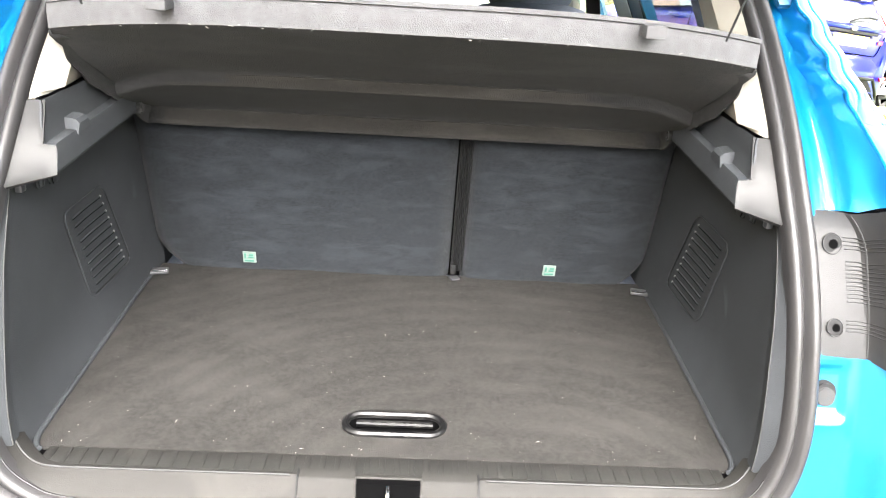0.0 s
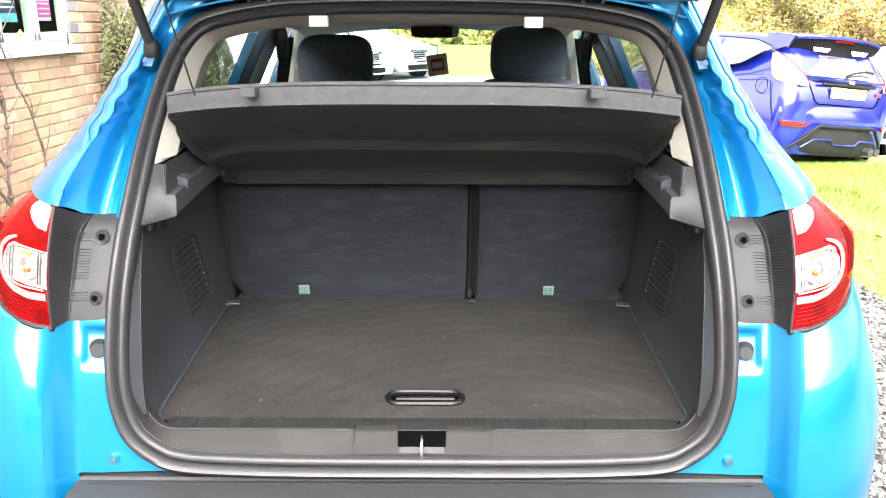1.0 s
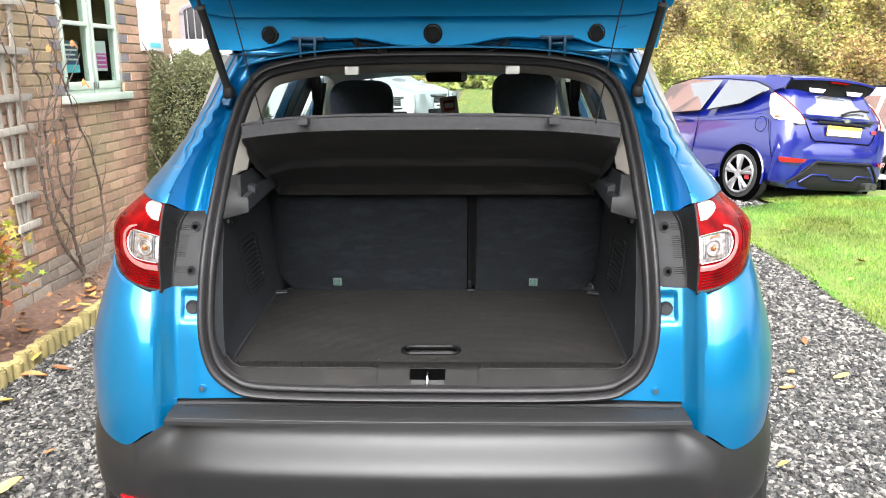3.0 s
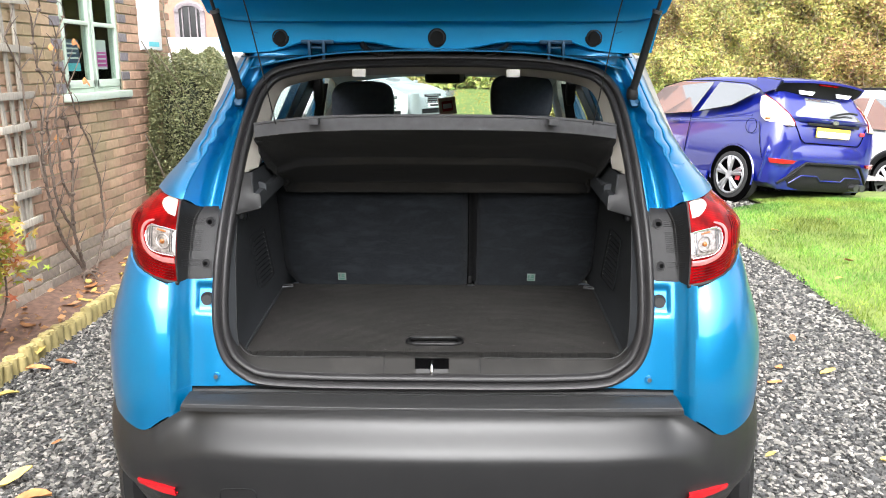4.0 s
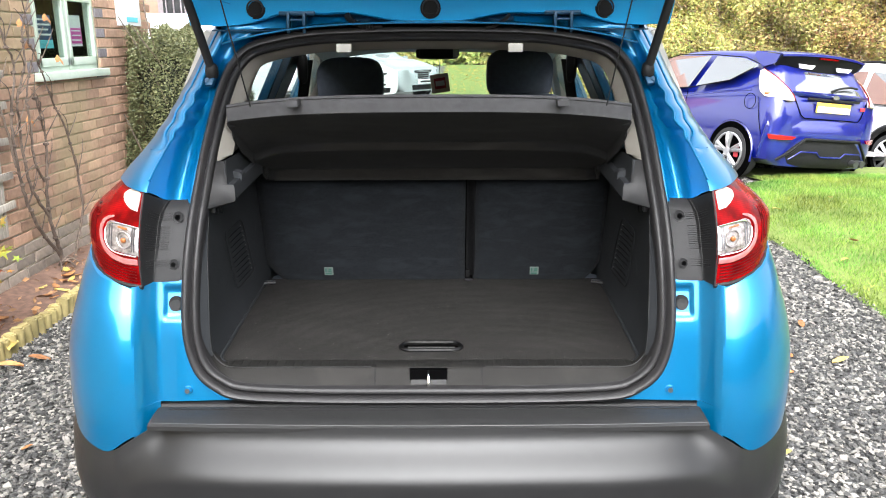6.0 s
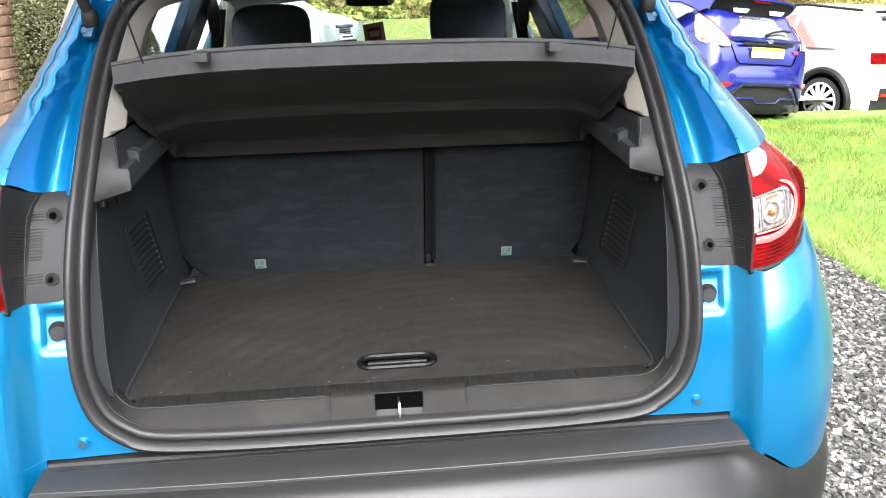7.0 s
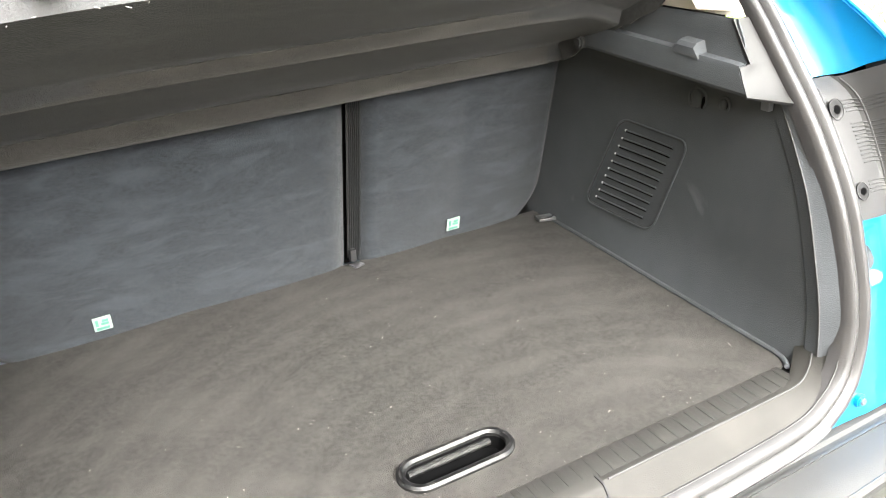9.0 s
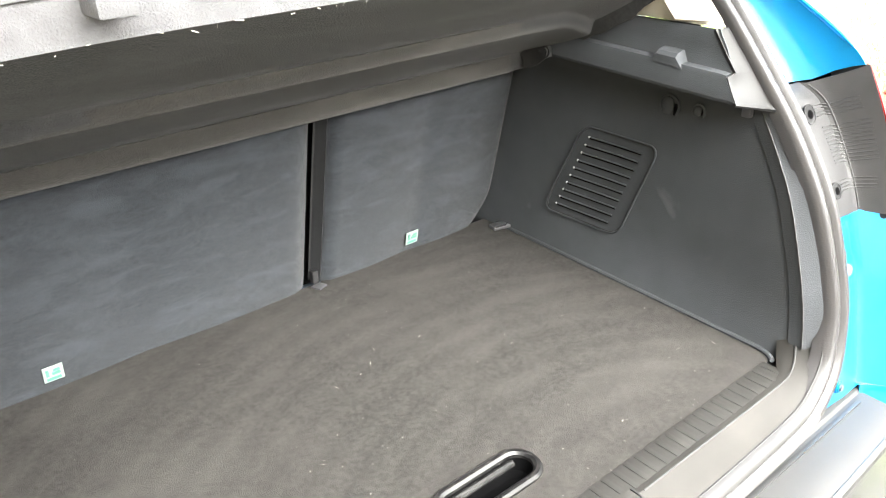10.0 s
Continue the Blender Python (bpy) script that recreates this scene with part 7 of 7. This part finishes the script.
        part("reflector", sheet([[(s * 0.815, 0.060, 0.512), (s * 0.70, -0.015, 0.510), (s * 0.585, -0.055, 0.520)], [(s * 0.835, 0.070, 0.562), (s * 0.70, -0.024, 0.560), (s * 0.545, -0.068, 0.556)]], 0.02), REFLECTOR, c, "red bumper reflector")
        part("spoiler_blade", sheet([[(s * 0.60, 0.66, 1.462), (s * 0.635, 0.44, 1.440), (s * 0.645, 0.25, 1.430)], [(s * 0.655, 0.62, 1.405), (s * 0.672, 0.46, 1.350), (s * 0.650, 0.27, 1.385)], [(s * 0.690, 0.52, 1.335), (s * 0.688, 0.44, 1.282), (s * 0.648, 0.31, 1.340)]], 0.018), FIESTA, c, "", 60)
    part("spoiler_top", sheet([bow(0.59, 0.66, 0.0, 1.476, 0.020), bow(0.61, 0.42, 0.02, 1.490, 0.030), bow(0.63, 0.22, 0.06, 1.478, 0.036), bow(0.635, 0.165, 0.07, 1.462, 0.036), bow(0.635, 0.168, 0.07, 1.448, 0.034)], 0.014), FIESTA, c, "", 60)
    part("spoiler", sheet([bow(0.625, 0.178, 0.07, 1.446, 0.034), bow(0.635, 0.20, 0.08, 1.405, 0.028), bow(0.64, 0.225, 0.10, 1.34, 0.014), bow(0.60, 0.235, 0.12, 1.285, -0.020), bow(0.50, 0.235, 0.14, 1.240, -0.060)], 0.02), SOFTBLACK, c, "black roof spoiler", 60)
    for x in (-0.29, 0.29):
        part("spoiler_slot", sheet([[(x - 0.125, 0.196, 1.345), (x + 0.125, 0.196, 1.345)], [(x - 0.095, 0.206, 1.302), (x + 0.095, 0.206, 1.302)]], 0.012), WHITEB, c)
    part("brake_light", box(-0.14, 0.14, 0.162, 0.190, 1.418, 1.436, 0.003), REDLENS, c)
    part("rear_window", sheet([bow(0.56, 0.225, 0.05, 1.27), bow(0.60, 0.13, 0.06, 1.15), bow(0.60, 0.045, 0.05, 1.045)], 0.012), PALEGLASS, c, "rear window", 60)
    part("rear_wiper", tube([(-0.03, 0.035, 1.075), (0.10, 0.055, 1.112), (0.30, 0.085, 1.140), (0.44, 0.095, 1.135)], 0.013, 6), BLACK, c)
    part("hatch_crease", sheet([bow(0.60, 0.030, 0.05, 1.050), bow(0.605, -0.012, 0.06, 1.030), bow(0.60, 0.004, 0.06, 1.000)], 0.012), FIESTA, c, "", 60)
    part("hatch_line", tube([(-0.56, 0.035, 0.97), (-0.47, 0.0, 0.80), (-0.42, -0.012, 0.762), (0.42, -0.012, 0.762), (0.47, 0.0, 0.80), (0.56, 0.035, 0.97)], 0.006, 6), INNER, c)
    part("plate_recess", box(-0.40, 0.40, -0.010, 0.012, 0.963, 0.992, 0.005), BLACK, c)
    pl = part("number_plate", box(-0.26, 0.26, -0.018, -0.002, 0.835, 0.946, 0.003), PLATEY, c, "yellow number plate with plain bars")
    part("plate_bar", box(-0.25, 0.25, -0.021, -0.018, 0.840, 0.905), WHITEB, pl)
    part("badge", turned(disc(0.048, 0.02, 20), pose(0, -0.014, 1.012, 90, 0, 0) @ Matrix.Diagonal((1, 0.5, 1, 1))), CHROME, c)
    part("side_badge", box(0.45, 0.52, 0.002, 0.014, 0.885, 0.925, 0.003), REDTAG, c)
    part("bumper", sheet([bow(0.74, 0.000, 0.13, 0.760), bow(0.80, -0.030, 0.15, 0.735), bow(0.835, -0.062, 0.17, 0.66), bow(0.845, -0.062, 0.18, 0.55), bow(0.845, -0.045, 0.19, 0.42), bow(0.835, -0.025, 0.20, 0.30)], 0.03), FIESTA, c, "blue rear bumper", 60)
    part("diffuser", sheet([bow(w, y, b, z) for w, y, b, z in ((0.40, -0.072, 0.04, 0.530), (0.52, -0.078, 0.06, 0.44), (0.64, -0.076, 0.09, 0.34), (0.68, -0.060, 0.10, 0.255), (0.66, -0.02, 0.10, 0.215))], 0.05), BLACK, c, "black lower bumper", 60)
    edge_ = [(-0.70, 0.020, 0.285), (-0.56, -0.055, 0.40), (-0.42, -0.085, 0.535), (0.42, -0.085, 0.535), (0.56, -0.055, 0.40), (0.70, 0.020, 0.285)]
    part("diffuser_edge", tube(edge_, 0.018, 6), BRACKET, c, "grey trim round the lower bumper")
    part("diffuser_crease", tube([(-0.60, -0.055, 0.30), (-0.46, -0.085, 0.395), (-0.22, -0.088, 0.395), (-0.16, -0.088, 0.345), (0.16, -0.088, 0.345), (0.22, -0.088, 0.395), (0.46, -0.085, 0.395), (0.60, -0.055, 0.30)], 0.008, 6), FIESTA, c)
    for x in (0.40, 0.50):
        part("tailpipe", turned(disc(0.042, 0.12, 20), pose(x, -0.06, 0.285, 90, 0, 0)), DARKMETAL, c, "round exhaust pipe")
    part("fuel_flap", tube([(-0.858, 0.385 + 0.085 * math.cos(a), 0.90 + 0.085 * math.sin(a)) for a in np.linspace(0, 2 * math.pi, 29)[:-1]], 0.0035, 5, closed=True), INNER, c)
    part("door_handle", turned(blob(0.02, 0.10, 0.02, 0.6, 14, 8), pose(-0.868, 1.72, 0.885)), FIESTA, c)
    part("door_gap", tube([(-0.862, 1.49, 0.26), (-0.864, 1.46, 0.70), (-0.845, 1.46, 0.96)], 0.0045, 5), INNER, c)
    part("panel_gap", tube([(-0.845, 0.16, 0.55), (-0.852, 0.22, 0.72), (-0.835, 0.30, 0.96)], 0.0035, 5), INNER, c)
    part("side_sill", box(-0.880, -0.84, 0.98, 2.66, 0.19, 0.30, 0.02), FIESTA, c)


def white_suv():
    st = [(-0.02, 0.60, 0.92, 0.50, 1.0), (0.02, 0.72, 0.96, 0.56, 1.08), (0.08, 0.82, 0.98, 0.60, 1.18), (0.20, 0.88, 1.0, 0.62, 1.36), (0.36, 0.90, 1.0, 0.66, 1.47), (0.7, 0.90, 1.0, 0.69, 1.53), (1.4, 0.90, 0.99, 0.70, 1.56),
          (2.2, 0.90, 0.98, 0.68, 1.53), (2.7, 0.90, 0.97, 0.66, 1.28), (3.0, 0.89, 0.97, 0.74, 1.08), (3.6, 0.86, 0.93, 0.7, 0.99), (4.0, 0.74, 0.80, 0.6, 0.85), (4.12, 0.5, 0.6, 0.4, 0.64)]
    c = saloon("white_suv", "white compact crossover with grey wheel arches", (7.09, 8.43, -0.38), 20, WHITEP, 0.9, st, (0.72, 3.3), 0.34, None)
    for s in (1, -1):
        for y in (0.72, 3.3):
            wheel(c, s * 0.82, y, 0.34, s, 12, WHITERIM, False)
            part("arch_trim", tube([(s * 0.90, y + 0.41 * math.cos(a), 0.34 + 0.41 * math.sin(a)) for a in np.linspace(-0.35, math.pi + 0.35, 24)], 0.045, 8), BUMPER, c, "grey plastic arch trim")
        part("side_skirt", box(min(s * 0.87, s * 0.915), max(s * 0.87, s * 0.915), 1.1, 2.9, 0.22, 0.36, 0.02), BUMPER, c)
        side_glass(c, s, [(0.862, 0.55, 1.03), (0.862, 1.35, 1.02), (0.75, 1.30, 1.44), (0.745, 0.62, 1.40)])
        side_glass(c, s, [(0.862, 1.42, 1.02), (0.862, 2.45, 1.01), (0.745, 2.15, 1.42), (0.75, 1.38, 1.44)])
        part("rear_lamp", sheet([[(s * 0.84, 0.12, 1.0), (s * 0.70, 0.0, 1.0)], [(s * 0.84, 0.10, 0.86), (s * 0.70, -0.02, 0.86)]], 0.02), REDLENS, c, "red rear lamp")
        part("reflector", box(min(s * 0.62, s * 0.78), max(s * 0.62, s * 0.78), -0.06, -0.02, 0.46, 0.50, 0.005), REFLECTOR, c)
    part("lower_bumper", sheet([[(0.80 * i / 8, -0.06 + 0.12 * (i / 8) ** 4, z) for i in range(-8, 9)] for z in (0.56, 0.44, 0.28)], 0.06), BUMPER, c, "grey lower bumper", 60)
    part("roof_rail", tube([(-0.66, 0.45, 1.50), (-0.69, 1.3, 1.57), (-0.67, 2.2, 1.54)], 0.018, 8), BLACK, c)
    part("rear_window", sheet([[(0.55 * i / 6, 0.22 + 0.03 * (i / 6) ** 2, 1.40) for i in range(-6, 7)], [(0.60 * i / 6, 0.06 + 0.04 * (i / 6) ** 2, 1.10) for i in range(-6, 7)]], 0.01), PALEGLASS, c, "rear window")
    part("roof_lip", sheet([[(0.62 * i / 6, 0.30, 1.47) for i in range(-6, 7)], [(0.62 * i / 6, 0.08 + 0.03 * (i / 6) ** 2, 1.46) for i in range(-6, 7)]], 0.03), BLACK, c)
    pl = part("number_plate", box(-0.26, 0.26, -0.05, -0.035, 0.74, 0.85, 0.003), PLATEY, c, "yellow number plate")
    part("plate_bar", box(-0.2, 0.2, -0.054, -0.05, 0.77, 0.82), WHITEB, pl)


def front_car(name, label, loc, turn, paint, grille):
    """A car seen from its front; y = 0 is its nose."""
    st = [(0.0, 0.55, 0.62, 0.4, 0.68), (0.06, 0.78, 0.68, 0.5, 0.74), (0.25, 0.86, 0.80, 0.62, 0.86), (0.9, 0.90, 0.92, 0.72, 0.99), (1.35, 0.91, 0.96, 0.72, 1.04), (1.75, 0.91, 0.97, 0.62, 1.28), (2.1, 0.91, 0.98, 0.60, 1.44), (2.8, 0.91, 0.98, 0.60, 1.47), (3.6, 0.90, 0.98, 0.58, 1.40), (4.2, 0.86, 0.96, 0.55, 1.1), (4.6, 0.7, 0.85, 0.5, 0.95)]
    c = saloon(name, label, loc, turn, paint, 0.9, st, (0.85, 3.6), 0.32, None)
    for s in (1, -1):
        for y in (0.85, 3.6):
            wheel(c, s * 0.82, y, 0.32, s, 5, ALLOY)
        part("headlamp", sheet([[(s * 0.80, 0.22, 0.80), (s * 0.52, 0.08, 0.76)], [(s * 0.82, 0.17, 0.66), (s * 0.50, 0.03, 0.64)]], 0.02), CLEARLENS, c, "clear headlamp")
        part("headlamp_eye", turned(disc(0.05, 0.03, 18), pose(s * 0.64, 0.06, 0.71, 90, 0, 0)), DARKMETAL, c)
        side_glass(c, s, [(0.875, 1.5, 1.02), (0.875, 2.5, 1.02), (0.70, 2.5, 1.36), (0.70, 2.05, 1.34)], DARKGLASS)
        side_glass(c, s, [(0.875, 2.6, 1.02), (0.86, 3.6, 1.02), (0.66, 3.4, 1.32), (0.70, 2.6, 1.36)], DARKGLASS)
        part("mirror", turned(blob(0.09, 0.05, 0.06, 0.6, 14, 8), pose(s * 0.98, 1.55, 1.02)), paint, c)
    gr = part("grille", sheet([[(0.33 * i / 6, -0.01 + 0.03 * (i / 6) ** 2, 0.74) for i in range(-6, 7)], [(0.28 * i / 6, -0.02 + 0.03 * (i / 6) ** 2, 0.52) for i in range(-6, 7)]], 0.02), GLOSSBLACK, c, "grille with chrome bars")
    for k in range(4):
        part("grille_bar", tube([(-0.29, -0.02, 0.55 + 0.055 * k), (0, -0.04, 0.55 + 0.055 * k), (0.29, -0.02, 0.55 + 0.055 * k)], 0.007, 6), CHROME, gr)
    part("grille_edge", tube([(-0.34, 0.01, 0.75), (0, -0.035, 0.76), (0.34, 0.01, 0.75), (0.28, 0.0, 0.51), (0, -0.04, 0.505), (-0.28, 0.0, 0.51)], 0.012, 6, closed=True), CHROME, gr)
    part("lower_intake", sheet([[(0.62 * i / 6, -0.03 + 0.06 * (i / 6) ** 2, 0.38) for i in range(-6, 7)], [(0.60 * i / 6, -0.03 + 0.06 * (i / 6) ** 2, 0.26) for i in range(-6, 7)]], 0.02), GLOSSBLACK, c, "dark lower intake")
    pl = part("number_plate", box(-0.26, 0.26, -0.075, -0.055, 0.41, 0.52, 0.003), WHITEB, c, "white number plate with plain bars")
    part("plate_bar", box(-0.20, 0.20, -0.079, -0.075, 0.44, 0.49), BLACK, pl)
    part("windscreen", sheet([[(0.70 * i / 6, 1.37 + 0.12 * (i / 6) ** 2, 1.05) for i in range(-6, 7)], [(0.56 * i / 6, 2.03 + 0.08 * (i / 6) ** 2, 1.42) for i in range(-6, 7)]], 0.01), PALEGLASS, c, "windscreen")
    return c


blue_hatch()
white_suv()
front_car("silver_saloon", "silver saloon facing us with a chrome grille", (-0.55, 19.2, 0.0), 50, SILVERP, True)
front_car("white_car", "white car facing us beside a silver one", (-1.6, 17.6, 0.0), 50, WHITEP, True)


# ---- specks on the boot carpet ----
def lint():
    rng = np.random.default_rng(17)
    m = 150
    c = np.stack([rng.uniform(-0.46, 0.46, m), 0.08 + 0.58 * rng.random(m) ** 1.9, np.full(m, 0.7912)], 1)
    a, l, w = rng.uniform(0, np.pi, m), rng.uniform(0.0006, 0.0022, m), rng.uniform(0.0003, 0.0006, m)
    long = rng.random(m) < 0.12
    l = np.where(long, l * 3.0, l)
    d = np.stack([np.cos(a) * l, np.sin(a) * l, 0 * a], 1)
    e = np.stack([-np.sin(a) * w, np.cos(a) * w, 0.0005 + 0 * a], 1)
    v = np.stack([c - d, c + e, c + d, c - e * np.array((1, 1, 0))], 1).reshape(-1, 3)
    scatter("carpet_lint", v, np.arange(4 * m).reshape(-1, 4), LINTM, "pale lint specks and fibres on the boot carpet", "lint")


lint()


def frayed_edge():
    """Loose felt fibres along the shelf's lower rear edge."""
    rng = np.random.default_rng(23)
    v, f = [], []
    for i in range(48):
        x = rng.uniform(-0.465, 0.465)
        p = Vector((x, rear_edge(x) - 0.003, 1.350 - 0.030 * (abs(x) / 0.478) ** 3 + rng.uniform(-0.003, 0.003)))
        d = Vector((rng.normal(0, 0.0025), -rng.uniform(0, 0.001), rng.normal(-0.0005, 0.001)))
        k = len(v)
        v += [tuple(p), tuple(p + Vector((0, 0, 0.0009))), tuple(p + d + Vector((0, 0, 0.0006))), tuple(p + d)]
        f.append((k, k + 1, k + 2, k + 3))
    me = bpy.data.meshes.new("frayed_edge")
    me.from_pydata(v, [], f)
    me.materials.append(LINTM)
    o = new("frayed_edge", me)
    o.parent = shelf
    tagged(o, kind="stuff")


frayed_edge()


# ---- bricks of the house wall ----
def bricks():
    rnd = random.Random(9)
    bm = box(-0.010, 0.002, -(BW - 0.010) / 2, (BW - 0.010) / 2, -(BH - 0.010) / 2, (BH - 0.010) / 2)
    bevel_ = [e for e in bm.edges]
    bmesh.ops.bevel(bm, geom=[e for e in bevel_ if all(v.co.x > 0 for v in e.verts)], offset=0.003, segments=1, affect="EDGES")
    full = bpy.data.meshes.new("brick")
    bm.to_mesh(full)
    bm.free()
    full.materials.append(BRICKM)
    dark = full.copy()
    dark.materials[0] = BLUEBRICK
    foot = full.copy()
    foot.materials[0] = FOOTBRICK
    joined_v, joined_f = [], []
    corners = [v.co.copy() for v in full.vertices]
    polys = [tuple(p.vertices) for p in full.polygons]
    count = 0
    course = 0
    z = 0.03
    while z < 2.6:
        off = (course % 2) * BW / 2
        y = WY0 + off
        while y < WY1:
            y0, y1 = y - BW / 2, y + BW / 2
            near = WIN[0] - 0.06 < y1 and y0 < WIN[1] + 0.06 and z > WIN[2] - 0.08 and z < WIN[3] + 0.1
            inside = y1 > WIN[0] + 0.005 and y0 < WIN[1] - 0.005 and WIN[2] - 0.06 < z < WIN[3] + 0.03
            quoin = ((WIN[0] - 0.03 < y1 <= WIN[0] + 0.13 or WIN[1] - 0.13 <= y0 < WIN[1] + 0.03) and WIN[2] - 0.10 < z) or z < 0.20
            scale = 1.0
            yc = y
            if inside:
                # keep the stump outside the opening
                if y0 < WIN[0] - 0.03:
                    scale, yc = (WIN[0] - 0.005 - y0) / BW, (y0 + WIN[0] - 0.005) / 2
                elif y1 > WIN[1] + 0.03:
                    scale, yc = (y1 - WIN[1] - 0.005) / BW, (y1 + WIN[1] + 0.005) / 2
                else:
                    y += BW
                    continue
            m = pose(WX + rnd.uniform(-0.003, 0.003), yc, z + BH / 2, 0, 0, 0) @ Matrix.Diagonal((1, scale, 1, 1))
            if 2.75 < y < 4.95 and z < 2.1 and count < 300:
                o = new("brick", foot if z < 0.20 else dark if quoin else full)
                o.parent = wall
                o.matrix_basis = m
                count += 1
            else:
                k = len(joined_v)
                joined_v += [tuple(m @ q) for q in corners]
                joined_f += [tuple(k + i for i in p) for p in polys]
            y += BW
        z += BH
        course += 1
    me = bpy.data.meshes.new("brickwork")
    me.from_pydata(joined_v, [], joined_f)
    me.materials.append(BRICKJ)
    o = new("brickwork", me)
    o.parent = wall
    tagged(o, kind="stuff")


bricks()
